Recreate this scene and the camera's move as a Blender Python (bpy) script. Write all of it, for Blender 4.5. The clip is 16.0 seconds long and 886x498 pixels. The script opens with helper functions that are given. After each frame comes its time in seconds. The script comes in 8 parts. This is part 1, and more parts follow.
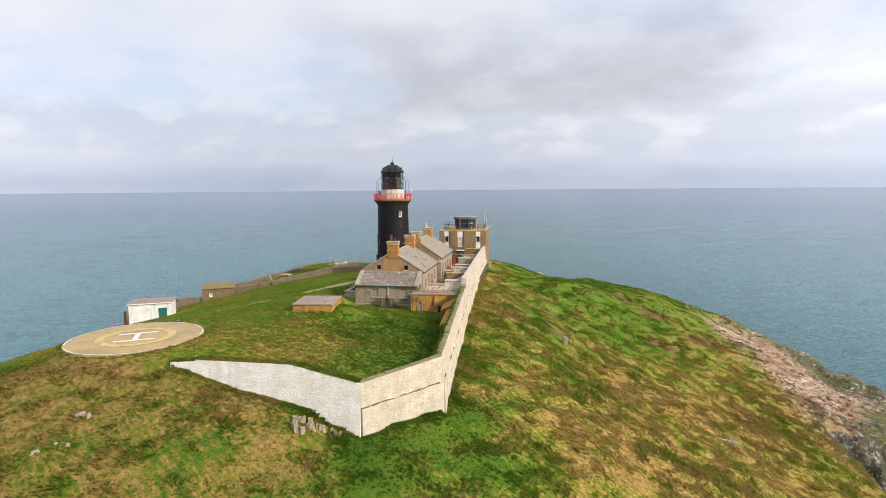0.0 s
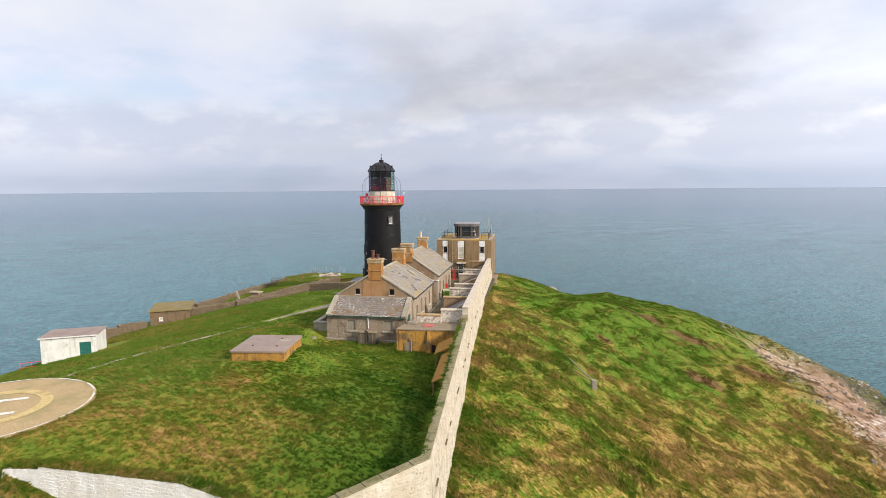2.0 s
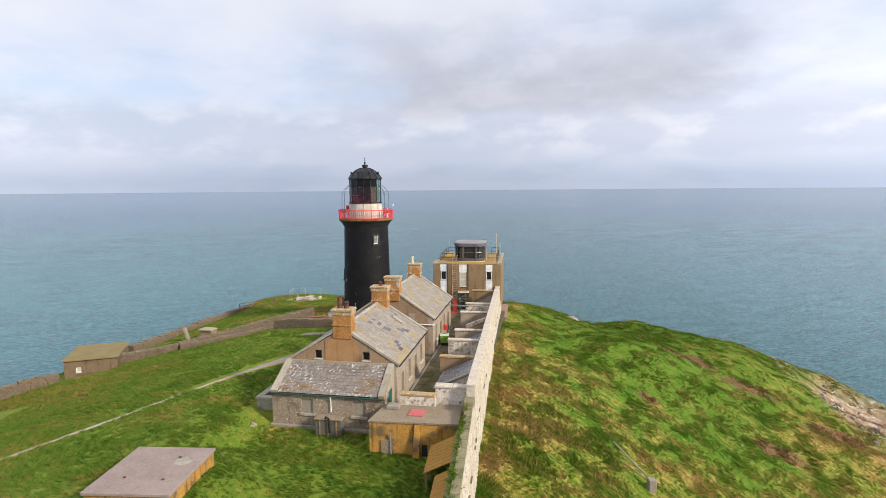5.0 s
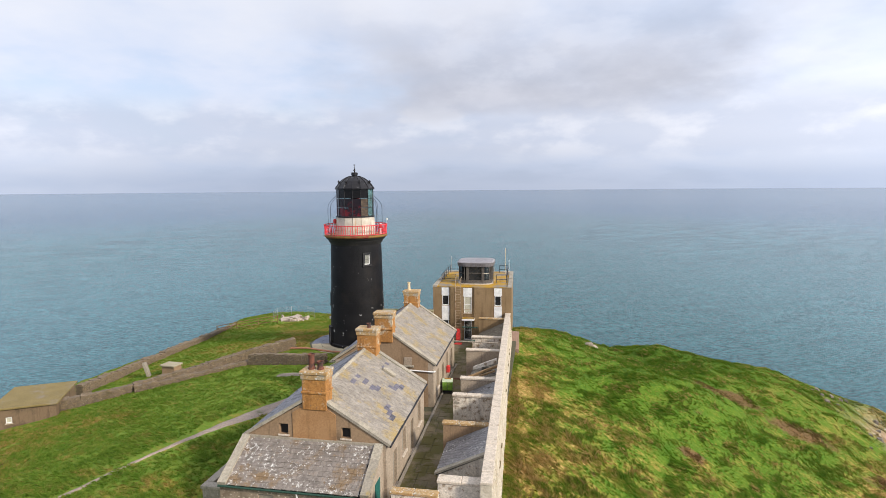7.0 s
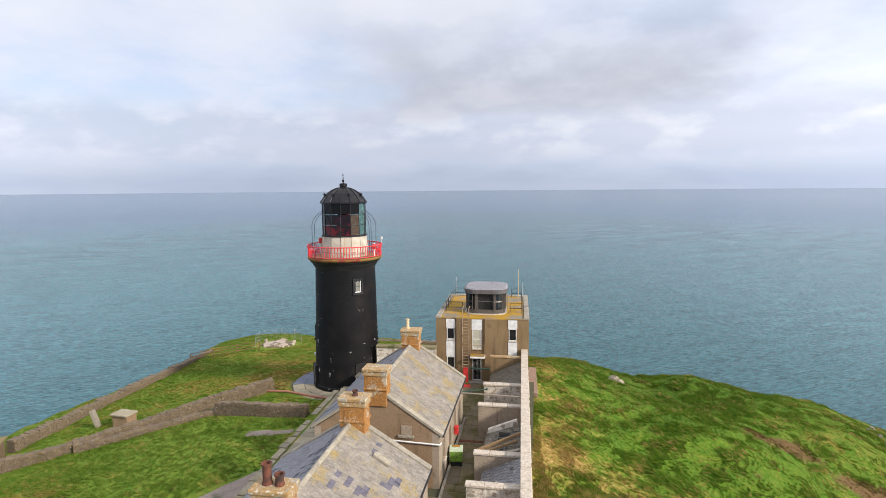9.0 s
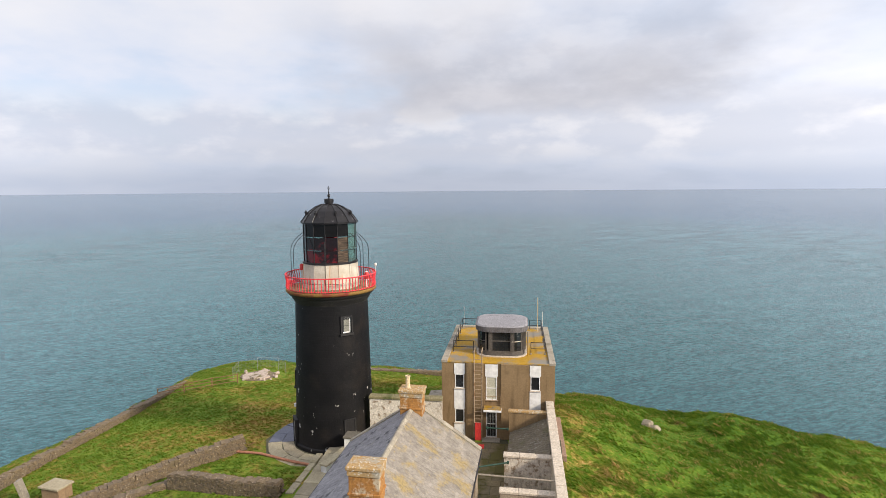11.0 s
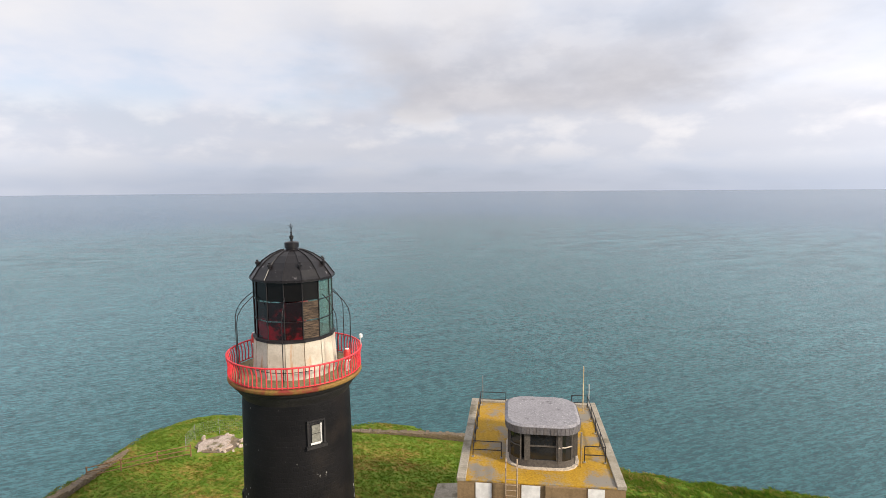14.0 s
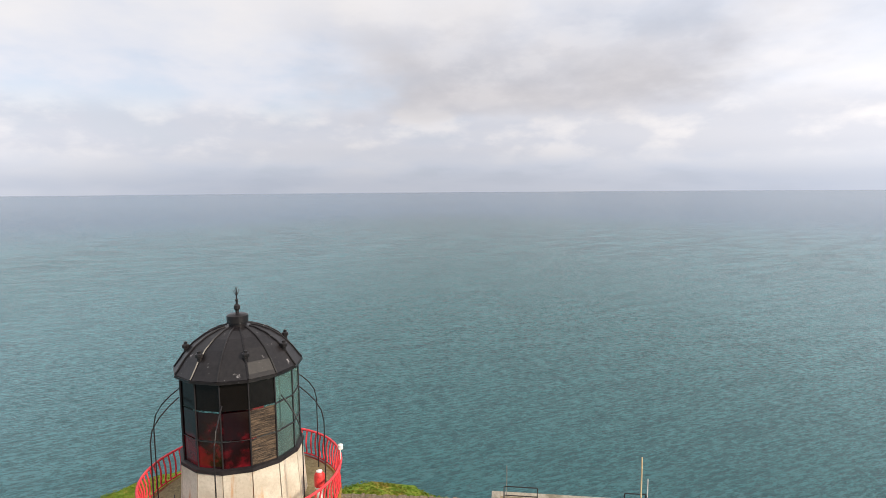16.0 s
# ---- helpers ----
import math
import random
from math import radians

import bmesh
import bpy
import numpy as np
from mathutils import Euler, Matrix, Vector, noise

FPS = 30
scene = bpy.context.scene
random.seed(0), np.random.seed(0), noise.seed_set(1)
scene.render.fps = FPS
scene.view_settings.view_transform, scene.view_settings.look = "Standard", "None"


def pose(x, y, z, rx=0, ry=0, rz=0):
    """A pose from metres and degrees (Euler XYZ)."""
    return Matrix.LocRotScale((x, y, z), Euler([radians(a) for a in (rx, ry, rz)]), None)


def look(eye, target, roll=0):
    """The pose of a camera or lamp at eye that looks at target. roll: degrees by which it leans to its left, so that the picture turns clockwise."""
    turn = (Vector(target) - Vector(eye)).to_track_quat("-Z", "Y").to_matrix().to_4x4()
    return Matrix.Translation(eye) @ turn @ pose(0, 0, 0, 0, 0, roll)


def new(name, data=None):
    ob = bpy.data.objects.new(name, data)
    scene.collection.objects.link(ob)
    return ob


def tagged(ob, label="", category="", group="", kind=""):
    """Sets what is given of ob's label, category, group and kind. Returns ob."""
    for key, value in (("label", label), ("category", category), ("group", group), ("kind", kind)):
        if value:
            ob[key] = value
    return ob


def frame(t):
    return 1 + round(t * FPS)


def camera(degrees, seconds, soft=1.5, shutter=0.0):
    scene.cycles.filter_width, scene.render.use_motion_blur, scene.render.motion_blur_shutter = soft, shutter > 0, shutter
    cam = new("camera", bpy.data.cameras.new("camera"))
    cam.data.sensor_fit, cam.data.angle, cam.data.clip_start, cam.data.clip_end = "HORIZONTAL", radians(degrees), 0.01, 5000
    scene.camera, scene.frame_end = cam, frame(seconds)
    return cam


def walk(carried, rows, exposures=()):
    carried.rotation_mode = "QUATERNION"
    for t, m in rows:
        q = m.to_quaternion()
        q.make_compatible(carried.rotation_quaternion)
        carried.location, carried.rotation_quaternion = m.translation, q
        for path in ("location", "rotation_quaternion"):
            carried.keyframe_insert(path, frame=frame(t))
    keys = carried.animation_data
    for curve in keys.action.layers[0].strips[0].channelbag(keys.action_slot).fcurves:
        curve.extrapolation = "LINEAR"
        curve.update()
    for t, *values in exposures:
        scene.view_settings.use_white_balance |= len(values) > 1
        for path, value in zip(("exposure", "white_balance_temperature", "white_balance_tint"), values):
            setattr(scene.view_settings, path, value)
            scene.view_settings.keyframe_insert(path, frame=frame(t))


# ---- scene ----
cam = camera(77.50, 16.0, soft=0.5)
PATH = [
    (0.0, 0.550, -2.349, 57.063, 0.910, -6.259, -0.450),
    (0.5, 0.625, 1.759, 57.061, 0.954, -6.261, -0.450),
    (1.0, 0.708, 5.501, 57.110, 0.994, -6.263, -0.450),
    (1.5, 0.791, 8.936, 57.206, 1.030, -6.264, -0.449),
    (2.0, 0.867, 12.112, 57.341, 1.061, -6.265, -0.449),
    (2.5, 0.930, 15.075, 57.512, 1.086, -6.265, -0.449),
    (3.0, 0.975, 17.863, 57.712, 1.105, -6.265, -0.448),
    (3.5, 0.998, 20.511, 57.937, 1.118, -6.265, -0.448),
    (4.0, 0.998, 23.047, 58.182, 1.124, -6.264, -0.448),
    (4.5, 0.973, 25.497, 58.445, 1.124, -6.263, -0.447),
    (5.0, 0.922, 27.881, 58.721, 1.117, -6.262, -0.447),
    (5.5, 0.846, 30.216, 59.007, 1.102, -6.260, -0.447),
    (6.0, 0.746, 32.517, 59.300, 1.082, -6.257, -0.446),
    (6.5, 0.624, 34.793, 59.599, 1.054, -6.255, -0.446),
    (7.0, 0.481, 37.053, 59.900, 1.021, -6.252, -0.446),
    (7.5, 0.321, 39.303, 60.203, 0.981, -6.248, -0.445),
    (8.0, 0.145, 41.545, 60.506, 0.936, -6.245, -0.445),
    (8.5, -0.043, 43.783, 60.808, 0.886, -6.241, -0.445),
    (9.0, -0.239, 46.017, 61.109, 0.832, -6.236, -0.444),
    (9.5, -0.442, 48.246, 61.408, 0.774, -6.231, -0.444),
    (10.0, -0.647, 50.471, 61.705, 0.713, -6.226, -0.444),
    (10.5, -0.853, 52.689, 62.002, 0.650, -6.220, -0.443),
    (11.0, -1.056, 54.900, 62.299, 0.587, -6.214, -0.443),
    (11.5, -1.254, 57.104, 62.598, 0.523, -6.208, -0.443),
    (12.0, -1.446, 59.299, 62.899, 0.460, -6.201, -0.442),
    (12.5, -1.631, 61.489, 63.206, 0.400, -6.194, -0.442),
    (13.0, -1.807, 63.674, 63.521, 0.344, -6.186, -0.442),
    (13.5, -1.976, 65.861, 63.846, 0.293, -6.178, -0.441),
    (14.0, -2.139, 68.055, 64.186, 0.248, -6.170, -0.441),
    (14.5, -2.298, 70.265, 64.542, 0.212, -6.161, -0.441),
    (15.0, -2.456, 72.504, 64.920, 0.185, -6.152, -0.441),
    (15.5, -2.618, 74.787, 65.324, 0.170, -6.143, -0.440),
    (16.0, -2.789, 77.133, 65.757, 0.169, -6.133, -0.440),
]
walk(cam, [(t, pose(x, y, z, 0, 0, yaw) @ pose(0, 0, 0, 90 + pitch) @ pose(0, 0, 0, 0, 0, roll)) for t, x, y, z, yaw, pitch, roll in PATH], exposures=[(0, 0, 6450, 10), (4, 0, 6300, 10), (8, 0, 6200, 10), (9.2, 0, 6250, 10), (11.3, 0, 6600, 10), (13.5, 0, 6700, 10), (16, 0, 6850, 10)])

# ---- light ----
world = bpy.data.worlds.new("sky")
scene.world = world
world.use_nodes = True
SUN_ELEVATION, SUN_AZIMUTH = 29.0, 124.0     # degrees; azimuth clockwise from +y
SKY = 1.0


def build_sky():
    nt = world.node_tree
    nt.nodes.clear()
    N, L = nt.nodes.new, nt.links.new

    def math_(op, a, b=None, clamp=False):
        n = N("ShaderNodeMath")
        n.operation, n.use_clamp = op, clamp
        for i, v in enumerate((a, b)):
            if v is None:
                continue
            if isinstance(v, (int, float)):
                n.inputs[i].default_value = v
            else:
                L(v, n.inputs[i])
        return n.outputs[0]

    def mix(f, a, b):
        n = N("ShaderNodeMix")
        n.data_type = "RGBA"
        for s, v in ((n.inputs[0], f), (n.inputs[6], a), (n.inputs[7], b)):
            if isinstance(v, (int, float)):
                s.default_value = v
            elif isinstance(v, tuple):
                s.default_value = (*v, 1)
            else:
                L(v, s)
        return n.outputs[2]

    def ramp(v, lo, hi):
        n = N("ShaderNodeMapRange")
        n.interpolation_type = "SMOOTHSTEP"
        L(v, n.inputs[0])
        n.inputs[1].default_value, n.inputs[2].default_value = lo, hi
        return n.outputs[0]

    def noise_(vec, scale, detail=6.0, rough=0.55):
        n = N("ShaderNodeTexNoise")
        L(vec, n.inputs["Vector"])
        n.inputs["Scale"].default_value, n.inputs["Detail"].default_value, n.inputs["Roughness"].default_value = scale, detail, rough
        return n.outputs[0]

    def ramp_(v):                                # the sides gain most low down, and again above the view to brighten the sea
        return math_("ADD", 0.16, math_("ADD", math_("MULTIPLY", ramp(v, 0.30, 0.0), 0.44), math_("MULTIPLY", ramp(v, 0.42, 0.70), 0.40)))

    co = N("ShaderNodeTexCoord")
    sep = N("ShaderNodeSeparateXYZ")
    L(co.outputs["Generated"], sep.inputs[0])
    up = math_("MAXIMUM", sep.outputs[2], 0.0)
    lift = math_("ADD", up, 0.22)
    plan = N("ShaderNodeCombineXYZ")
    L(math_("DIVIDE", sep.outputs[0], lift), plan.inputs[0])
    L(math_("DIVIDE", sep.outputs[1], lift), plan.inputs[1])
    plan.inputs[2].default_value = 3.7
    lump = N("ShaderNodeCombineXYZ")          # rounded heads of the low cumulus
    L(sep.outputs[0], lump.inputs[0])
    L(sep.outputs[1], lump.inputs[1])
    L(math_("MULTIPLY", sep.outputs[2], 2.2), lump.inputs[2])
    sky = N("ShaderNodeTexSky")
    sky.sky_type, sky.sun_disc = "NISHITA", False
    sky.sun_elevation, sky.sun_rotation = radians(SUN_ELEVATION), radians(SUN_AZIMUTH)
    sky.air_density, sky.dust_density, sky.ozone_density = 1.0, 2.0, 1.0
    gain = N("ShaderNodeVectorMath")
    gain.operation = "SCALE"
    L(sky.outputs[0], gain.inputs[0])
    gain.inputs[3].default_value = 0.16
    broad = noise_(plan.outputs[0], 0.9, 5, 0.5)
    fine = noise_(plan.outputs[0], 2.2, 7, 0.52)
    heads = noise_(lump.outputs[0], 7.5, 7, 0.5)
    soft = math_("ADD", math_("MULTIPLY", broad, 0.6), math_("MULTIPLY", fine, 0.4))
    col = mix(ramp(soft, 0.34, 0.62), (0.70, 0.775, 0.94), (0.90, 0.905, 0.965))
    col = mix(math_("MULTIPLY", ramp(soft, 0.46, 0.36), 0.22), col, gain.outputs[0])
    # a broad grey bank of stratocumulus ahead, darkest along its ragged underside, with brighter billows in it
    puff = noise_(lump.outputs[0], 4.2, 9, 0.56)
    small = noise_(lump.outputs[0], 13.0, 6, 0.55)
    lumpy = math_("SUBTRACT", math_("ADD", math_("MULTIPLY", heads, 0.5), math_("MULTIPLY", puff, 0.5)), 0.5)
    z_ = math_("ADD", sep.outputs[2], math_("MULTIPLY", lumpy, 0.13))
    x_ = math_("ADD", sep.outputs[0], math_("ADD", math_("MULTIPLY", math_("SUBTRACT", broad, 0.5), 0.7), math_("MULTIPLY", lumpy, 0.5)))
    span = math_("MULTIPLY", ramp(x_, -0.34, -0.10), ramp(x_, 0.56, 0.30))
    under = math_("MULTIPLY", ramp(z_, 0.110, 0.140), ramp(z_, 0.36, 0.15))
    bank = math_("MULTIPLY", math_("MULTIPLY", span, under), ramp(sep.outputs[1], 0.0, 0.4))
    grey = mix(ramp(puff, 0.36, 0.66), (0.515, 0.52, 0.58), (0.66, 0.655, 0.71))
    col = mix(math_("MULTIPLY", bank, 0.85), col, grey)
    # billows at the edges of the upper cloud
    billow = math_("MULTIPLY", ramp(puff, 0.52, 0.60), ramp(up, 0.10, 0.20))
    col = mix(math_("MULTIPLY", billow, 0.14), col, (0.93, 0.925, 0.96))
    # pale cumulus heads under the bank, over lavender haze
    row = math_("MULTIPLY", ramp(up, 0.03, 0.070), ramp(up, 0.165, 0.11))
    below = mix(ramp(math_("ADD", math_("MULTIPLY", heads, 0.65), math_("MULTIPLY", small, 0.35)), 0.45, 0.62), (0.595, 0.63, 0.735), (0.83, 0.825, 0.87))
    col = mix(math_("MULTIPLY", row, 0.70), col, below)
    haze = ramp(up, 0.095, 0.005)
    low = mix(ramp(noise_(plan.outputs[0], 0.5, 4), 0.4, 0.6), (0.435, 0.49, 0.61), (0.495, 0.54, 0.65))
    col = mix(math_("MULTIPLY", haze, 0.88), col, low)
    # an overcast sky is brighter towards the zenith and towards the sun's side
    n = N("ShaderNodeVectorMath")
    n.operation = "SCALE"
    L(col, n.inputs[0])
    L(math_("ADD", math_("ADD", math_("ADD", 0.965, math_("MULTIPLY", sep.outputs[0], 0.09)), math_("MULTIPLY", math_("MULTIPLY", sep.outputs[0], sep.outputs[0]), ramp_(up))), math_("MULTIPLY", ramp(up, 0.40, 0.95), 0.05)), n.inputs[3])
    bg = N("ShaderNodeBackground")
    L(n.outputs[0], bg.inputs[0])
    bg.inputs[1].default_value = SKY
    L(bg.outputs[0], N("ShaderNodeOutputWorld").inputs[0])


build_sky()
sun = new("sun", bpy.data.lights.new("sun", "SUN"))
sun.data.energy, sun.data.angle, sun.data.color = 4.7, radians(7), (1.0, 0.89, 0.74)
a_, e_ = radians(SUN_AZIMUTH), radians(SUN_ELEVATION)
sun.matrix_world = look((60, -60, 120), Vector((60, -60, 120)) - Vector((math.sin(a_) * math.cos(e_), math.cos(a_) * math.cos(e_), math.sin(e_))))
scene.view_settings.exposure = 0.0


# ---- materials ----
class Nodes:
    """A short way to write node materials."""

    def __init__(self, name):
        self.mat = bpy.data.materials.new(name)
        self.mat.use_nodes = True
        self.nt = self.mat.node_tree
        self.bsdf = self.nt.nodes["Principled BSDF"]
        self.geo = self.nt.nodes.new("ShaderNodeNewGeometry")
        self.pos = self.geo.outputs["Position"]

    def put(self, v, s):
        if isinstance(v, (int, float)):
            s.default_value = v
        elif isinstance(v, tuple):
            s.default_value = (*v, 1) if len(s.default_value) == 4 else v
        else:
            self.nt.links.new(v, s)

    def noise(self, scale, detail=5.0, rough=0.6, vec=None, stretch=None):
        n = self.nt.nodes.new("ShaderNodeTexNoise")
        v = vec or self.pos
        if stretch:
            m = self.nt.nodes.new("ShaderNodeMapping")
            self.nt.links.new(v, m.inputs[0])
            m.inputs["Scale"].default_value = stretch
            v = m.outputs[0]
        self.nt.links.new(v, n.inputs["Vector"])
        n.inputs["Scale"].default_value, n.inputs["Detail"].default_value, n.inputs["Roughness"].default_value = scale, detail, rough
        return n.outputs[0]

    def voronoi(self, scale, feature="F1", out=0, stretch=None):
        n = self.nt.nodes.new("ShaderNodeTexVoronoi")
        n.feature = feature
        v = self.pos
        if stretch:
            m = self.nt.nodes.new("ShaderNodeMapping")
            self.nt.links.new(v, m.inputs[0])
            m.inputs["Scale"].default_value = stretch
            v = m.outputs[0]
        self.nt.links.new(v, n.inputs["Vector"])
        n.inputs["Scale"].default_value = scale
        return n.outputs[out]

    def ramp(self, v, lo, hi, a=0.0, b=1.0):
        n = self.nt.nodes.new("ShaderNodeMapRange")
        n.interpolation_type = "SMOOTHSTEP"
        self.put(v, n.inputs[0])
        for i, q in enumerate((lo, hi, a, b)):
            n.inputs[i + 1].default_value = q
        return n.outputs[0]

    def mix(self, f, a, b, mode="MIX"):
        n = self.nt.nodes.new("ShaderNodeMix")
        n.data_type, n.blend_type = "RGBA", mode
        self.put(f, n.inputs[0])
        self.put(a, n.inputs[6])
        self.put(b, n.inputs[7])
        return n.outputs[2]

    def math(self, op, a, b=0.0):
        n = self.nt.nodes.new("ShaderNodeMath")
        n.operation = op
        self.put(a, n.inputs[0])
        self.put(b, n.inputs[1])
        return n.outputs[0]

    def axis(self, k):
        n = self.nt.nodes.new("ShaderNodeSeparateXYZ")
        self.nt.links.new(self.pos, n.inputs[0])
        return n.outputs[k]

    def normal_z(self):
        n = self.nt.nodes.new("ShaderNodeSeparateXYZ")
        self.nt.links.new(self.geo.outputs["Normal"], n.inputs[0])
        return n.outputs[2]

    def island(self):
        return self.geo.outputs["Random Per Island"]

    def single(self):
        return self.nt.nodes.new("ShaderNodeObjectInfo").outputs["Random"]

    def done(self, color, rough=0.8, bump=None, strength=0.4, distance=0.05, metal=0.0, spec=0.4):
        self.put(color, self.bsdf.inputs["Base Color"])
        self.put(rough, self.bsdf.inputs["Roughness"])
        self.put(metal, self.bsdf.inputs["Metallic"])
        self.bsdf.inputs["Specular IOR Level"].default_value = spec
        if bump is not None:
            b = self.nt.nodes.new("ShaderNodeBump")
            b.inputs["Strength"].default_value, b.inputs["Distance"].default_value = strength, distance
            self.put(bump, b.inputs["Height"])
            self.nt.links.new(b.outputs[0], self.bsdf.inputs["Normal"])
        return self.mat


def rubble_surface(name, c1, c2, joint, stain=None, show=0.25):
    """Limewashed rubble: wash of uneven thickness, worn to the stone in places."""
    m = Nodes(name)
    col = m.mix(m.ramp(m.noise(1.3, 6), 0.35, 0.65), c1, c2)
    col = m.mix(m.ramp(m.island(), 0.0, 1.0, 0.0, show * 0.9), col, tuple(0.62 * v for v in c1))
    g = m.noise(15.0, 5, 0.75)
    col = m.mix(m.ramp(g, 0.35, 0.75, 0.0, show), col, tuple(0.55 * v for v in c1))
    worn = m.ramp(m.noise(3.4, 5, 0.75, stretch=(1.0, 1.0, 1.7)), 0.60, 0.70)
    col = m.mix(m.math("MULTIPLY", worn, show * 2.0), col, joint)
    if stain:
        col = m.mix(m.ramp(m.noise(0.7, 6, 0.65), 0.56, 0.72, 0, 0.55), col, stain)
    col = m.mix(m.ramp(m.noise(1.0, 4, 0.6, stretch=(3.0, 3.0, 0.25)), 0.56, 0.76, 0, show), col, tuple(0.45 * v for v in c1))
    h = m.math("ADD", m.math("MULTIPLY", g, 0.5), m.noise(4.0, 5, 0.7, stretch=(1.0, 1.0, 1.6)))
    return m.done(col, 0.9, h, 0.7, 0.06, spec=0.2)


def surface(name, c1, c2, scale=1.0, stain=None, stain_scale=0.5, stain_from=0.55, streak=0.0, grain=10.0, rough=0.85, bump=0.35, dist=0.03, mottle=0.55,
            speck=None, speck_from=0.70, vary=None, metal=0.0, spec=0.35):
    """A weathered surface: two colours in patches, fine grain, stains, streaks that run down, and specks."""
    m = Nodes(name)
    col = m.mix(m.ramp(m.noise(scale, 6), 0.35, 0.65), c1, c2)
    g = m.noise(grain, 4, 0.7)
    col = m.mix(mottle, col, m.mix(m.ramp(g, 0.2, 0.8), tuple(0.42 * v for v in c1), tuple(min(1.0, 1.45 * v) for v in c2)))
    if vary:
        col = m.mix(m.ramp(m.single() if vary == "object" else m.island(), 0, 1, 0, 0.75), col, m.mix(0.5, col, (0.12, 0.10, 0.09), "MIX"))
    if stain:
        s = m.ramp(m.math("ADD", m.math("MULTIPLY", m.noise(stain_scale, 5), 0.75), m.math("MULTIPLY", g, 0.25)), stain_from, stain_from + 0.12)
        col = m.mix(s, col, stain)
    if streak:
        s = m.noise(1.0, 4, 0.6, stretch=(3.0, 3.0, 0.25))
        col = m.mix(m.ramp(s, 0.52, 0.72, 0, streak), col, tuple(0.35 * v for v in c1))
    if speck:
        col = m.mix(m.ramp(m.noise(9.0, 3, 0.6), speck_from, speck_from + 0.05), col, speck)
    return m.done(col, rough, m.math("ADD", m.math("MULTIPLY", g, 0.5), m.noise(3.0, 5)), bump, dist, metal, spec)


def plain(name, c, rough=0.5, metal=0.0, spec=0.5):
    m = Nodes(name)
    col = m.mix(m.ramp(m.noise(2.5, 5), 0.3, 0.7), tuple(0.75 * v for v in c), c)
    return m.done(col, rough, m.noise(20.0, 3), 0.15, 0.01, metal, spec)


DEAD = ((35.0, 90.0, 3.2, 1.6), (42.0, 85.5, 3.6, 1.8), (29.0, 93.5, 3.5, 1.5), (31.5, 78.0, 2.5, 1.4), (19.5, 79.5, 1.2, 0.8))


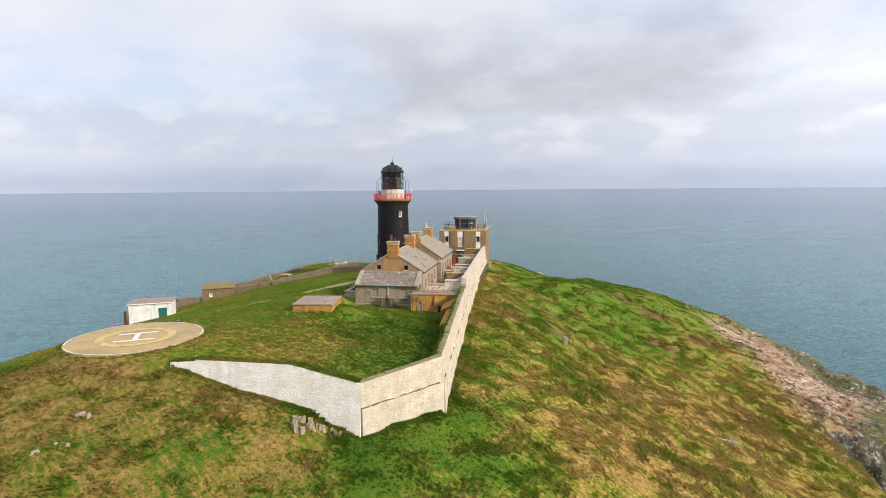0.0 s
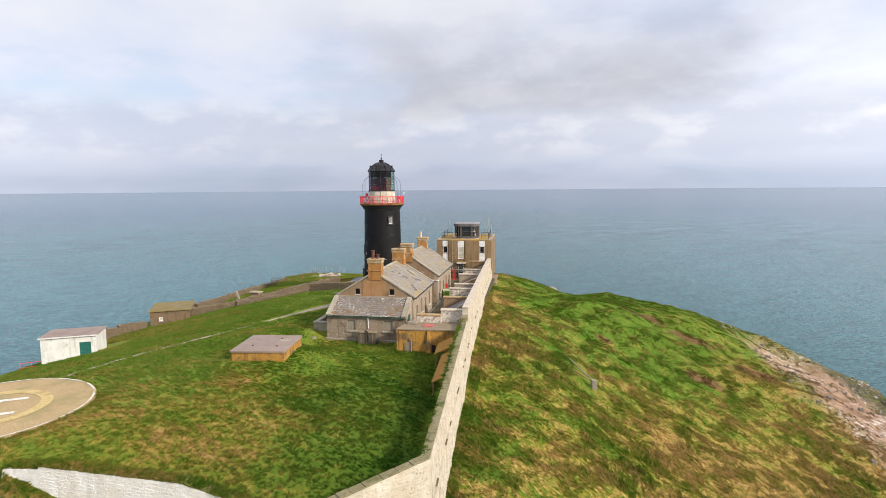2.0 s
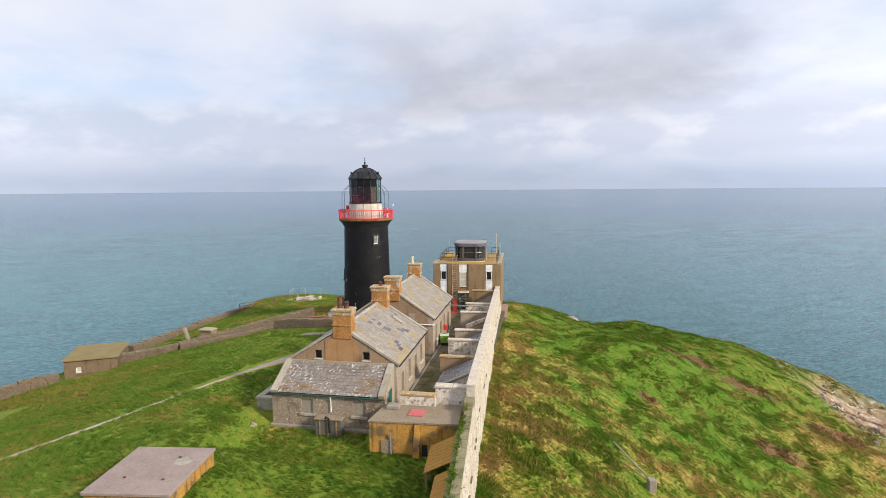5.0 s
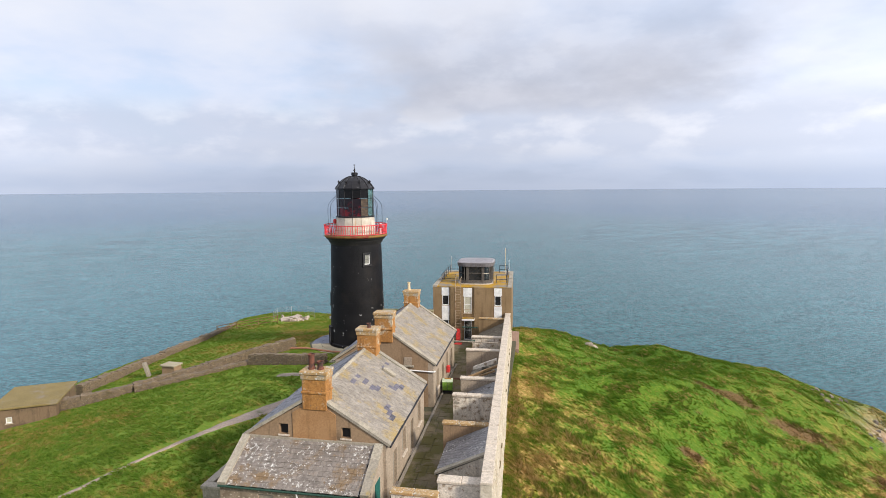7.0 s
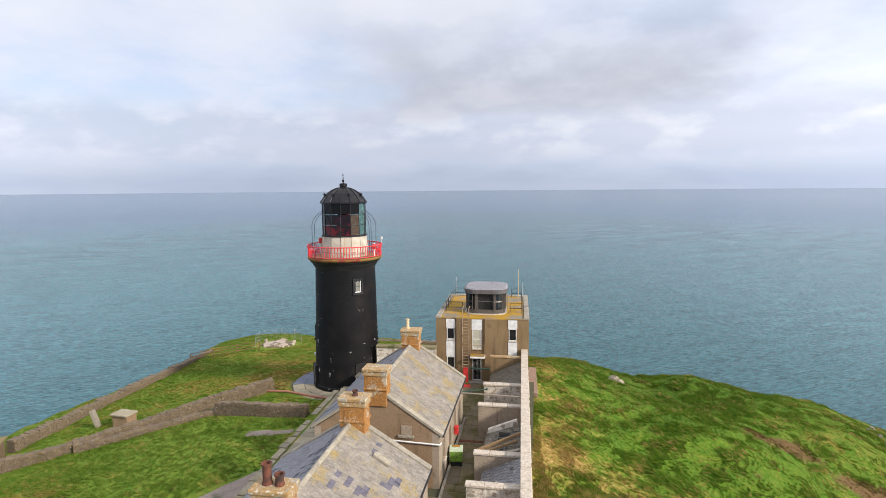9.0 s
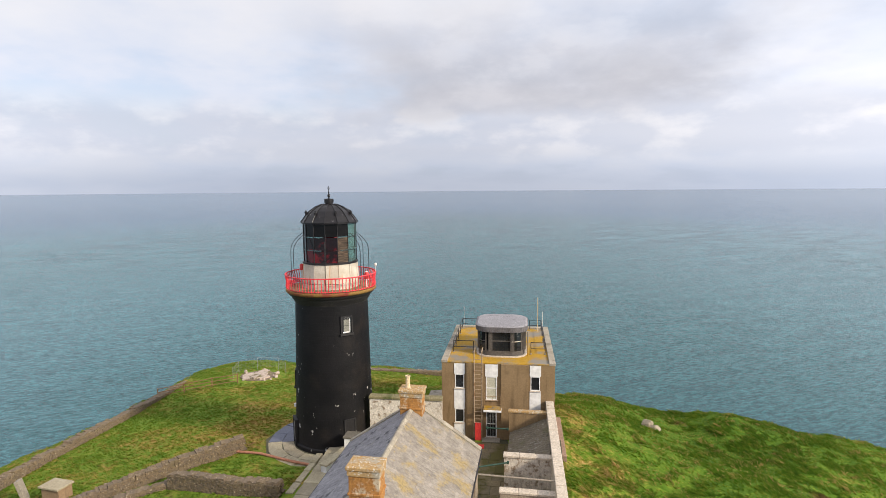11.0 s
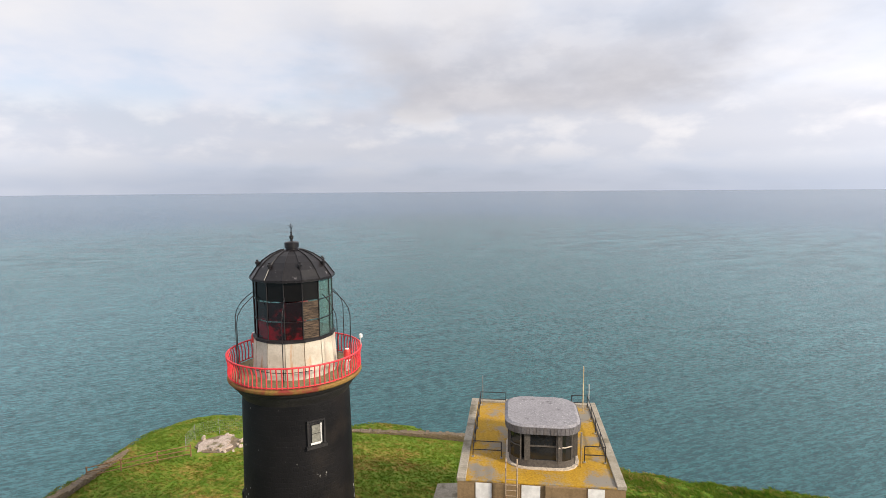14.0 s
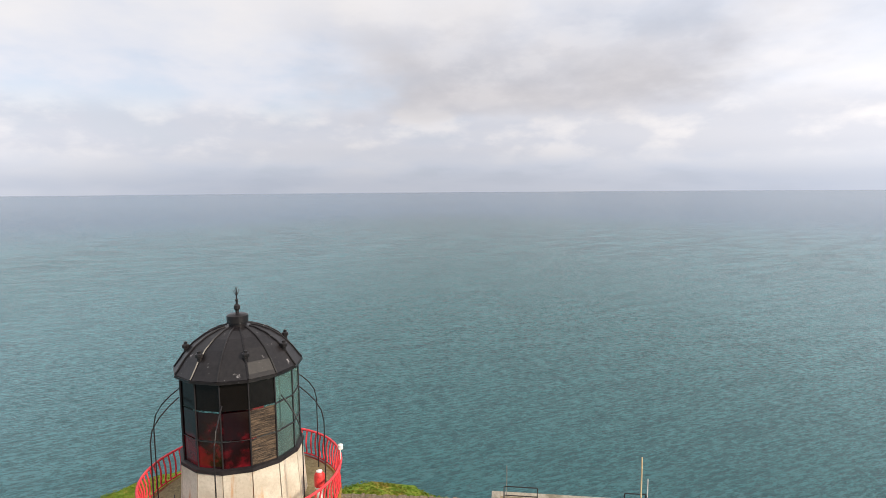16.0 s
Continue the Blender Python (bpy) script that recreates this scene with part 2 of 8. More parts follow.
def make_grass(name, blades):
    m = Nodes(name)
    big, mid, small = m.noise(0.055, 3, 0.5), m.noise(0.30, 5, 0.65), None
    lie = m.nt.nodes.new("ShaderNodeMapping")        # the grass lies downwind
    lie.inputs["Rotation"].default_value = (0, 0, radians(38))
    m.nt.links.new(m.pos, lie.inputs[0])
    small = m.noise(2.4, 5, 0.7, lie.outputs[0], (0.55, 1.25, 1.0))
    x, y = m.axis(0), m.axis(1)
    # straw-coloured tussocks outside the wall, greener turf within
    patch = m.nt.nodes.new("ShaderNodeAttribute")
    patch.attribute_name = "dry"
    outside = m.ramp(m.math("SUBTRACT", x, m.math("MULTIPLY", m.math("SUBTRACT", y, 60.0), 0.12)), 0.5, 4.0, -0.055, 0.024)
    low = m.ramp(y, 66.0, 34.0, 0.0, 0.022)
    far = m.ramp(y, 62.0, 88.0, 0.0, -0.075)
    mixed = m.math("ADD", m.math("MULTIPLY", big, 0.25), m.math("ADD", m.math("MULTIPLY", mid, 0.40), m.math("MULTIPLY", small, 0.35)))
    mixed = m.math("ADD", m.math("ADD", mixed, outside), m.math("ADD", low, far))
    wild = m.ramp(outside, -0.055, 0.024)
    # withered growth along the wall's outer side
    beside = m.ramp(m.math("SUBTRACT", x, m.math("MULTIPLY", m.math("SUBTRACT", y, 60.0), 0.12)), 12.0, 4.0, 0.0, 0.022)
    mixed = m.math("ADD", mixed, m.math("MULTIPLY", m.math("MULTIPLY", beside, wild), m.ramp(y, 44.0, 54.0)))
    mixed = m.math("ADD", mixed, patch.outputs["Fac"])
    mixed = m.math("ADD", mixed, m.math("MULTIPLY", m.ramp(y, 58.0, 84.0, 0.0, 0.090), m.math("SUBTRACT", 1.0, wild)))      # tired grass on the upper lawn
    rank = m.math("MAXIMUM", wild, m.ramp(m.math("ADD", y, m.math("MULTIPLY", x, 0.235)), 33.0, 30.0))      # 0 on the lawn
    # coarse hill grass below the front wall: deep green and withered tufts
    # also the lawn beside the wall, where the deep green paints in the wall's shade
    hill_and_shade = m.math("MULTIPLY", m.math("MAXIMUM", m.ramp(m.math("ADD", y, m.math("MULTIPLY", x, 0.235)), 32.0, 30.0), m.math("MULTIPLY", m.ramp(y, 56.0, 42.0, 0.0, 0.85), m.ramp(x, -16.0, -3.0))), m.ramp(x, 9.0, 0.0))
    mixed = m.math("ADD", mixed, m.math("MULTIPLY", m.ramp(x, 1.0, -9.0, 0.02, 0.075), hill_and_shade))
    fresh = m.math("MAXIMUM", wild, m.ramp(y, 52.0, 100.0, 0.0, 0.5))
    green = m.mix(m.ramp(m.noise(0.85, 5, 0.7, lie.outputs[0], (0.6, 1.2, 1.0)), 0.34, 0.66), m.mix(fresh, (0.118, 0.208, 0.020), (0.072, 0.175, 0.011)), m.mix(fresh, (0.190, 0.252, 0.030), (0.135, 0.208, 0.021)))
    green = m.mix(m.math("MULTIPLY", hill_and_shade, 0.85), green, m.mix(m.ramp(mid, 0.35, 0.65), (0.048, 0.125, 0.010), (0.110, 0.165, 0.016)))
    straw = m.mix(m.ramp(small, 0.3, 0.7), (0.28, 0.172, 0.047), (0.47, 0.312, 0.115))
    olive = m.mix(m.ramp(small, 0.35, 0.65), (0.200, 0.205, 0.020), (0.370, 0.300, 0.052))
    olive = m.mix(m.math("MULTIPLY", hill_and_shade, 0.75), olive, m.mix(m.ramp(small, 0.35, 0.65), (0.125, 0.130, 0.018), (0.250, 0.195, 0.048)))
    straw = m.mix(m.math("MULTIPLY", hill_and_shade, 0.55), straw, (0.270, 0.185, 0.066))
    pale = m.math("MAXIMUM", m.ramp(y, 50.0, 80.0), m.math("MULTIPLY", m.ramp(x, -11.0, -18.0), m.ramp(y, 36.0, 46.0)))                       # paler turf towards the point and left lawn, lifted also against the blades' shade
    green = m.mix(m.math("MULTIPLY", pale, m.ramp(rank, 0.0, 1.0, 0.65, 0.40)), green, m.mix(m.ramp(small, 0.35, 0.65), m.mix(rank, (0.165, 0.300, 0.036), (0.100, 0.235, 0.022)), m.mix(rank, (0.270, 0.370, 0.062), (0.185, 0.280, 0.042))))
    olive = m.mix(m.math("MULTIPLY", pale, 0.45), olive, m.mix(m.ramp(small, 0.35, 0.65), (0.230, 0.250, 0.042), (0.400, 0.335, 0.100)))
    calm = m.math("SUBTRACT", 1.0, m.math("MULTIPLY", pale, 0.40))
    col = m.mix(m.ramp(mixed, 0.42, 0.55, 0, 0.95), green, olive)
    col = m.mix(m.ramp(mixed, 0.495, 0.60, 0, 0.90), col, straw)
    col = m.mix(m.math("MULTIPLY", m.ramp(mixed, 0.395, 0.30, 0, 0.85), m.ramp(y, 52.0, 80.0, 1.0, 0.45)), col, (0.034, 0.098, 0.007))      # darkest green where the mix is lowest: lush growth, and shade by the wall
    if not blades:
        col = m.mix(1.0, col, (0.76, 0.74, 0.66), "MULTIPLY")         # ground darkened between the tufts, their shade put into its colour
    # single tussocks: rank dark ones and bleached ones side by side
    keen = m.math("MAXIMUM", m.ramp(mixed, 0.38, 0.48, 0.35, 1.0), m.ramp(y, 66.0, 90.0))
    tuft = m.noise(3.3, 3, 0.7, lie.outputs[0], (0.8, 1.2, 1.0))
    col = m.mix(m.math("MULTIPLY", m.ramp(tuft, 0.48, 0.35, 0.0, 0.50), m.math("MULTIPLY", calm, m.ramp(rank, 0.0, 1.0, 0.40, 1.0))), col, (0.040, 0.105, 0.006))
    col = m.mix(m.math("MULTIPLY", m.ramp(tuft, 0.53, 0.64, 0.0, 0.75), m.math("MULTIPLY", m.ramp(fresh, 0.0, 1.0, 0.25, 1.0), keen)), col, m.mix(m.ramp(mixed, 0.44, 0.54), (0.175, 0.240, 0.025), (0.49, 0.325, 0.125)))
    dead = m.ramp(m.noise(0.20, 5, 0.7), 0.63, 0.72)
    for cx, cy, rx, ry in DEAD:                        # withered bracken
        dx, dy = m.math("MULTIPLY", m.math("SUBTRACT", x, cx), 1 / rx), m.math("MULTIPLY", m.math("SUBTRACT", y, cy), 1 / ry)
        d2 = m.math("ADD", m.math("MULTIPLY", dx, dx), m.math("MULTIPLY", dy, dy))
        d2 = m.math("ADD", d2, m.math("MULTIPLY", m.math("SUBTRACT", m.noise(0.9, 5, 0.75), 0.5), 4.0))
        dead = m.math("MAXIMUM", dead, m.ramp(d2, 1.3, 0.5))
    col = m.mix(m.math("MULTIPLY", dead, 0.8), col, (0.165, 0.078, 0.048))
    # bare earth, rock and droppings on the seaward slope
    z, nz = m.axis(2), m.normal_z()
    rag = m.math("MULTIPLY", m.math("SUBTRACT", m.noise(0.10, 6, 0.65), 0.5), 16.0)
    slope = m.math("ADD", x, m.math("ADD", rag, m.math("MULTIPLY", m.noise(0.9, 4, 0.7), 5.0)))
    bare = m.math("MULTIPLY", m.ramp(slope, 46.5, 55.0), m.ramp(y, 112.0, 96.0))
    earth = m.mix(m.ramp(m.noise(0.7, 6, 0.7), 0.35, 0.68), (0.190, 0.115, 0.070), (0.40, 0.275, 0.195))
    guano = m.ramp(m.noise(1.5, 6, 0.78), 0.53, 0.59)
    earth = m.mix(m.math("MULTIPLY", guano, m.ramp(m.noise(0.12, 3), 0.42, 0.55)), earth, (0.62, 0.57, 0.53))
    col = m.mix(bare, col, earth)
    if blades:
        r = m.island()
        col = m.mix(m.math("MULTIPLY", m.ramp(r, 0.0, 0.36, 0.50, 0.0), m.math("MULTIPLY", calm, m.ramp(rank, 0.0, 1.0, 0.45, 1.0))), col, (0.032, 0.085, 0.005))
        tip = m.math("MULTIPLY", m.ramp(r, 0.55, 1.0, 0.0, 0.92), m.math("MULTIPLY", m.math("MULTIPLY", keen, m.ramp(rank, 0.0, 1.0, 0.55, 1.0)), m.ramp(hill_and_shade, 0.0, 1.0, 1.0, 0.55)))
        col = m.mix(tip, col, m.mix(m.ramp(mid, 0.40, 0.60), (0.20, 0.24, 0.032), (0.49, 0.325, 0.130)))
        m.done(col, 0.9, spec=0.1)
        # thin blades let light through
        thin = m.nt.nodes.new("ShaderNodeBsdfTranslucent")
        m.put(col, thin.inputs[0])
        both = m.nt.nodes.new("ShaderNodeMixShader")
        both.inputs[0].default_value = 0.5
        m.nt.links.new(m.bsdf.outputs[0], both.inputs[1])
        m.nt.links.new(thin.outputs[0], both.inputs[2])
        m.nt.links.new(both.outputs[0], m.nt.nodes["Material Output"].inputs[0])
        return m.mat
    rock = m.mix(m.ramp(m.noise(0.9, 7, 0.7, stretch=(1.0, 1.0, 0.35)), 0.35, 0.7), (0.028, 0.025, 0.020), (0.15, 0.13, 0.095))
    rock = m.mix(m.ramp(m.noise(0.25, 5, 0.7), 0.50, 0.62, 0, 0.7), rock, (0.06, 0.075, 0.022))
    rock = m.mix(m.math("MULTIPLY", guano, 0.35), rock, (0.50, 0.47, 0.43))
    col = m.mix(m.ramp(nz, 0.74, 0.58), col, rock)
    crag = m.nt.nodes.new("ShaderNodeAttribute")       # dark rock with weed along the seaward rim
    crag.attribute_name = "crag"
    weed = m.mix(m.ramp(m.noise(1.1, 6, 0.72), 0.42, 0.60), rock, m.mix(m.ramp(small, 0.35, 0.65), (0.050, 0.062, 0.018), (0.175, 0.165, 0.060)))
    weed = m.mix(m.math("MULTIPLY", guano, m.ramp(m.noise(0.35, 4), 0.50, 0.60)), weed, (0.46, 0.42, 0.38))
    col = m.mix(crag.outputs["Fac"], col, m.mix(m.ramp(nz, 0.60, 0.75), rock, weed))
    h = m.math("ADD", m.noise(3.0, 6, 0.7, stretch=(0.8, 1.3, 1.0)), m.noise(0.9, 4))
    return m.done(col, 0.95, h, 0.7, 0.20, spec=0.12)


MAT = {}
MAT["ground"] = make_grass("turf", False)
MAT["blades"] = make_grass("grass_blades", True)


def make_sea():
    m = Nodes("sea_water")
    turn = m.nt.nodes.new("ShaderNodeMapping")
    turn.inputs["Rotation"].default_value = (0, 0, radians(-22))
    m.nt.links.new(m.pos, turn.inputs[0])
    v = turn.outputs[0]
    w1 = m.noise(0.85, 7, 0.67, v, (0.34, 1.0, 1.0))
    w2 = m.noise(0.11, 3, 0.50, v, (0.6, 1.0, 1.0))
    w3 = m.noise(1.9, 4, 0.68, v, (0.42, 1.0, 1.0))
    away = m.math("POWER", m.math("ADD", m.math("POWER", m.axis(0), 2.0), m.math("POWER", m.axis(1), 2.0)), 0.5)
    h = m.math("ADD", m.math("MULTIPLY", w1, 1.0), m.math("ADD", m.math("MULTIPLY", w2, 1.0), m.math("MULTIPLY", w3, 0.30)))
    h = m.math("MULTIPLY", h, m.ramp(away, 3500.0, 700.0, 0.45, 1.0))
    patch = m.noise(0.010, 4, 0.55, v, (0.7, 1.0, 1.0))
    col = m.mix(m.ramp(patch, 0.36, 0.64), (0.032, 0.120, 0.117), (0.043, 0.143, 0.138))
    col = m.mix(m.ramp(away, 150.0, 1500.0), col, (0.026, 0.080, 0.146))      # bluer with distance, the horizon haze put into the water's colour
    w4 = m.noise(0.14, 5, 0.62, v, (0.30, 1.0, 1.0))
    # a broad darker patch ahead, the cloud bank's reflection put into the water's colour
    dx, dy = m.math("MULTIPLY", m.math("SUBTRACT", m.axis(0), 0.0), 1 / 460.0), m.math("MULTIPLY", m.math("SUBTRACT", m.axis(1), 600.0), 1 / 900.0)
    bank_reflection = m.ramp(m.math("ADD", m.math("MULTIPLY", dx, dx), m.math("MULTIPLY", dy, dy)), 1.6, 0.1)
    col = m.mix(m.math("MULTIPLY", m.math("MULTIPLY", m.ramp(m.math("ABSOLUTE", m.math("ADD", m.axis(0), 10.0)), 40.0, 200.0), m.ramp(away, 700.0, 180.0)), 0.9), col, m.mix(m.ramp(m.axis(0), 100.0, -100.0), (0.112, 0.275, 0.280), (0.145, 0.310, 0.375)))      # brighter to either side, the sky's reflection put into the water's colour
    col = m.mix(m.math("MULTIPLY", bank_reflection, 0.72), col, (0.008, 0.055, 0.066))
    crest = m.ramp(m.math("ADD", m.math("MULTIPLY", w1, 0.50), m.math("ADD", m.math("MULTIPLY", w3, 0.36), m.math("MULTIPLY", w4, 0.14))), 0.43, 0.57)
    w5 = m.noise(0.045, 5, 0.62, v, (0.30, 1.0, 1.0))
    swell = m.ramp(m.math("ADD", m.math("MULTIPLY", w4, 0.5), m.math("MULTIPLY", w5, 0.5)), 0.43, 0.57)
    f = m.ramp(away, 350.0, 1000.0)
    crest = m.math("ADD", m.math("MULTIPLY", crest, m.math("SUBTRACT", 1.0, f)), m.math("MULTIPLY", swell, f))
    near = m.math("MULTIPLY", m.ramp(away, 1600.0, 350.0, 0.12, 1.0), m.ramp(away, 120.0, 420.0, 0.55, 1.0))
    side = m.math("MAXIMUM", m.ramp(m.axis(0), 0.0, -140.0), m.ramp(m.axis(0), 70.0, 230.0))      # troughs and crests paler on either hand, again for the sky's reflection
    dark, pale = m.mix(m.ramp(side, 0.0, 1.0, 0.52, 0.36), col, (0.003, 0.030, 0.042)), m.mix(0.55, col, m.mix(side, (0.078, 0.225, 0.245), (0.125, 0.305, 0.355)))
    # dark troughs and pale crests: the ripples' shading and glints put into the colour
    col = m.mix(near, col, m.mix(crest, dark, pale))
    # a few breaking crests, more of them near the rocks
    break_ = m.math("ADD", m.noise(0.22, 6, 0.75, v, (0.35, 1.0, 1.0)), m.ramp(away, 280.0, 120.0, 0.0, 0.06))
    cap = m.math("MULTIPLY", m.ramp(break_, 0.745, 0.765), m.ramp(m.noise(0.02, 3, 0.6), 0.47, 0.56))
    col = m.mix(cap, col, (0.75, 0.80, 0.80))
    m.bsdf.inputs["IOR"].default_value = 1.33
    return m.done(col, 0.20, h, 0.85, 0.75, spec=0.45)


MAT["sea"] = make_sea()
MAT["render"] = surface("grey_tan_render", (0.285, 0.225, 0.165), (0.385, 0.315, 0.24), scale=0.6, stain=(0.146, 0.106, 0.073), stain_scale=0.35, stain_from=0.56, streak=0.6, speck=(0.498, 0.411, 0.310), speck_from=0.72)
MAT["flecked"] = surface("lichen_flecked_render", (0.222, 0.170, 0.120), (0.305, 0.240, 0.175), scale=0.8, stain=(0.146, 0.106, 0.073), stain_scale=0.5, stain_from=0.52, streak=0.7, speck=(0.594, 0.512, 0.410), speck_from=0.61)
MAT["gable"] = surface("brown_gable_render", (0.232, 0.152, 0.089), (0.297, 0.202, 0.122), mottle=0.32, scale=0.5, stain=(0.146, 0.096, 0.056), stain_from=0.58, streak=0.45)
MAT["ochre"] = surface("ochre_render_panel", (0.322, 0.170, 0.072), (0.376, 0.217, 0.100), mottle=0.32, scale=0.5, stain=(0.224, 0.128, 0.064), streak=0.3)
MAT["chimney"] = surface("lichen_orange_chimney", (0.297, 0.128, 0.033), (0.403, 0.197, 0.056), scale=2.2, stain=(0.488, 0.414, 0.300), stain_scale=1.6, stain_from=0.53, streak=0.55, speck=(0.212, 0.128, 0.064), speck_from=0.62)
MAT["cap"] = surface("lichen_cap_stone", (0.36, 0.19, 0.05), (0.40, 0.28, 0.14), scale=2.4, stain=(0.34, 0.30, 0.23), stain_scale=1.6, stain_from=0.50, speck=(0.56, 0.52, 0.44), speck_from=0.58, bump=0.7)
MAT["pot"] = surface("terracotta_pot", (0.10, 0.035, 0.022), (0.20, 0.075, 0.045), scale=5, stain=(0.05, 0.03, 0.025), stain_scale=2.5, stain_from=0.48, speck=(0.36, 0.26, 0.18), speck_from=0.68)
MAT["clay_pipe"] = surface("red_clay_pipe", (0.36, 0.145, 0.085), (0.46, 0.21, 0.13), scale=3)
MAT["pot_buff"] = surface("buff_clay_pot", (0.55, 0.42, 0.25), (0.66, 0.52, 0.33), scale=4)
MAT["white_wall"] = rubble_surface("whitewashed_rubble", (0.78, 0.73, 0.64), (0.90, 0.88, 0.83), (0.50, 0.43, 0.32), (0.72, 0.63, 0.49), 0.30)
MAT["cream_wall"] = rubble_surface("cream_limewashed_rubble", (0.55, 0.475, 0.365), (0.67, 0.605, 0.50), (0.254, 0.177, 0.100), (0.456, 0.345, 0.218), 0.34)
MAT["peeling"] = surface("peeling_limewash", (0.530, 0.463, 0.373), (0.700, 0.630, 0.546), scale=1.2, stain=(0.255, 0.185, 0.125), stain_scale=3.0, stain_from=0.50, bump=0.8, dist=0.06, streak=0.45)
MAT["turf_top"] = surface("turf_and_moss_edge", (0.10, 0.115, 0.018), (0.20, 0.18, 0.05), scale=2.5, stain=(0.075, 0.06, 0.03), stain_scale=1.4, stain_from=0.50, bump=0.9, dist=0.08)
MAT["moss_top"] = surface("mossy_wall_top", (0.162, 0.147, 0.069), (0.243, 0.208, 0.116), scale=1.4, stain=(0.073, 0.089, 0.022), stain_scale=0.8, stain_from=0.54)
MAT["coping"] = surface("pale_coping_stone", (0.445, 0.379, 0.300), (0.594, 0.512, 0.419), scale=1.5, stain=(0.265, 0.212, 0.141), stain_scale=1.6, stain_from=0.57, streak=0.3, speck=(0.619, 0.540, 0.449), speck_from=0.68)
MAT["verge"] = surface("lichened_verge_stone", (0.30, 0.265, 0.20), (0.41, 0.365, 0.285), scale=1.8, stain=(0.30, 0.22, 0.08), stain_scale=1.0, stain_from=0.60, vary="object")
MAT["concrete"] = surface("weathered_concrete", (0.227, 0.193, 0.152), (0.300, 0.263, 0.210), scale=1.0, stain=(0.154, 0.127, 0.094), stain_from=0.57)
MAT["kerb"] = surface("pale_kerb_concrete", (0.27, 0.235, 0.18), (0.37, 0.33, 0.27), scale=1.4, stain=(0.17, 0.145, 0.10), stain_scale=0.9, stain_from=0.50, streak=0.3, speck=(0.46, 0.43, 0.38), speck_from=0.66)
MAT["rust_tank"] = surface("rust_stained_concrete", (0.370, 0.175, 0.030), (0.450, 0.250, 0.055), scale=0.8, stain=(0.150, 0.100, 0.052), stain_scale=1.1, stain_from=0.49, streak=0.9, speck=(0.42, 0.36, 0.28), speck_from=0.70)
MAT["tank_top"] = surface("grey_brown_slab_top", (0.195, 0.148, 0.095), (0.275, 0.215, 0.145), scale=1.4, stain=(0.16, 0.135, 0.06), stain_scale=0.5)
MAT["mauve_slab"] = surface("mauve_grey_slab", (0.235, 0.178, 0.150), (0.300, 0.235, 0.205), scale=0.9, mottle=0.25, stain=(0.36, 0.30, 0.27), stain_scale=0.8, stain_from=0.60, speck=(0.406, 0.363, 0.312), speck_from=0.73)
MAT["tan_render"] = surface("brown_tan_render", (0.202, 0.133, 0.066), (0.258, 0.175, 0.093), mottle=0.32, scale=0.5, stain=(0.146, 0.099, 0.053), stain_from=0.60, streak=0.45)
MAT["white_panel"] = plain("white_panel_paint", (0.82, 0.81, 0.79), 0.6)
MAT["white_paint"] = surface("white_render_paint", (0.62, 0.61, 0.58), (0.74, 0.73, 0.71), mottle=0.32, scale=1.2, stain=(0.45, 0.42, 0.37), stain_scale=1.1, stain_from=0.55, streak=0.4)
MAT["black_pane"] = plain("blackened_lantern_pane", (0.006, 0.005, 0.005), 0.2, 0.0, 0.25)


def make_lantern_base():
    """Cream paint over iron plates, with rust that runs down from the joints."""
    m = Nodes("rust_streaked_white_paint")
    col = m.mix(m.ramp(m.noise(1.2, 6), 0.35, 0.65), (0.47, 0.42, 0.34), (0.62, 0.57, 0.48))
    g = m.noise(12.0, 4, 0.7)
    col = m.mix(m.ramp(g, 0.4, 0.75, 0, 0.4), col, (0.30, 0.26, 0.20))
    run = m.ramp(m.noise(1.0, 4, 0.6, stretch=(2.6, 2.6, 0.30)), 0.60, 0.72)
    col = m.mix(m.math("MULTIPLY", run, 0.85), col, (0.42, 0.19, 0.055))
    col = m.mix(m.ramp(m.noise(1.0, 5, 0.65, stretch=(5.0, 5.0, 0.5)), 0.58, 0.72, 0, 0.5), col, (0.24, 0.18, 0.11))
    return m.done(col, 0.7, g, 0.3, 0.02)


MAT["lantern_base"] = make_lantern_base()
MAT["black"] = surface("black_tower_paint", (0.012, 0.012, 0.014), (0.024, 0.023, 0.024), scale=0.5, stain=(0.038, 0.034, 0.032), stain_scale=0.4, stain_from=0.52, streak=0.3, rough=0.6, bump=0.5)


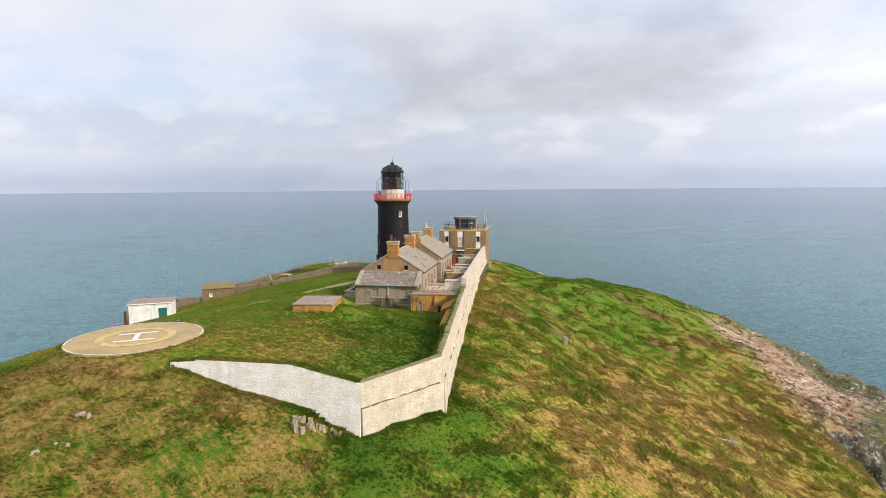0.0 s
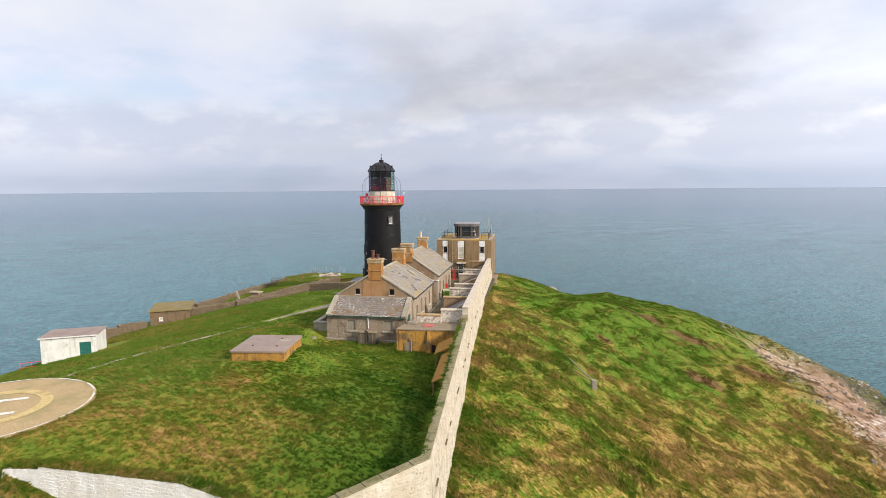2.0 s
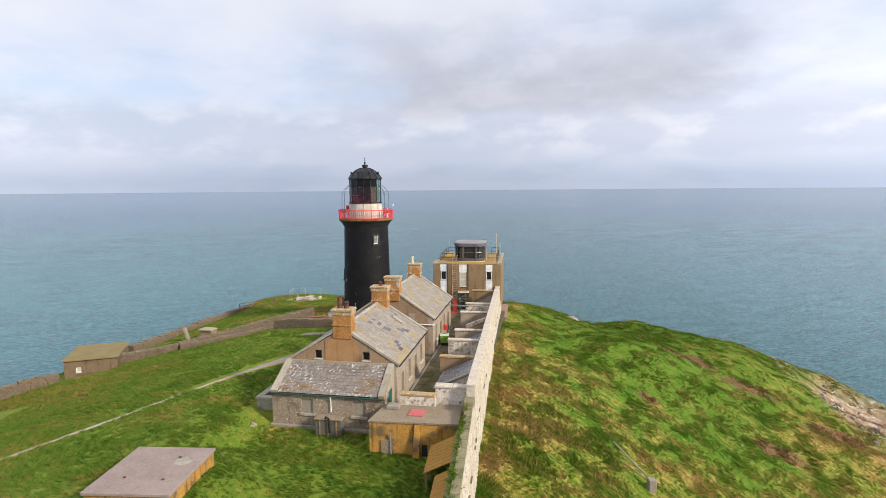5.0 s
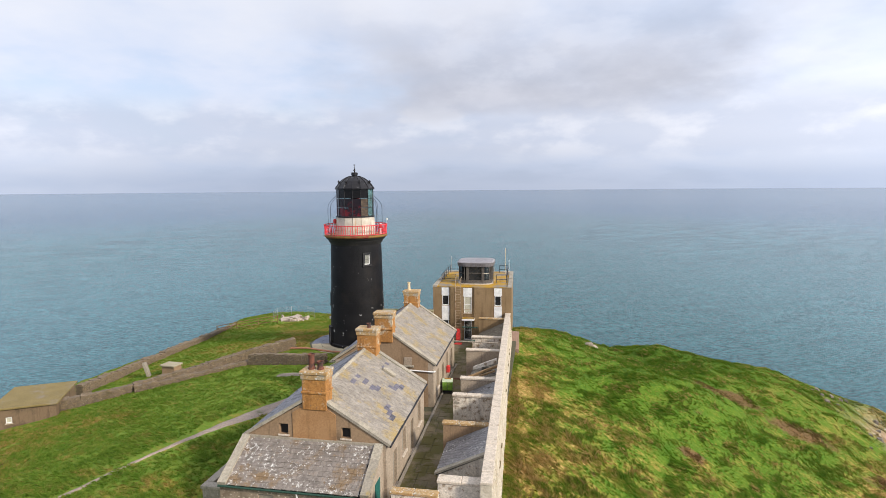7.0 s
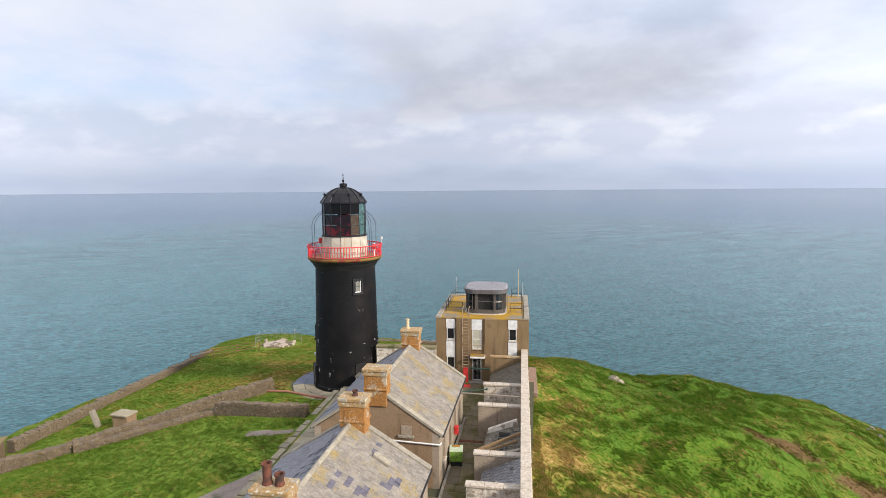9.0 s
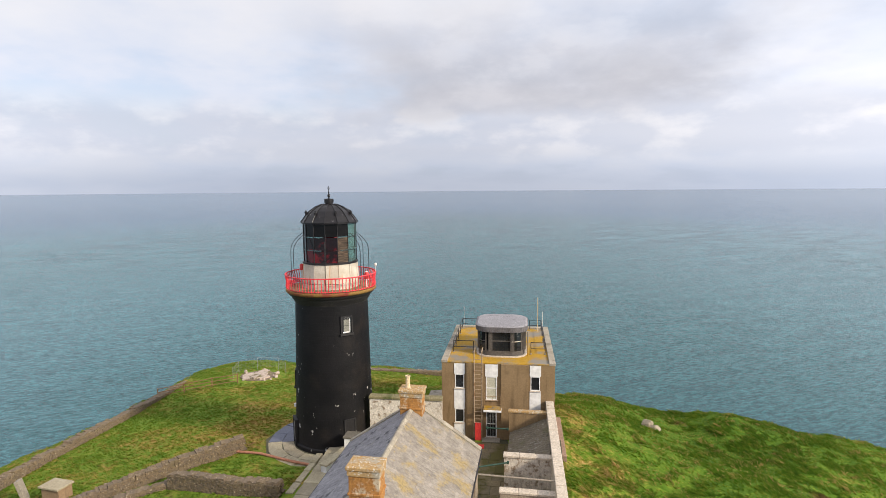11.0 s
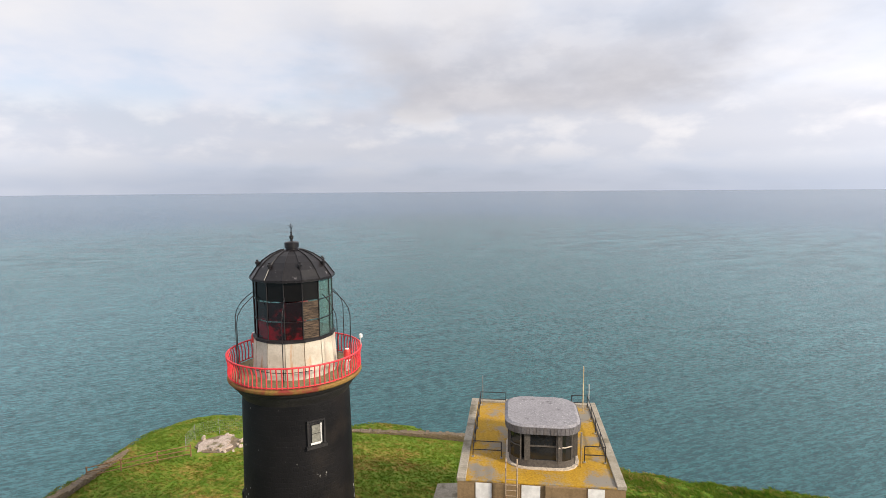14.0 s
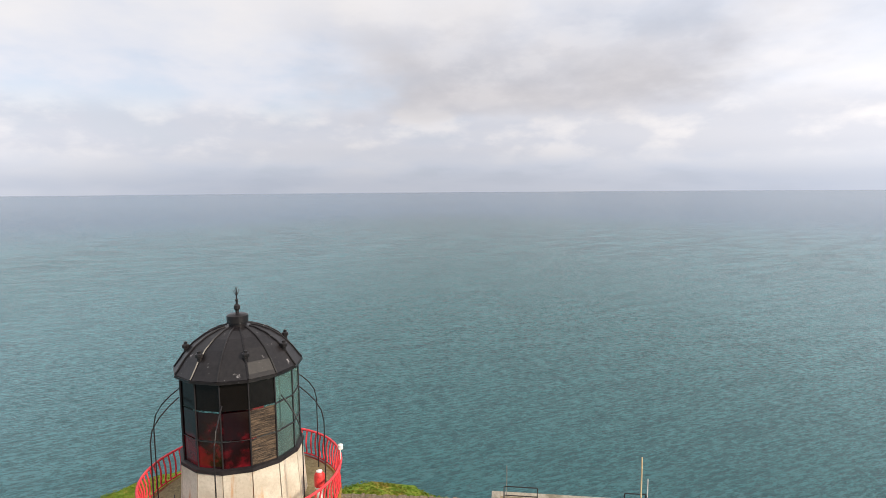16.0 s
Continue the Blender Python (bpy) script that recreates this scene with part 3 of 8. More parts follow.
def make_tower_paint():
    m = Nodes("black_tower_paint_chipped")
    col = m.mix(m.ramp(m.noise(0.5, 6), 0.35, 0.65), (0.0035, 0.0035, 0.0045), (0.008, 0.0075, 0.0085))
    z = m.axis(2)
    course = m.nt.nodes.new("ShaderNodeTexBrick")
    course.inputs["Scale"].default_value, course.inputs["Mortar Size"].default_value = 1.0, 0.02
    sep = m.nt.nodes.new("ShaderNodeCombineXYZ")
    m.nt.links.new(m.math("ADD", m.axis(0), m.math("MULTIPLY", m.axis(1), 0.6)), sep.inputs[0])
    m.nt.links.new(z, sep.inputs[1])
    m.nt.links.new(sep.outputs[0], course.inputs["Vector"])
    course.inputs["Color1"].default_value = course.inputs["Color2"].default_value = (1, 1, 1, 1)
    course.inputs["Mortar"].default_value = (0, 0, 0, 1)
    worn = m.ramp(m.noise(0.35, 4), 0.48, 0.66)
    col = m.mix(m.math("MULTIPLY", worn, 0.5), col, (0.022, 0.017, 0.014))
    chips = m.math("MULTIPLY", m.ramp(m.noise(3.2, 4, 0.6, stretch=(1.0, 1.0, 0.6)), 0.665, 0.68), m.ramp(m.noise(0.28, 3), 0.46, 0.54))
    col = m.mix(chips, col, (0.46, 0.45, 0.43))
    h = m.math("ADD", m.math("MULTIPLY", course.outputs["Color"], 0.25), m.noise(6.0, 5))
    return m.done(col, 0.6, h, 0.4, 0.03, spec=0.22)


MAT["chipped"] = make_tower_paint()
MAT["black_metal"] = surface("black_painted_metal", (0.009, 0.008, 0.010), (0.020, 0.018, 0.020), scale=0.8, speck=(0.26, 0.24, 0.24), speck_from=0.77, rough=0.5, bump=0.1)
MAT["dome"] = surface("blackened_dome_sheet", (0.005, 0.0045, 0.006), (0.014, 0.012, 0.013), scale=1.4, stain=(0.36, 0.345, 0.36), stain_scale=3.0, stain_from=0.61, rough=0.38, bump=0.15, spec=0.36)
MAT["red"] = surface("red_rail_paint", (0.66, 0.035, 0.05), (0.80, 0.06, 0.075), scale=1.2, stain=(0.42, 0.10, 0.05), stain_from=0.62, rough=0.5, bump=0.1)
MAT["red_flat"] = surface("red_sheet_paint", (0.50, 0.03, 0.03), (0.60, 0.05, 0.045), scale=2, rough=0.5, bump=0.1)
MAT["pink_red"] = surface("faded_red_hatch", (0.42, 0.09, 0.09), (0.50, 0.14, 0.13), scale=3)
MAT["gallery_edge"] = surface("lichened_gallery_edge", (0.20, 0.12, 0.03), (0.26, 0.15, 0.04), scale=1.2, stain=(0.22, 0.03, 0.025), stain_scale=0.8, stain_from=0.46)
MAT["gallery_floor"] = surface("gallery_floor_stone", (0.17, 0.135, 0.065), (0.27, 0.22, 0.12), scale=1.1, stain=(0.10, 0.085, 0.035))
MAT["lichen_roof"] = surface("yellow_lichen_roof", (0.36, 0.19, 0.012), (0.44, 0.26, 0.022), scale=0.9, stain=(0.23, 0.205, 0.17), stain_scale=0.55, stain_from=0.47, speck=(0.14, 0.11, 0.05), speck_from=0.66)
MAT["lead"] = surface("lead_grey_sheet", (0.20, 0.19, 0.205), (0.29, 0.28, 0.295), scale=1.2, stain=(0.11, 0.10, 0.11), stain_scale=2.2, stain_from=0.56, speck=(0.60, 0.59, 0.59), speck_from=0.66, rough=0.7)
MAT["edge_slate"] = surface("dark_edge_slate", (0.10, 0.095, 0.10), (0.19, 0.18, 0.19), scale=3, vary="island", rough=0.7)
MAT["pillar"] = surface("dark_slate_hung_pillar", (0.060, 0.053, 0.047), (0.115, 0.102, 0.09), scale=3, rough=0.8)
# near-black colour in place of the shade inside openings; roof decks share it
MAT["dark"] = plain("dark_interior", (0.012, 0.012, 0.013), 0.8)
MAT["timber"] = surface("weathered_timber", (0.22, 0.14, 0.07), (0.32, 0.21, 0.11), scale=2)
MAT["rust_iron"] = surface("rusty_painted_iron", (0.30, 0.215, 0.14), (0.42, 0.32, 0.22), scale=3, stain=(0.20, 0.10, 0.04), stain_scale=2, stain_from=0.52)
MAT["rust_sheet"] = surface("lichened_rusty_sheet", (0.304, 0.145, 0.024), (0.376, 0.200, 0.040), scale=1.0, stain=(0.215, 0.179, 0.128), stain_scale=0.8, stain_from=0.57)
MAT["pipe"] = surface("galvanised_pipe", (0.26, 0.26, 0.26), (0.38, 0.38, 0.37), scale=3, rough=0.5, metal=0.3)
MAT["green_pipe"] = surface("verdigris_pipe", (0.012, 0.042, 0.028), (0.03, 0.07, 0.05), scale=3, rough=0.6)
MAT["teal_door"] = surface("teal_green_door_paint", (0.015, 0.10, 0.085), (0.025, 0.135, 0.115), scale=1.5, rough=0.5)
MAT["green_box"] = surface("lime_green_box_paint", (0.13, 0.27, 0.03), (0.20, 0.36, 0.05), scale=2, stain=(0.26, 0.22, 0.12), stain_scale=1.5)
MAT["lid_pale"] = surface("faded_green_lid", (0.42, 0.50, 0.34), (0.55, 0.62, 0.46), scale=2, stain=(0.30, 0.26, 0.14), stain_scale=2.0)
MAT["dark_box"] = surface("dark_weathered_timber_box", (0.085, 0.075, 0.06), (0.14, 0.125, 0.10), scale=2)
MAT["joint_strips"] = surface("dark_crack_and_growth", (0.10, 0.078, 0.035), (0.17, 0.13, 0.06), scale=3)
MAT["scree"] = surface("bare_slope_rock", (0.13, 0.11, 0.085), (0.25, 0.21, 0.17), scale=1.0, vary="island", stain=(0.50, 0.46, 0.42), stain_scale=0.9, stain_from=0.57)
MAT["drystone"] = surface("lichened_field_stone", (0.086, 0.060, 0.034), (0.220, 0.162, 0.098), scale=4.2, vary="island", speck=(0.395, 0.330, 0.240), speck_from=0.62, stain=(0.099, 0.081, 0.033), stain_scale=0.6, stain_from=0.58)
MAT["rubble_core"] = surface("wall_core_shadow", (0.095, 0.074, 0.050), (0.138, 0.108, 0.073), scale=2)
MAT["path"] = surface("worn_gravel_path", (0.235, 0.182, 0.148), (0.33, 0.262, 0.218), scale=0.8, stain=(0.10, 0.11, 0.04), stain_scale=0.7, stain_from=0.56)
MAT["flag"] = surface("mossy_flagstone", (0.154, 0.123, 0.064), (0.223, 0.177, 0.100), scale=1.0, stain=(0.100, 0.088, 0.026), stain_scale=0.7, stain_from=0.44, vary="object")
MAT["flag_pale"] = surface("pale_mossy_flagstone", (0.32, 0.27, 0.175), (0.44, 0.385, 0.265), scale=1.2, stain=(0.20, 0.18, 0.06), stain_scale=0.7, stain_from=0.56, vary="object")
MAT["brown_slab"] = surface("red_brown_concrete", (0.24, 0.15, 0.105), (0.33, 0.22, 0.165), scale=1.0, stain=(0.17, 0.14, 0.07), stain_scale=0.8)
MAT["blue_slab"] = surface("blue_grey_wet_slab", (0.075, 0.085, 0.13), (0.12, 0.13, 0.18), scale=1.0, rough=0.45)
MAT["flag_bed"] = surface("dark_joint_soil", (0.055, 0.055, 0.03), (0.09, 0.085, 0.05), scale=1.5)
MAT["pad"] = surface("ochre_helipad_tarmac", (0.37, 0.262, 0.128), (0.43, 0.315, 0.165), scale=0.6, stain=(0.30, 0.245, 0.115), stain_scale=0.5, stain_from=0.50)
MAT["pad_yellow"] = surface("faded_yellow_marking", (0.46, 0.34, 0.13), (0.56, 0.43, 0.20), scale=1.6, stain=(0.38, 0.27, 0.13), stain_scale=0.9, stain_from=0.52)
MAT["pad_white"] = surface("white_marking", (0.58, 0.54, 0.47), (0.74, 0.71, 0.66), scale=2.5, stain=(0.40, 0.31, 0.18), stain_scale=1.6, stain_from=0.56)
MAT["pad_edge"] = surface("worn_edge_line", (0.54, 0.49, 0.42), (0.70, 0.67, 0.61), scale=2.0, stain=(0.39, 0.285, 0.145), stain_scale=0.8, stain_from=0.50)
MAT["platform"] = surface("pale_broken_concrete", (0.33, 0.26, 0.215), (0.50, 0.41, 0.35), scale=1.8, stain=(0.16, 0.14, 0.07), stain_scale=1.2, stain_from=0.50, bump=0.8, dist=0.08)
MAT["platform_soil"] = surface("rubble_and_earth", (0.13, 0.095, 0.06), (0.24, 0.185, 0.13), scale=2.6, stain=(0.11, 0.12, 0.03), stain_scale=1.0, stain_from=0.52, bump=0.9, dist=0.1)
MAT["rock"] = surface("lichened_outcrop_rock", (0.22, 0.17, 0.115), (0.36, 0.30, 0.22), scale=1.4, stain=(0.14, 0.12, 0.08), stain_scale=1.0, bump=0.8, dist=0.1)


def make_slate(name, a, b, odd, odd_share, lichen, lichen_from, flecks=0.0, rough=0.7):
    m = Nodes(name)
    r = m.math("FRACT", m.math("ADD", m.island(), m.single()))
    col = m.mix(m.ramp(r, 0.0, 1.0, 0.22, 0.72), a, b)
    col = m.mix(m.ramp(m.noise(1.3, 6, 0.68), 0.56, 0.40, 0, 0.55), col, tuple(0.72 * v for v in a))       # damp stains
    col = m.mix(m.ramp(m.noise(3.0, 6, 0.65), 0.3, 0.7, 0, 0.45), col, tuple(1.25 * v for v in b))
    # replaced slates come in groups
    group = m.math("ADD", m.math("MULTIPLY", m.noise(0.55, 3, 0.6), 0.8), m.math("MULTIPLY", r, 0.2))
    col = m.mix(m.ramp(group, odd_share, odd_share + 0.01), col, odd)
    col = m.mix(m.ramp(m.noise(0.55, 6, 0.68), lichen_from, lichen_from + 0.14, 0, 0.8), col, lichen)
    col = m.mix(m.ramp(m.noise(10.0, 4, 0.75), 0.58, 0.40, 0, 0.34), col, tuple(0.45 * v for v in a))       # grime and broken edges
    col = m.mix(m.ramp(m.noise(2.6, 5, 0.75), 0.58, 0.66, 0, 0.55), col, lichen)
    if flecks:
        col = m.mix(m.ramp(m.math("ADD", m.noise(6.0, 5, 0.75), m.ramp(m.noise(0.5, 3), 0.35, 0.65, -0.05, 0.022)), 0.565, 0.62, 0, flecks), col, (0.62, 0.60, 0.56))
    return m.done(col, rough, m.noise(9.0, 5), 0.35, 0.02, spec=0.5)


MAT["slate_pale"] = make_slate("slate_pale", (0.190, 0.163, 0.132), (0.345, 0.306, 0.258), (0.150, 0.130, 0.120), 0.68, (0.36, 0.255, 0.08), 0.50)
MAT["slate_replaced"] = make_slate("slate_replaced", (0.085, 0.078, 0.105), (0.17, 0.155, 0.185), (0.06, 0.06, 0.08), 0.62, (0.24, 0.21, 0.17), 0.66)
MAT["slate_mossy"] = make_slate("slate_mossy", (0.117, 0.099, 0.071), (0.201, 0.167, 0.118), (0.042, 0.036, 0.030), 0.66, (0.127, 0.118, 0.046), 0.54, 0.3)
MAT["slate_blue"] = make_slate("slate_blue", (0.170, 0.165, 0.180), (0.305, 0.295, 0.310), (0.073, 0.069, 0.080), 0.61, (0.211, 0.193, 0.145), 0.60, 0.3)
MAT["slate_single"] = make_slate("slate_single", (0.150, 0.125, 0.105), (0.265, 0.230, 0.200), (0.095, 0.080, 0.070), 0.66, (0.215, 0.130, 0.050), 0.50, 0.95)
MAT["slate_shed"] = make_slate("slate_shed", (0.115, 0.112, 0.118), (0.300, 0.290, 0.290), (0.081, 0.077, 0.080), 0.66, (0.162, 0.154, 0.080), 0.62, 0.9, 0.36)


def make_glass(name, tint=(0.75, 0.85, 0.83), rough=0.03):
    m = Nodes(name)
    m.bsdf.inputs["Transmission Weight"].default_value = 0.92
    m.bsdf.inputs["IOR"].default_value = 1.2
    return m.done(tint, rough, m.noise(1.2, 2), 0.05, 0.01)


MAT["glass"] = make_glass("clear_pane", (0.42, 0.60, 0.57))
MAT["window"] = plain("dark_window_pane", (0.016, 0.018, 0.020), 0.06, 0.0, 0.6)
MAT["curtain"] = surface("pale_blind", (0.42, 0.40, 0.31), (0.50, 0.48, 0.38), scale=2)
MAT["dim_blind"] = surface("dim_grey_blind", (0.16, 0.16, 0.135), (0.25, 0.245, 0.21), scale=2, rough=0.4)
MAT["red_curtain"] = surface("dark_red_screen", (0.085, 0.010, 0.012), (0.16, 0.016, 0.018), scale=1.5, rough=0.35)


def make_woven():
    """Dark brown crumpled sheet with ripples that run across it."""
    m = Nodes("brown_rippled_sheet")
    r = m.noise(1.0, 4, 0.65, stretch=(2.2, 2.2, 22.0))
    col = m.mix(m.ramp(r, 0.36, 0.66), (0.012, 0.008, 0.006), (0.125, 0.085, 0.055))
    return m.done(col, 0.7, r, 1.0, 0.05)


MAT["brown_panel"] = make_woven()


# ---- building helpers ----
class Shape:
    """Gathers boxes, prisms, lathes and tubes into one mesh."""

    def __init__(self):
        self.v, self.f, self.smooth = [], [], []

    def add(self, verts, faces, smooth=False):
        n = len(self.v)
        self.v += [tuple(p) for p in verts]
        self.f += [tuple(i + n for i in f) for f in faces]
        self.smooth += [smooth] * len(faces)
        return self

    def box(self, x0, x1, y0, y1, z0, z1, m=None, b=0.0):
        """A box between the given limits; b cuts its edges off."""
        if b > 0:
            bm = bmesh.new()
            bmesh.ops.create_cube(bm, size=1, matrix=Matrix.LocRotScale(((x0 + x1) / 2, (y0 + y1) / 2, (z0 + z1) / 2), None, (x1 - x0, y1 - y0, z1 - z0)))
            bmesh.ops.bevel(bm, geom=bm.edges[:], offset=b, segments=1, affect="EDGES")
            vs, fs = [v.co.copy() for v in bm.verts], [[v.index for v in f.verts] for f in bm.faces]
            bm.free()
        else:
            vs = [Vector((x, y, z)) for z in (z0, z1) for x, y in ((x0, y0), (x1, y0), (x1, y1), (x0, y1))]
            fs = [(3, 2, 1, 0), (4, 5, 6, 7), (0, 1, 5, 4), (1, 2, 6, 5), (2, 3, 7, 6), (3, 0, 4, 7)]
        return self.add([m @ v for v in vs] if m else vs, fs)

    def hexa(self, low, high):
        """A solid between two rings of the same number of points."""
        n = len(low)
        fs = [tuple(reversed(range(n))), tuple(range(n, 2 * n))] + [(i, (i + 1) % n, n + (i + 1) % n, n + i) for i in range(n)]
        return self.add([Vector(p) for p in (*low, *high)], fs)

    def prism(self, ring, z0, z1):
        return self.hexa([(x, y, z0) for x, y in ring], [(x, y, z1) for x, y in ring])

    def lathe(self, profile, n=32, centre=(0, 0), smooth=True, turn=0.0, arc=None):
        """Turns (radius, height) pairs about the vertical; a radius of 0 closes it."""
        vs, fs = [], []
        for r, z in profile:
            vs += [(centre[0] + r * math.cos(turn + 2 * math.pi * i / n), centre[1] + r * math.sin(turn + 2 * math.pi * i / n), z) for i in range(n)]
        for k in range(len(profile) - 1):
            for i in range(n):
                j = (i + 1) % n
                fs.append((k * n + i, k * n + j, (k + 1) * n + j, (k + 1) * n + i))
        if profile[0][0] > 1e-6:
            fs.append(tuple(reversed(range(n))))
        if profile[-1][0] > 1e-6:
            fs.append(tuple((len(profile) - 1) * n + i for i in range(n)))
        return self.add(vs, fs, smooth)

    def tube(self, path, r, n=6, smooth=True):
        path = [Vector(p) for p in path]
        vs, fs = [], []
        for k, p in enumerate(path):
            d = (path[min(k + 1, len(path) - 1)] - path[max(k - 1, 0)]).normalized()
            s = d.cross(Vector((0, 0, 1)) if abs(d.z) < 0.9 else Vector((1, 0, 0))).normalized()
            u = s.cross(d)
            vs += [p + r * (math.cos(2 * math.pi * i / n) * s + math.sin(2 * math.pi * i / n) * u) for i in range(n)]
        for k in range(len(path) - 1):
            fs += [(k * n + i, k * n + (i + 1) % n, (k + 1) * n + (i + 1) % n, (k + 1) * n + i) for i in range(n)]
        fs += [tuple(range(n)), tuple((len(path) - 1) * n + i for i in reversed(range(n)))]
        return self.add(vs, fs, smooth)

    def mesh(self, name, material):
        me = bpy.data.meshes.new(name)
        me.from_pydata(self.v, [], self.f)
        me.polygons.foreach_set("use_smooth", self.smooth)
        bm = bmesh.new()
        bm.from_mesh(me)
        bmesh.ops.recalc_face_normals(bm, faces=bm.faces)
        bm.to_mesh(me)
        bm.free()
        if True in self.smooth:
            me.set_sharp_from_angle(angle=radians(35))
        me.materials.append(material)
        return me


def part(name, shape, material, parent=None, label="", m=None):
    """Links a shape as one mesh object under a thing or a part."""
    ob = new(name, shape.mesh(name, MAT[material]))
    ob.parent = parent
    if m is not None:
        ob.matrix_basis = m
    return tagged(ob, label)


def thing(name, label, category, m=None, group="", kind=""):
    ob = new(name)
    ob.empty_display_size = 0.3
    if m is not None:
        ob.matrix_basis = m
    return tagged(ob, label, category, group, kind)


def lerp(v, xs, ys):
    return float(np.interp(v, xs, ys))


# ---- the island ----
def value_noise(x, y, seed):
    """Smooth noise from -1 to 1 on arrays."""
    r = np.random.RandomState(seed).rand(256, 256) * 2 - 1
    xi, yi = np.floor(x).astype(int), np.floor(y).astype(int)
    fx, fy = x - xi, y - yi
    fx, fy = fx * fx * (3 - 2 * fx), fy * fy * (3 - 2 * fy)
    g = lambda i, j: r[(xi + i) % 256, (yi + j) % 256]
    return (g(0, 0) * (1 - fx) + g(1, 0) * fx) * (1 - fy) + (g(0, 1) * (1 - fx) + g(1, 1) * fx) * fy


# Heights of broad swells, 26 m apart, within and outside the boundary wall; rows go along y.
LAND_INSIDE = [
    [-9.59, -5.64, -1.67, 3.35, 0.95, 0.05],
    [0.66, 11.61, 0.94, 0.37, 0.10, -0.01],
    [-6.41, 1.69, -1.32, -0.02, -1.00, -0.35],
    [1.97, 1.59, 1.61, 3.91, -4.96, -1.15],
    [-1.28, -1.46, 3.62, 2.34, -2.95, 0.34],
    [-2.99, 4.75, -3.07, -5.45, 1.71, 1.56],
]
LAND_OUTSIDE = [
    [-10.16, -0.26, -4.28, -0.71, -10.95, -5.81],
    [-1.71, 12.60, -3.96, 8.04, -7.44, -6.89],
    [-4.97, 1.25, 1.78, -5.29, -1.49, -1.52],
    [5.12, -5.39, 10.14, -3.46, -1.02, -6.24],
    [1.11, -1.24, 1.51, 2.72, 3.30, -4.07],
    [-5.43, 5.92, -3.20, -3.70, -4.26, -3.25],
]
HUMMOCKS = [(10, 90, -0.5), (10, 98, 0.6), (10, 105, 0.3), (10, 112, -0.4), (10, 119, -0.4), (16, 112, 1.1), (22, 90, 1.6), (22, 98, -0.4), (22, 105, -1.0),
            (22, 112, -1.3), (28, 90, 0.5), (28, 98, 0.4), (28, 112, 2.2), (28, 119, -1.1), (37, 98, 1.0), (37, 105, 1.2), (46, 105, 0.8), (46, 119, 3.0),
            (55, 98, -2.0), (64, 82, -2.2), (64, 90, -4.0), (64, 98, -0.5)]
MOUNDS = [(-28.0, 120.0, 0.6)]
# where the grass is withered (+) or lush (-): x, y, reach, amount
DRY = [(1.6, 33, 5, -0.09), (9, 60, 6, -0.05), (21, 80, 9, -0.055), (29, 106, 12, -0.07), (24, 107, 6, -0.10), (15, 87, 7, -0.05), (31, 96, 8, -0.03), (11, 41, 7, 0.035), (21, 57, 6, 0.03), (33, 70, 7, 0.03),
       # lush by (-2.5, 42) and (-4, 52), standing in also for the wall's shade
       (41, 76, 6, 0.03), (6.5, 83.5, 2.6, 0.08), (15.4, 84, 3, 0.06), (10, 95, 4, 0.06), (3, 62, 2.5, 0.06), (4.9, 71.7, 2.5, 0.06), (29, 101, 3, 0.06), (-6, 28, 9, -0.03), (-2.5, 42, 6, -0.10), (-4, 52, 5, -0.07), (-11, 42, 4.5, 0.08), (46, 86, 9, 0.05), (52, 93, 8, 0.05), (38, 84, 4, 0.05), (-24, 74, 9, -0.045), (-19, 55, 7, -0.035)]
WALL_Y, WALL_X = (32.0, 35.9, 60.6, 94.0, 135.0), (-5.4, -0.2, 2.1, 6.4, 11.5)
FRONT_X, FRONT_Y = (-60.0, -19.3, -5.4, -0.2, 0.5), (36.0, 35.3, 32.0, 35.9, 60.0)
COAST = [(-47, 50), (-44.5, 66), (-41, 90), (-38, 106), (-35, 122), (-28, 127), (-6, 126), (14, 117), (30, 121), (45, 115), (59, 106), (69, 94), (71, 79), (60, 69),
         (51, 60), (52, 52), (46, 38), (37, 21), (18, 0), (-15, -12), (-45, 5), (-56, 28)]


def swells(w, x, y):
    z = np.full(np.shape(x), 38.0)
    for j, row in enumerate(w):
        for i, a in enumerate(row):
            z = z + a * np.exp(-((x - (-55 + 26 * i)) ** 2 + (y - (5 + 26 * j)) ** 2) / (2 * 24.0 ** 2))
    return z


def coast_distance(x, y):
    """Metres inland (outside: minus) of the cliff's edge."""
    d, inside = np.full(np.shape(x), 1e9), np.zeros(np.shape(x), bool)
    for (ax, ay), (bx, by) in zip(COAST, COAST[1:] + COAST[:1]):
        ux, uy = bx - ax, by - ay
        t = np.clip(((x - ax) * ux + (y - ay) * uy) / (ux * ux + uy * uy), 0, 1)
        d = np.minimum(d, np.hypot(x - ax - t * ux, y - ay - t * uy))
        cross = ((ay > y) != (by > y)) & (x < ux * (y - ay) / (uy if uy else 1e-9) + ax)
        inside ^= cross
    return np.where(inside, d, -d)


def within_wall(x, y):
    """1 within the boundary wall, 0 outside; soft where there is no wall."""
    d = np.minimum(np.interp(y, WALL_Y, WALL_X) - x, y - np.interp(x, FRONT_X, FRONT_Y)) - 0.26
    s = 0.22 + np.clip(-20 - x, 0, 20) * 0.4 + np.clip(y - 95, 0, 20) * 0.4
    return np.clip(0.5 + 0.5 * d / s, 0, 1)


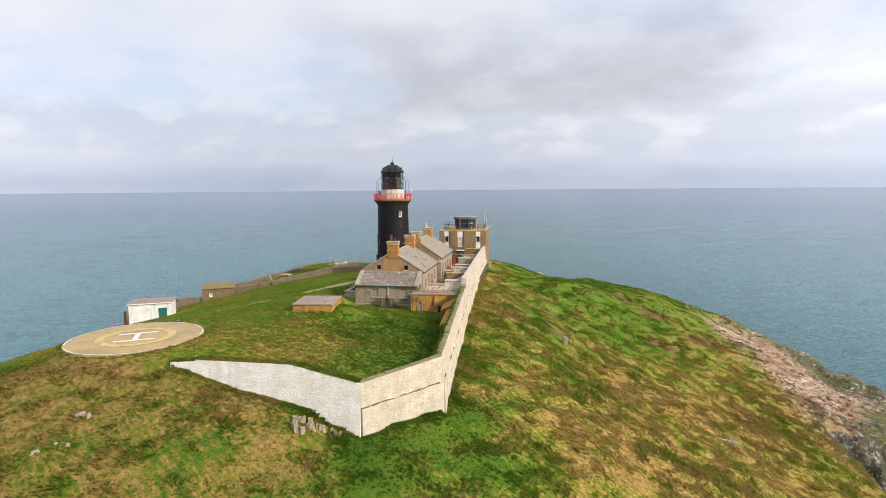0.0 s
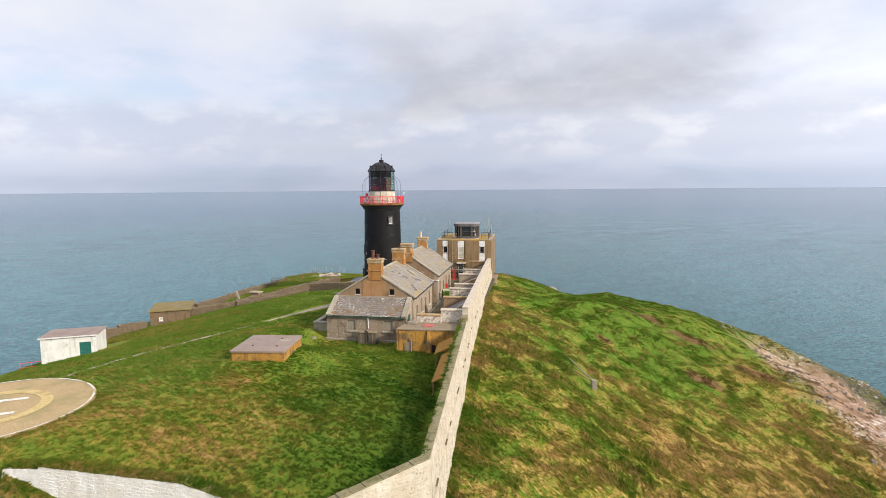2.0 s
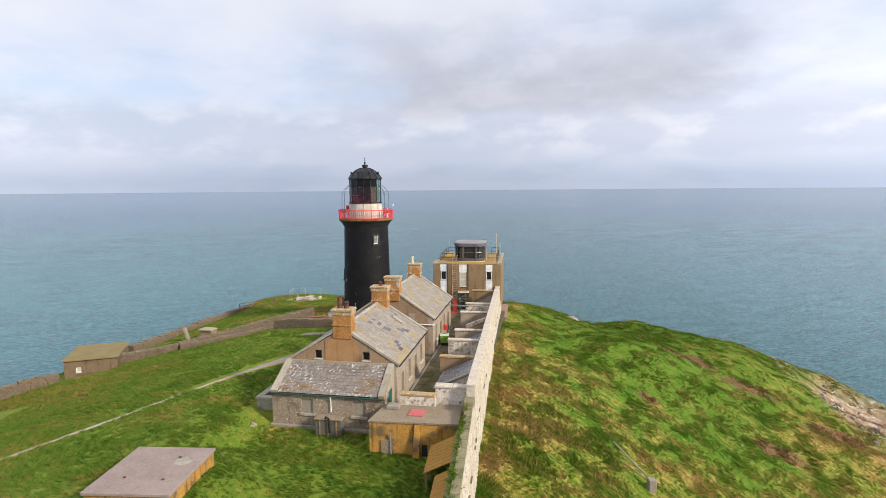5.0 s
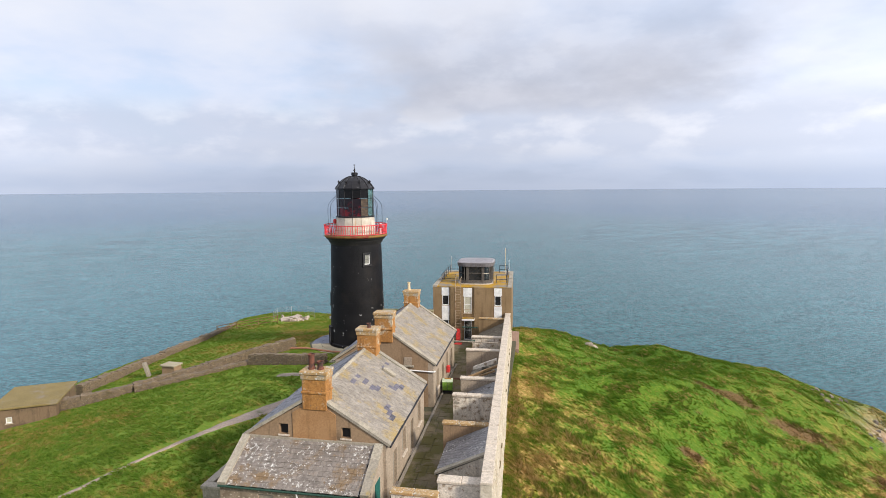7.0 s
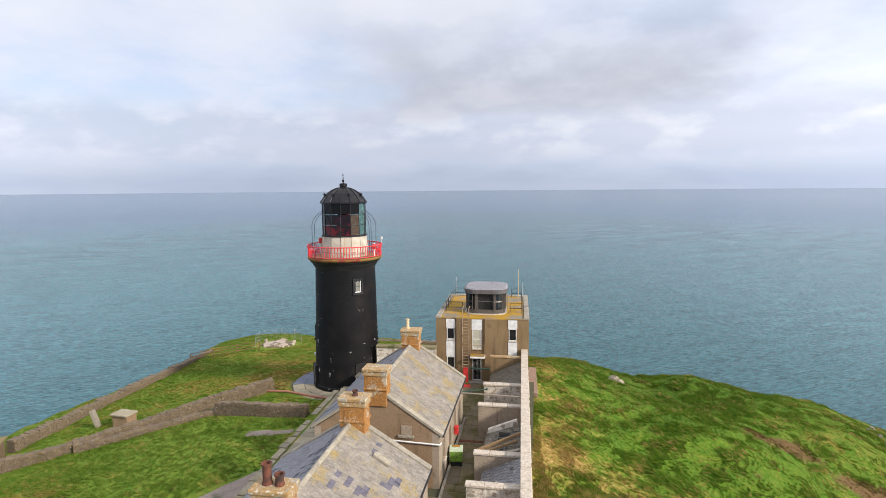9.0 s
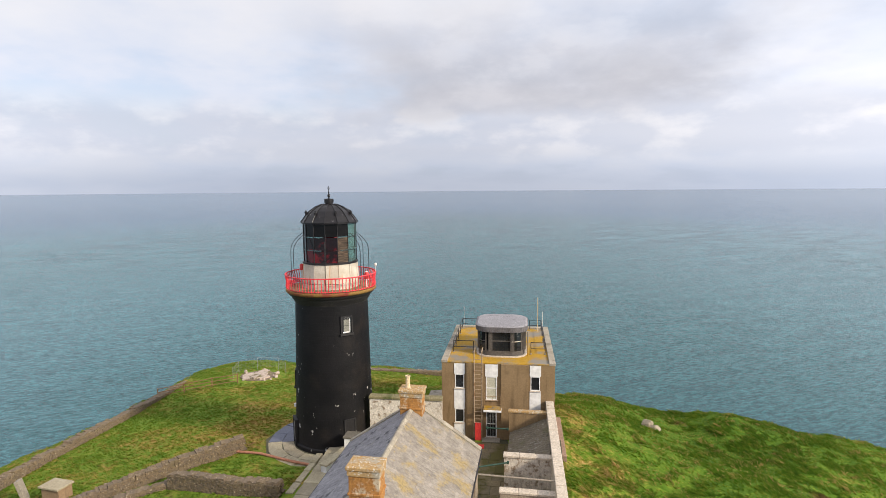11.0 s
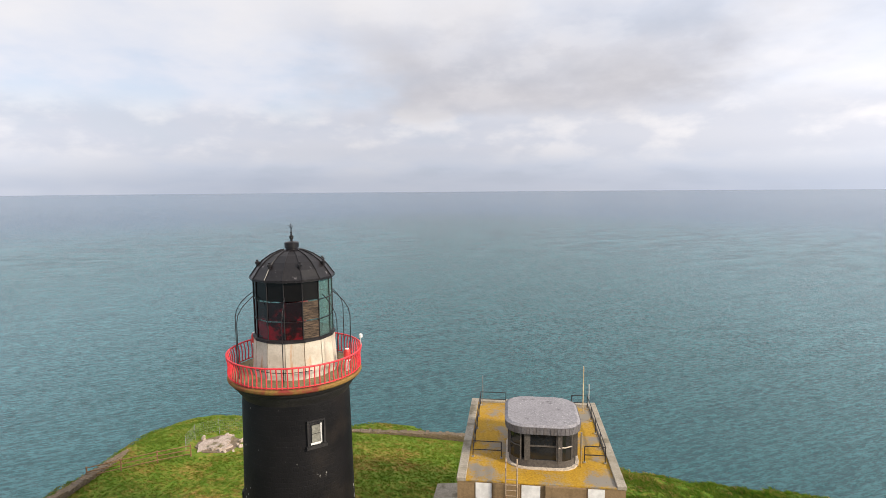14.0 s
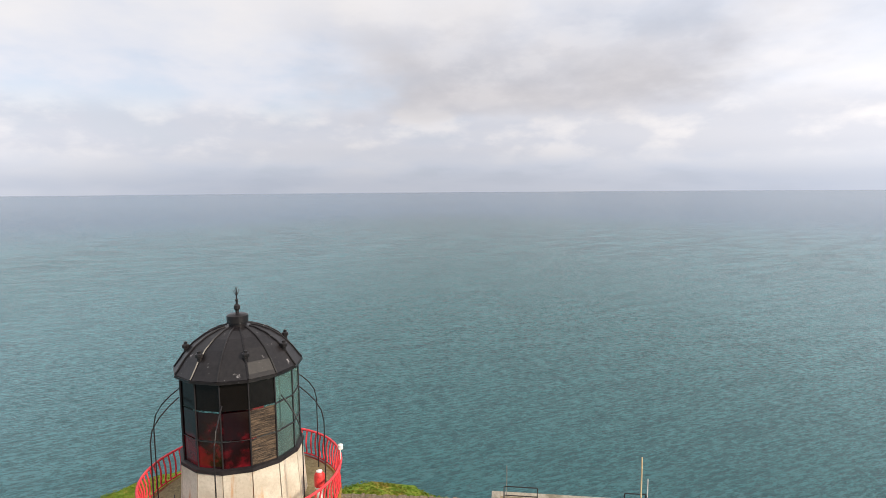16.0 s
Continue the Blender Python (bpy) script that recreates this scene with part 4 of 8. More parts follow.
def land(x, y, rough=True):
    """The ground's height at a place, for numbers or arrays."""
    x, y = np.asarray(x, float), np.asarray(y, float)
    k = within_wall(x, y)
    z = swells(LAND_OUTSIDE, x, y)
    for hx, hy, hz in HUMMOCKS:
        z = z + hz * np.exp(-((x - hx) ** 2 + (y - hy) ** 2) / 40.5)
    z = z * (1 - k) + swells(LAND_INSIDE, x, y) * k
    for hx, hy, hz in MOUNDS:
        z = z + hz * np.exp(-((x - hx) ** 2 + (y - hy) ** 2) / 32.0)
    # level ground under the helipad, the houses' yard and the tower
    u, v = (x + 2.92) * 0.988 - (y - 63.82) * 0.156, (x + 2.92) * 0.156 + (y - 63.82) * 0.988
    for inside, level in (
        (5.6 - np.hypot(x + 25.65, y - 42.1), 44.84),
        (np.minimum(np.minimum(u + 8.8 + np.clip((v - 4) / 2, 0, 2), np.where(k > 0.5, 9.0, -9.0)), np.minimum(v + 1.2, 31.5 - v)), 43.95),
        (4.6 - np.hypot(x + 10.2, y - 95.0), 43.45),
        (1.0 * np.minimum(np.minimum(u + 8.5, np.where(k > 0.5, 9.0, -9.0)), np.minimum(v + 7.0, -2.2 - v)) / 1.8, 43.3),
        ((3.4 - np.hypot(x + 12.9, y - 51.5)) / 2.4, 45.42),
    ):
        q = np.clip(0.6 + inside / 1.6, 0, 1)
        q = q * q * (3 - 2 * q)
        z = z * (1 - q) + level * q
    # the ground falls away at the foot of the front wall
    foot = np.interp(x, (-19.4, -17.4, -13.7, -10.4, -9.0, -7.3, -5.5, -3.3, 0.1), (44.85, 44.45, 43.45, 42.85, 42.55, 41.5, 40.9, 41.3, 41.3))
    away = np.interp(x, FRONT_X, FRONT_Y) - y
    q = np.where((k < 0.5) & (x > -19.4) & (x < 1.5), np.exp(-np.clip(away, 0, 30) / 2.5), 0.0)
    z = z * (1 - q) + foot * q
    d = coast_distance(x, y)
    edge = d + 2.5 * value_noise(x / 9, y / 9, 5) + 1.2 * value_noise(x / 3.1, y / 3.1, 6)
    run = 17 - 10 * np.clip((x - 36) / 6, 0, 1) * np.clip((88 - y) / 10, 0, 1)     # sheer on the seaward side
    s = np.clip((edge + run - 2) / run, 0, 1)
    s = s ** 0.62
    z = -5 + (z + 5) * s
    # a cleft in the cliff beyond the bare slope
    t = np.clip((y - 50.0) / 14.5, 0, 1)
    off = x - (49.6 + 1.2 * np.sin(t * 3.0) - 1.8 * (1 - t))
    z = z - 9.0 * np.exp(-off ** 2 / (2 * np.where(off < 0, 1.0, 1.9) ** 2)) * np.clip((65.5 - y) / 3.0, 0, 1) * np.clip((y - 40) / 6, 0, 1)
    if rough:
        wild = np.clip(1 - k - 0.8 * q, 0.15, 1) * np.clip(edge / 4, 0, 1)
        z = z + wild * (0.17 * value_noise((x + 0.6 * y) / 1.9, (y - 0.6 * x) / 1.0, 1) + 0.22 * value_noise(x / 3.7, y / 3.7, 2) + 0.30 * value_noise(x / 9.0, y / 9.0, 3))
        crag = np.clip(1 - s, 0, 0.6)
        z = z + crag * (3.2 * value_noise(x / 5.0, y / 5.0, 8) + 1.8 * value_noise(x / 2.0, y / 2.0, 9))
    return z


def dryness(x, y):
    """How withered the grass is: patches of lush and of bleached growth."""
    d = np.zeros(np.shape(x))
    for hx, hy, r, a in DRY:
        d = d + a * np.exp(-((x - hx) ** 2 + (y - hy) ** 2) / (2 * r * r))
    return d


def cragginess(x, y):
    """1 on the dark rock of the seaward rim, 0 inland."""
    d = coast_distance(x, y) + 2.2 * value_noise(x / 5, y / 5, 14) + 1.3 * value_noise(x / 1.7, y / 1.7, 15)
    return np.clip((5.4 - d) / 1.6, 0, 1) * np.clip((x - 38) / 4, 0, 1) * np.clip((104 - y) / 6, 0, 1)


def build_ground():
    xs = np.concatenate([np.arange(-86, -22, 0.8), np.arange(-22, 30, 0.4), np.arange(30, 56, 0.5), np.arange(56, 96, 0.8)])
    ys = np.concatenate([np.arange(-40, 24, 0.9), np.arange(24, 100, 0.4), np.arange(100, 158, 0.8)])
    X, Y = np.meshgrid(xs, ys)
    Z = land(X, Y)
    nx, ny = len(xs), len(ys)
    co = np.stack([X, Y, Z], -1).reshape(-1, 3)
    i = np.arange(nx * ny).reshape(ny, nx)
    quads = np.stack([i[:-1, :-1], i[:-1, 1:], i[1:, 1:], i[1:, :-1]], -1).reshape(-1, 4)
    quads = quads[(co[quads, 2].max(1) > -4.5)]
    me = bpy.data.meshes.new("ground")
    me.from_pydata(co.tolist(), [], quads.tolist())
    me.polygons.foreach_set("use_smooth", [True] * len(me.polygons))
    me.materials.append(MAT["ground"])
    me.attributes.new("dry", "FLOAT", "POINT").data.foreach_set("value", dryness(co[:, 0], co[:, 1]))
    me.attributes.new("crag", "FLOAT", "POINT").data.foreach_set("value", cragginess(co[:, 0], co[:, 1]))
    tagged(new("ground", me), "grassy island top with straw-coloured tussocks and rocky cliffs", "ground", kind="structure")


def build_sea():
    rings = [0, 20, 40, 60, 80, 110, 150, 200, 280, 380, 520, 700, 950, 1300, 1700, 2200, 2800, 3400, 4000, 4500, 4850]
    n = 96
    vs = [(0, 40, 0)]
    for r in rings[1:]:
        z = 43.0 * (max(0, r - 600) / 4250) ** 2
        vs += [(r * math.cos(2 * math.pi * i / n), 40 + r * math.sin(2 * math.pi * i / n), z) for i in range(n)]
    fs = [(0, 1 + i, 1 + (i + 1) % n) for i in range(n)]
    for k in range(len(rings) - 2):
        fs += [(1 + k * n + i, 1 + (k + 1) * n + i, 1 + (k + 1) * n + (i + 1) % n, 1 + k * n + (i + 1) % n) for i in range(n)]
    s = Shape().add(vs, fs, True)
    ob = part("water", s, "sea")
    tagged(ob, "calm teal sea with fine wind ripples to the horizon", "sea", kind="structure")


build_ground()
build_sea()


# ---- shared pieces ----
def wall_panels(s, x0, x1, z0, z1, y0, y1, holes, m=None):
    """A wall along x between y0 and y1, with holes (x0, x1, z0, z1) that go through it."""
    xs = sorted({x0, x1, *(h[0] for h in holes), *(h[1] for h in holes)})
    for a, b in zip(xs, xs[1:]):
        c = (a + b) / 2
        cut = sorted((h[2], h[3]) for h in holes if h[0] < c < h[1])
        z = z0
        for lo, hi in cut:
            if lo > z + 1e-4:
                s.box(a, b, y0, y1, z, lo, m)
            z = max(z, hi)
        if z < z1 - 1e-4:
            s.box(a, b, y0, y1, z, z1, m)
    return s


def lay_slates(parent, o, along, up, length, height, w, h, rnd, mat, missing=0.0, limit=300, odd=None, gap=0.012):
    """Overlapping slates in bond on a slope: o its lower corner, along and up unit vectors. The upper courses are single slates, the rest is joined."""
    o, along, up = Vector(o), Vector(along).normalized(), Vector(up).normalized()
    out = along.cross(up).normalized()
    if out.z < 0:
        out = -out
    rows = int(height / h)
    h = height / rows
    kinds = []
    for k in range(7):
        ww, t = w * (0.86 + 0.045 * k), rnd.uniform(0.020, 0.038)
        vs = [(0, 0, 0), (ww - gap, 0, 0), (ww - gap, h * 1.25, 0), (0, h * 1.25, 0), (0, 0, t), (ww - gap, 0, t), (ww - gap, h * 1.25, 0.008), (0, h * 1.25, 0.008)]
        kinds.append((ww, vs))
    faces = [(4, 5, 6, 7), (0, 1, 5, 4), (1, 2, 6, 5), (3, 0, 4, 7)]
    meshes = {}
    frame_ = Matrix((along, up, out)).transposed().to_4x4()
    rest, made = Shape(), 0
    for r in range(rows - 1, -1, -1):
        x = -w * (0.5 if r % 2 else 0.0)
        while x < length - 0.05:
            k = rnd.randrange(7)
            ww, vs = kinds[k]
            a, b = max(0.0, x), min(length, x + ww)
            low = r * h - 0.02 + rnd.uniform(-0.012, 0.012)
            turn = rnd.uniform(-0.012, 0.012)
            x += ww
            if b - a < 0.05 or rnd.random() < missing:
                continue
            kind = "slate_replaced" if odd and odd((a + b) / 2 / length, (r + 0.5) / rows) else mat
            m = Matrix.Translation(o + along * a + up * low) @ frame_ @ Matrix.Rotation(turn, 4, "Z")
            if b - a > ww - 0.01 and r < rows - 1 and (made < limit or kind != mat):
                if (k, kind) not in meshes:
                    meshes[k, kind] = Shape().add(vs, faces).mesh("slate", MAT[kind])
                ob = new("slate", meshes[k, kind])
                ob.matrix_basis = m
                ob.parent = parent
                made += 1
            else:
                f = (b - a) / ww
                top = min(1.0, (height - low) / (h * 1.25))
                rest.add([m @ Vector((p[0] * f, p[1] * top, p[2])) for p in vs], faces)
    tagged(part("slate_courses", rest, mat, parent), kind="stuff")


def stone_wall(name, label, pts, thick, height, seed, size=0.19, top="drystone", ruin=0.0):
    """A dry-stone wall along points (x, y, top height) with its single stones, a core and top stones."""
    rnd = random.Random(seed)
    root = thing(name, label, "stone wall", kind="structure")
    stones, core = Shape(), Shape()
    for (ax, ay, az), (bx, by, bz) in zip(pts, pts[1:]):
        n = max(1, int(math.hypot(bx - ax, by - ay) / 1.5))
        d = Vector((bx - ax, by - ay, 0)).normalized()
        side = Vector((d.y, -d.x, 0))
        for k in range(n):
            p0, p1 = k / n, (k + 1) / n
            P = [Vector((ax + (bx - ax) * p, ay + (by - ay) * p, az + (bz - az) * p)) for p in (p0, p1)]
            drop = ruin * rnd.random()
            g = [min(float(land(p.x, p.y)), float(land(*(p + side * thick)[:2]), ), float(land(*(p - side * thick)[:2]))) - 0.15 for p in P]
            w = thick / 2 - 0.06
            core.hexa([(*(P[0] - side * w)[:2], g[0]), (*(P[0] + side * w)[:2], g[0]), (*(P[1] + side * w)[:2], g[1]), (*(P[1] - side * w)[:2], g[1])],
                      [(*(P[0] - side * w)[:2], P[0].z - 0.08 - drop), (*(P[0] + side * w)[:2], P[0].z - 0.08 - drop), (*(P[1] + side * w)[:2], P[1].z - 0.08 - drop), (*(P[1] - side * w)[:2], P[1].z - 0.08 - drop)])
            span = (P[1] - P[0]).length
            base = min(g)
            z = base
            while z < max(P[0].z, P[1].z):
                h = rnd.uniform(0.07, 0.14)
                x = 0.0
                while x < span:
                    l = rnd.uniform(0.6, 1.5) * size
                    f = (x + l / 2) / span
                    topz = P[0].z + (P[1].z - P[0].z) * f - drop
                    if z + h * 0.6 < topz and f < 1.15:
                        for sgn in (-1, 1):
                            c = P[0] + d * (x + l / 2) + side * sgn * (thick / 2 - 0.07)
                            m = Matrix.Translation((c.x, c.y, z + h / 2)) @ Matrix.Rotation(math.atan2(d.y, d.x) + rnd.uniform(-0.1, 0.1), 4, "Z") @ Matrix.Rotation(rnd.uniform(-0.08, 0.08), 4, "Y")
                            e = rnd.uniform(0.0, 0.05)
                            stones.box(-l / 2 + 0.008, l / 2 - 0.008, -0.11 - e, 0.11 + e, -h / 2 + 0.008, h / 2 - 0.008, m)
                    x += l
                z += h
            x = 0.0
            while x < span:                                   # top stones across the wall
                l = rnd.uniform(0.2, 0.42)
                f = (x + l / 2) / span
                c = P[0] + (P[1] - P[0]) * f
                m = Matrix.Translation((c.x, c.y, c.z - drop)) @ Matrix.Rotation(math.atan2(d.y, d.x) + rnd.uniform(-0.15, 0.15), 4, "Z") @ Matrix.Rotation(rnd.uniform(-0.2, 0.2), 4, "X")
                stones.box(-l / 2, l / 2, -thick / 2 - 0.02, thick / 2 + 0.02, -0.10, 0.03 + rnd.uniform(0, 0.08), m)
                x += l
    part("wall_core", core, "rubble_core", root)
    tagged(part("stones", stones, top, root), kind="stuff")
    return root


def sash(parent, x0, x1, z0, z1, y, depth=0.08, frame="white_panel", pane="window", rails=1, name="window", label=""):
    """A window that fills an opening: frame bars, a pane and a sill, in the wall's frame."""
    fr = Shape()
    b = 0.06
    fr.box(x0, x0 + b, y, y + depth, z0, z1).box(x1 - b, x1, y, y + depth, z0, z1)
    fr.box(x0 + b, x1 - b, y, y + depth, z1 - b, z1).box(x0 + b, x1 - b, y, y + depth, z0, z0 + b)
    for k in range(rails):
        zz = z0 + (z1 - z0) * (k + 1) / (rails + 1)
        fr.box(x0 + b, x1 - b, y + 0.005, y + depth - 0.005, zz - b / 2, zz + b / 2)
    w = part(name, fr, frame, parent, label)
    part("pane", Shape().box(x0 + b, x1 - b, y + depth * 0.5, y + depth * 0.5 + 0.012, z0 + b, z1 - b), pane, w)
    part("sill", Shape().box(x0 - 0.06, x1 + 0.06, y - 0.08, y + 0.02, z0 - 0.07, z0 - 0.005, b=0.01), "coping", w)
    return w


# ---- the boundary wall ----
def build_boundary():
    """The long wall: a whitewashed front, a cream corner length, a low mossy length and the high length along the yard."""
    def length(root, a, b, tops, feet, thick, mat, step=0.0, label="", n=14):
        # one straight length, in two stages: the lower one stands proud by step
        a, b = Vector((*a, 0)), Vector((*b, 0))
        d = (b - a).normalized()
        out = Vector((d.y, -d.x, 0))
        rnd = random.Random(int(a.x * 10))
        upper, lower = Shape(), Shape()
        for k in range(n):
            f0, f1 = k / n, (k + 1) / n
            p0, p1 = a + (b - a) * f0, a + (b - a) * f1
            t0, t1 = (tops[0] + (tops[1] - tops[0]) * f for f in (f0, f1))
            g0, g1 = (feet[0] + (feet[1] - feet[0]) * f for f in (f0, f1))
            m0, m1 = (t0 + g0) / 2 + 0.15, (t1 + g1) / 2 + 0.15
            bat = 0.08
            lo = [p0 + out * bat, p1 + out * bat, p1 - out * thick, p0 - out * thick]
            hi = [p0, p1, p1 - out * thick, p0 - out * thick]
            zz = lambda pts, za, zb: [(p.x, p.y, z) for p, z in zip(pts, (za, zb, zb, za))]
            if step:
                upper.hexa(zz(lo, m0, m1), zz(hi, t0, t1))
                e = step + rnd.uniform(-0.015, 0.015)
                low = [p0 + out * (bat + e + 0.12), p1 + out * (bat + e + 0.12), p1 - out * thick, p0 - out * thick]
                mid = [p0 + out * (bat + e), p1 + out * (bat + e), p1 - out * thick, p0 - out * thick]
                lower.hexa(zz(low, g0 - 0.8, g1 - 0.8), zz(mid, m0 + rnd.uniform(-0.03, 0.03), m1 + rnd.uniform(-0.03, 0.03)))
            else:
                low = [p0 + out * 0.25, p1 + out * 0.25, p1 - out * thick, p0 - out * thick]
                upper.hexa(zz(low, g0 - 0.8, g1 - 0.8), zz(hi, t0, t1))
        part("masonry", upper, mat, root, label)
        # the rubble's faces, laid in rough courses
        face = Shape()
        lo_, hi_ = (0.001, 0.009) if mat == "white_wall" else (0.004, 0.030)
        turn = Matrix.Rotation(math.atan2(d.y, d.x), 4, "Z")
        span, z = (b - a).length, min(feet) - 0.5
        while z < max(tops) - 0.05:
            hh, x = rnd.uniform(0.09, 0.19), rnd.uniform(-0.3, 0.0)
            while x < span:
                l = rnd.uniform(0.13, 0.46)
                f = min(1.0, max(0.0, (x + l / 2) / span))
                t_, g_ = tops[0] + (tops[1] - tops[0]) * f, feet[0] + (feet[1] - feet[0]) * f
                zc = z + hh / 2 + rnd.uniform(-0.045, 0.045)
                m_ = (t_ + g_) / 2 + 0.15
                if g_ - 0.5 < zc < t_ - hh / 2 and x > 0 and x + l < span and rnd.random() < 0.93 and not (step and abs(zc - m_) < hh * 0.55):
                    if not step:
                        base = 0.25 * (t_ - zc) / (t_ - g_ + 0.8)
                    elif zc > m_:
                        base = 0.08 * (t_ - zc) / (t_ - m_)
                    else:
                        base = 0.08 + step + 0.12 * (m_ - zc) / (m_ - g_ + 0.8)
                    c = a + d * (x + l / 2) + out * base
                    w, h2, p = l / 2 - 0.010, hh / 2 - 0.008, rnd.uniform(lo_, hi_)
                    q = lambda k: k * rnd.uniform(0.55, 0.95)
                    pts = [(-w, 0.06, -h2), (w, 0.06, -h2), (w, 0.06, h2), (-w, 0.06, h2), (-q(w), -p, -q(h2)), (q(w), -p, -q(h2)), (q(w), -p, q(h2)), (-q(w), -p, q(h2))]
                    M = Matrix.Translation((c.x, c.y, zc)) @ turn @ Matrix.Rotation(rnd.uniform(-0.08, 0.08), 4, "Y")
                    face.add([M @ Vector(v) for v in pts], [(4, 5, 6, 7), (0, 1, 5, 4), (1, 2, 6, 5), (2, 3, 7, 6), (3, 0, 4, 7)])
                x += l
            z += hh
        tagged(part("stone_facing", face, mat, root), kind="stuff")
        if step:
            part("footing", lower, mat, root)
            joint_strips = Shape()
            for k in range(n * 3):                             # brown strips stand in for the dark crack and growth over the footing
                if rnd.random() < (0.35 if n < 20 else 0.86):
                    continue
                f = (k + rnd.random()) / (n * 3)
                p = a + (b - a) * f + out * (0.08 + step * 0.6)
                zc = (tops[0] + (tops[1] - tops[0]) * f + feet[0] + (feet[1] - feet[0]) * f) / 2 + 0.17 + rnd.uniform(-0.04, 0.04)
                l, w, h = (b - a).length / n / 3 * rnd.uniform(0.9, 2.4), rnd.uniform(0.03, 0.06), rnd.uniform(0.006, 0.022)
                joint_strips.box(-l / 2, l / 2, -w, w, -h, h, Matrix.Translation((p.x, p.y, zc)) @ Matrix.Rotation(math.atan2(d.y, d.x), 4, "Z"))
            tagged(part("ledge_joint", joint_strips, "joint_strips", root, "brown strips for crack and growth in the wall joint"), kind="stuff")
        return a, b, d, out

    def capping(root, a, b, ta, tb, wide, over, piece, mat, name, seed, n_lift=0.1):
        a, b = Vector((*a, 0)), Vector((*b, 0))
        d = (b - a).normalized()
        out = Vector((d.y, -d.x, 0))
        span, x, rnd = (b - a).length, 0.0, random.Random(seed)
        while x < span - 0.05:
            l = min(piece * rnd.uniform(0.8, 1.2), span - x)
            f = (x + l / 2) / span
            c = a + d * (x + l / 2) + out * (over - wide / 2)
            m = Matrix.Translation((c.x, c.y, ta + (tb - ta) * f + rnd.uniform(-0.02, 0.02))) @ Matrix.Rotation(math.atan2(d.y, d.x), 4, "Z") @ Matrix.Rotation(-math.atan2(tb - ta, span), 4, "Y")
            part(name, Shape().box(-l / 2 + 0.008, l / 2 - 0.008, -wide / 2, wide / 2, -0.02, n_lift, b=0.02), mat, root, m=m)
            x += l

    w1 = thing("wall_1", "whitewashed rubble wall holding up the lawn", "wall", kind="structure")
    length(w1, (-19.4, 35.3), (-17.4, 34.83), (44.98, 45.22), (44.8, 44.4), 0.55, "white_wall", n=3)
    capping(w1, (-19.4, 35.3), (-17.4, 34.83), 44.98, 45.22, 0.62, -0.02, 0.45, "turf_top", "turf_edge", 8, 0.03)
    length(w1, (-17.4, 34.83), (-10.3, 33.15), (45.32, 45.5), (44.4, 42.9), 0.55, "white_wall")
    length(w1, (-10.3, 33.15), (-5.4, 32.0), (45.5, 44.58), (42.9, 41.0), 0.55, "white_wall", n=8)
    capping(w1, (-17.4, 34.83), (-10.3, 33.15), 45.32, 45.5, 0.62, -0.02, 0.45, "turf_top", "turf_edge", 1, 0.05)
    capping(w1, (-10.3, 33.15), (-5.6, 32.05), 45.5, 44.6, 0.62, -0.02, 0.45, "turf_top", "turf_edge", 2, 0.05)
    w2 = thing("wall_2", "cream limewashed rubble wall with a mossy top", "wall", kind="structure")
    length(w2, (-5.4, 32.0), (-0.2, 35.9), (44.58, 45.16), (41.0, 41.2), 0.5, "cream_wall", step=0.09)
    capping(w2, (-5.4, 32.0), (-0.2, 35.9), 44.58, 45.16, 0.46, -0.05, 0.7, "moss_top", "wall_stone", 3, 0.06)
    length(w2, (-0.2, 35.9), (2.15, 60.4), (45.16, 45.8), (41.2, 41.4), 0.5, "cream_wall", step=0.09, n=26)
    capping(w2, (-0.2, 35.9), (2.15, 60.4), 45.16, 45.8, 0.46, -0.05, 0.9, "moss_top", "wall_stone", 4, 0.07)
    w3 = thing("wall_3", "high pale boundary wall with flat coping stones", "wall", kind="structure")
    length(w3, (2.15, 60.4), (6.5, 94.2), (46.72, 46.85), (41.4, 43.2), 0.5, "cream_wall", step=0.05, n=30)
    capping(w3, (2.15, 60.35), (6.5, 94.2), 46.72, 46.85, 0.56, 0.04, 0.95, "coping", "coping_stone", 5, 0.12)
    # the rough ends where the wall steps up
    part("wall_end", Shape().box(-0.32, 0.32, -0.9, 0.0, 44.8, 46.1, b=0.04), "moss_top", w3, m=Matrix.Translation((1.85, 60.4, 0)) @ Matrix.Rotation(radians(-7), 4, "Z"))


build_boundary()

# ---- the two dwellings and their yard ----
HOUSE = pose(-2.92, 63.82, 0, 0, 0, -9)      # x across to the yard, y along the ridge


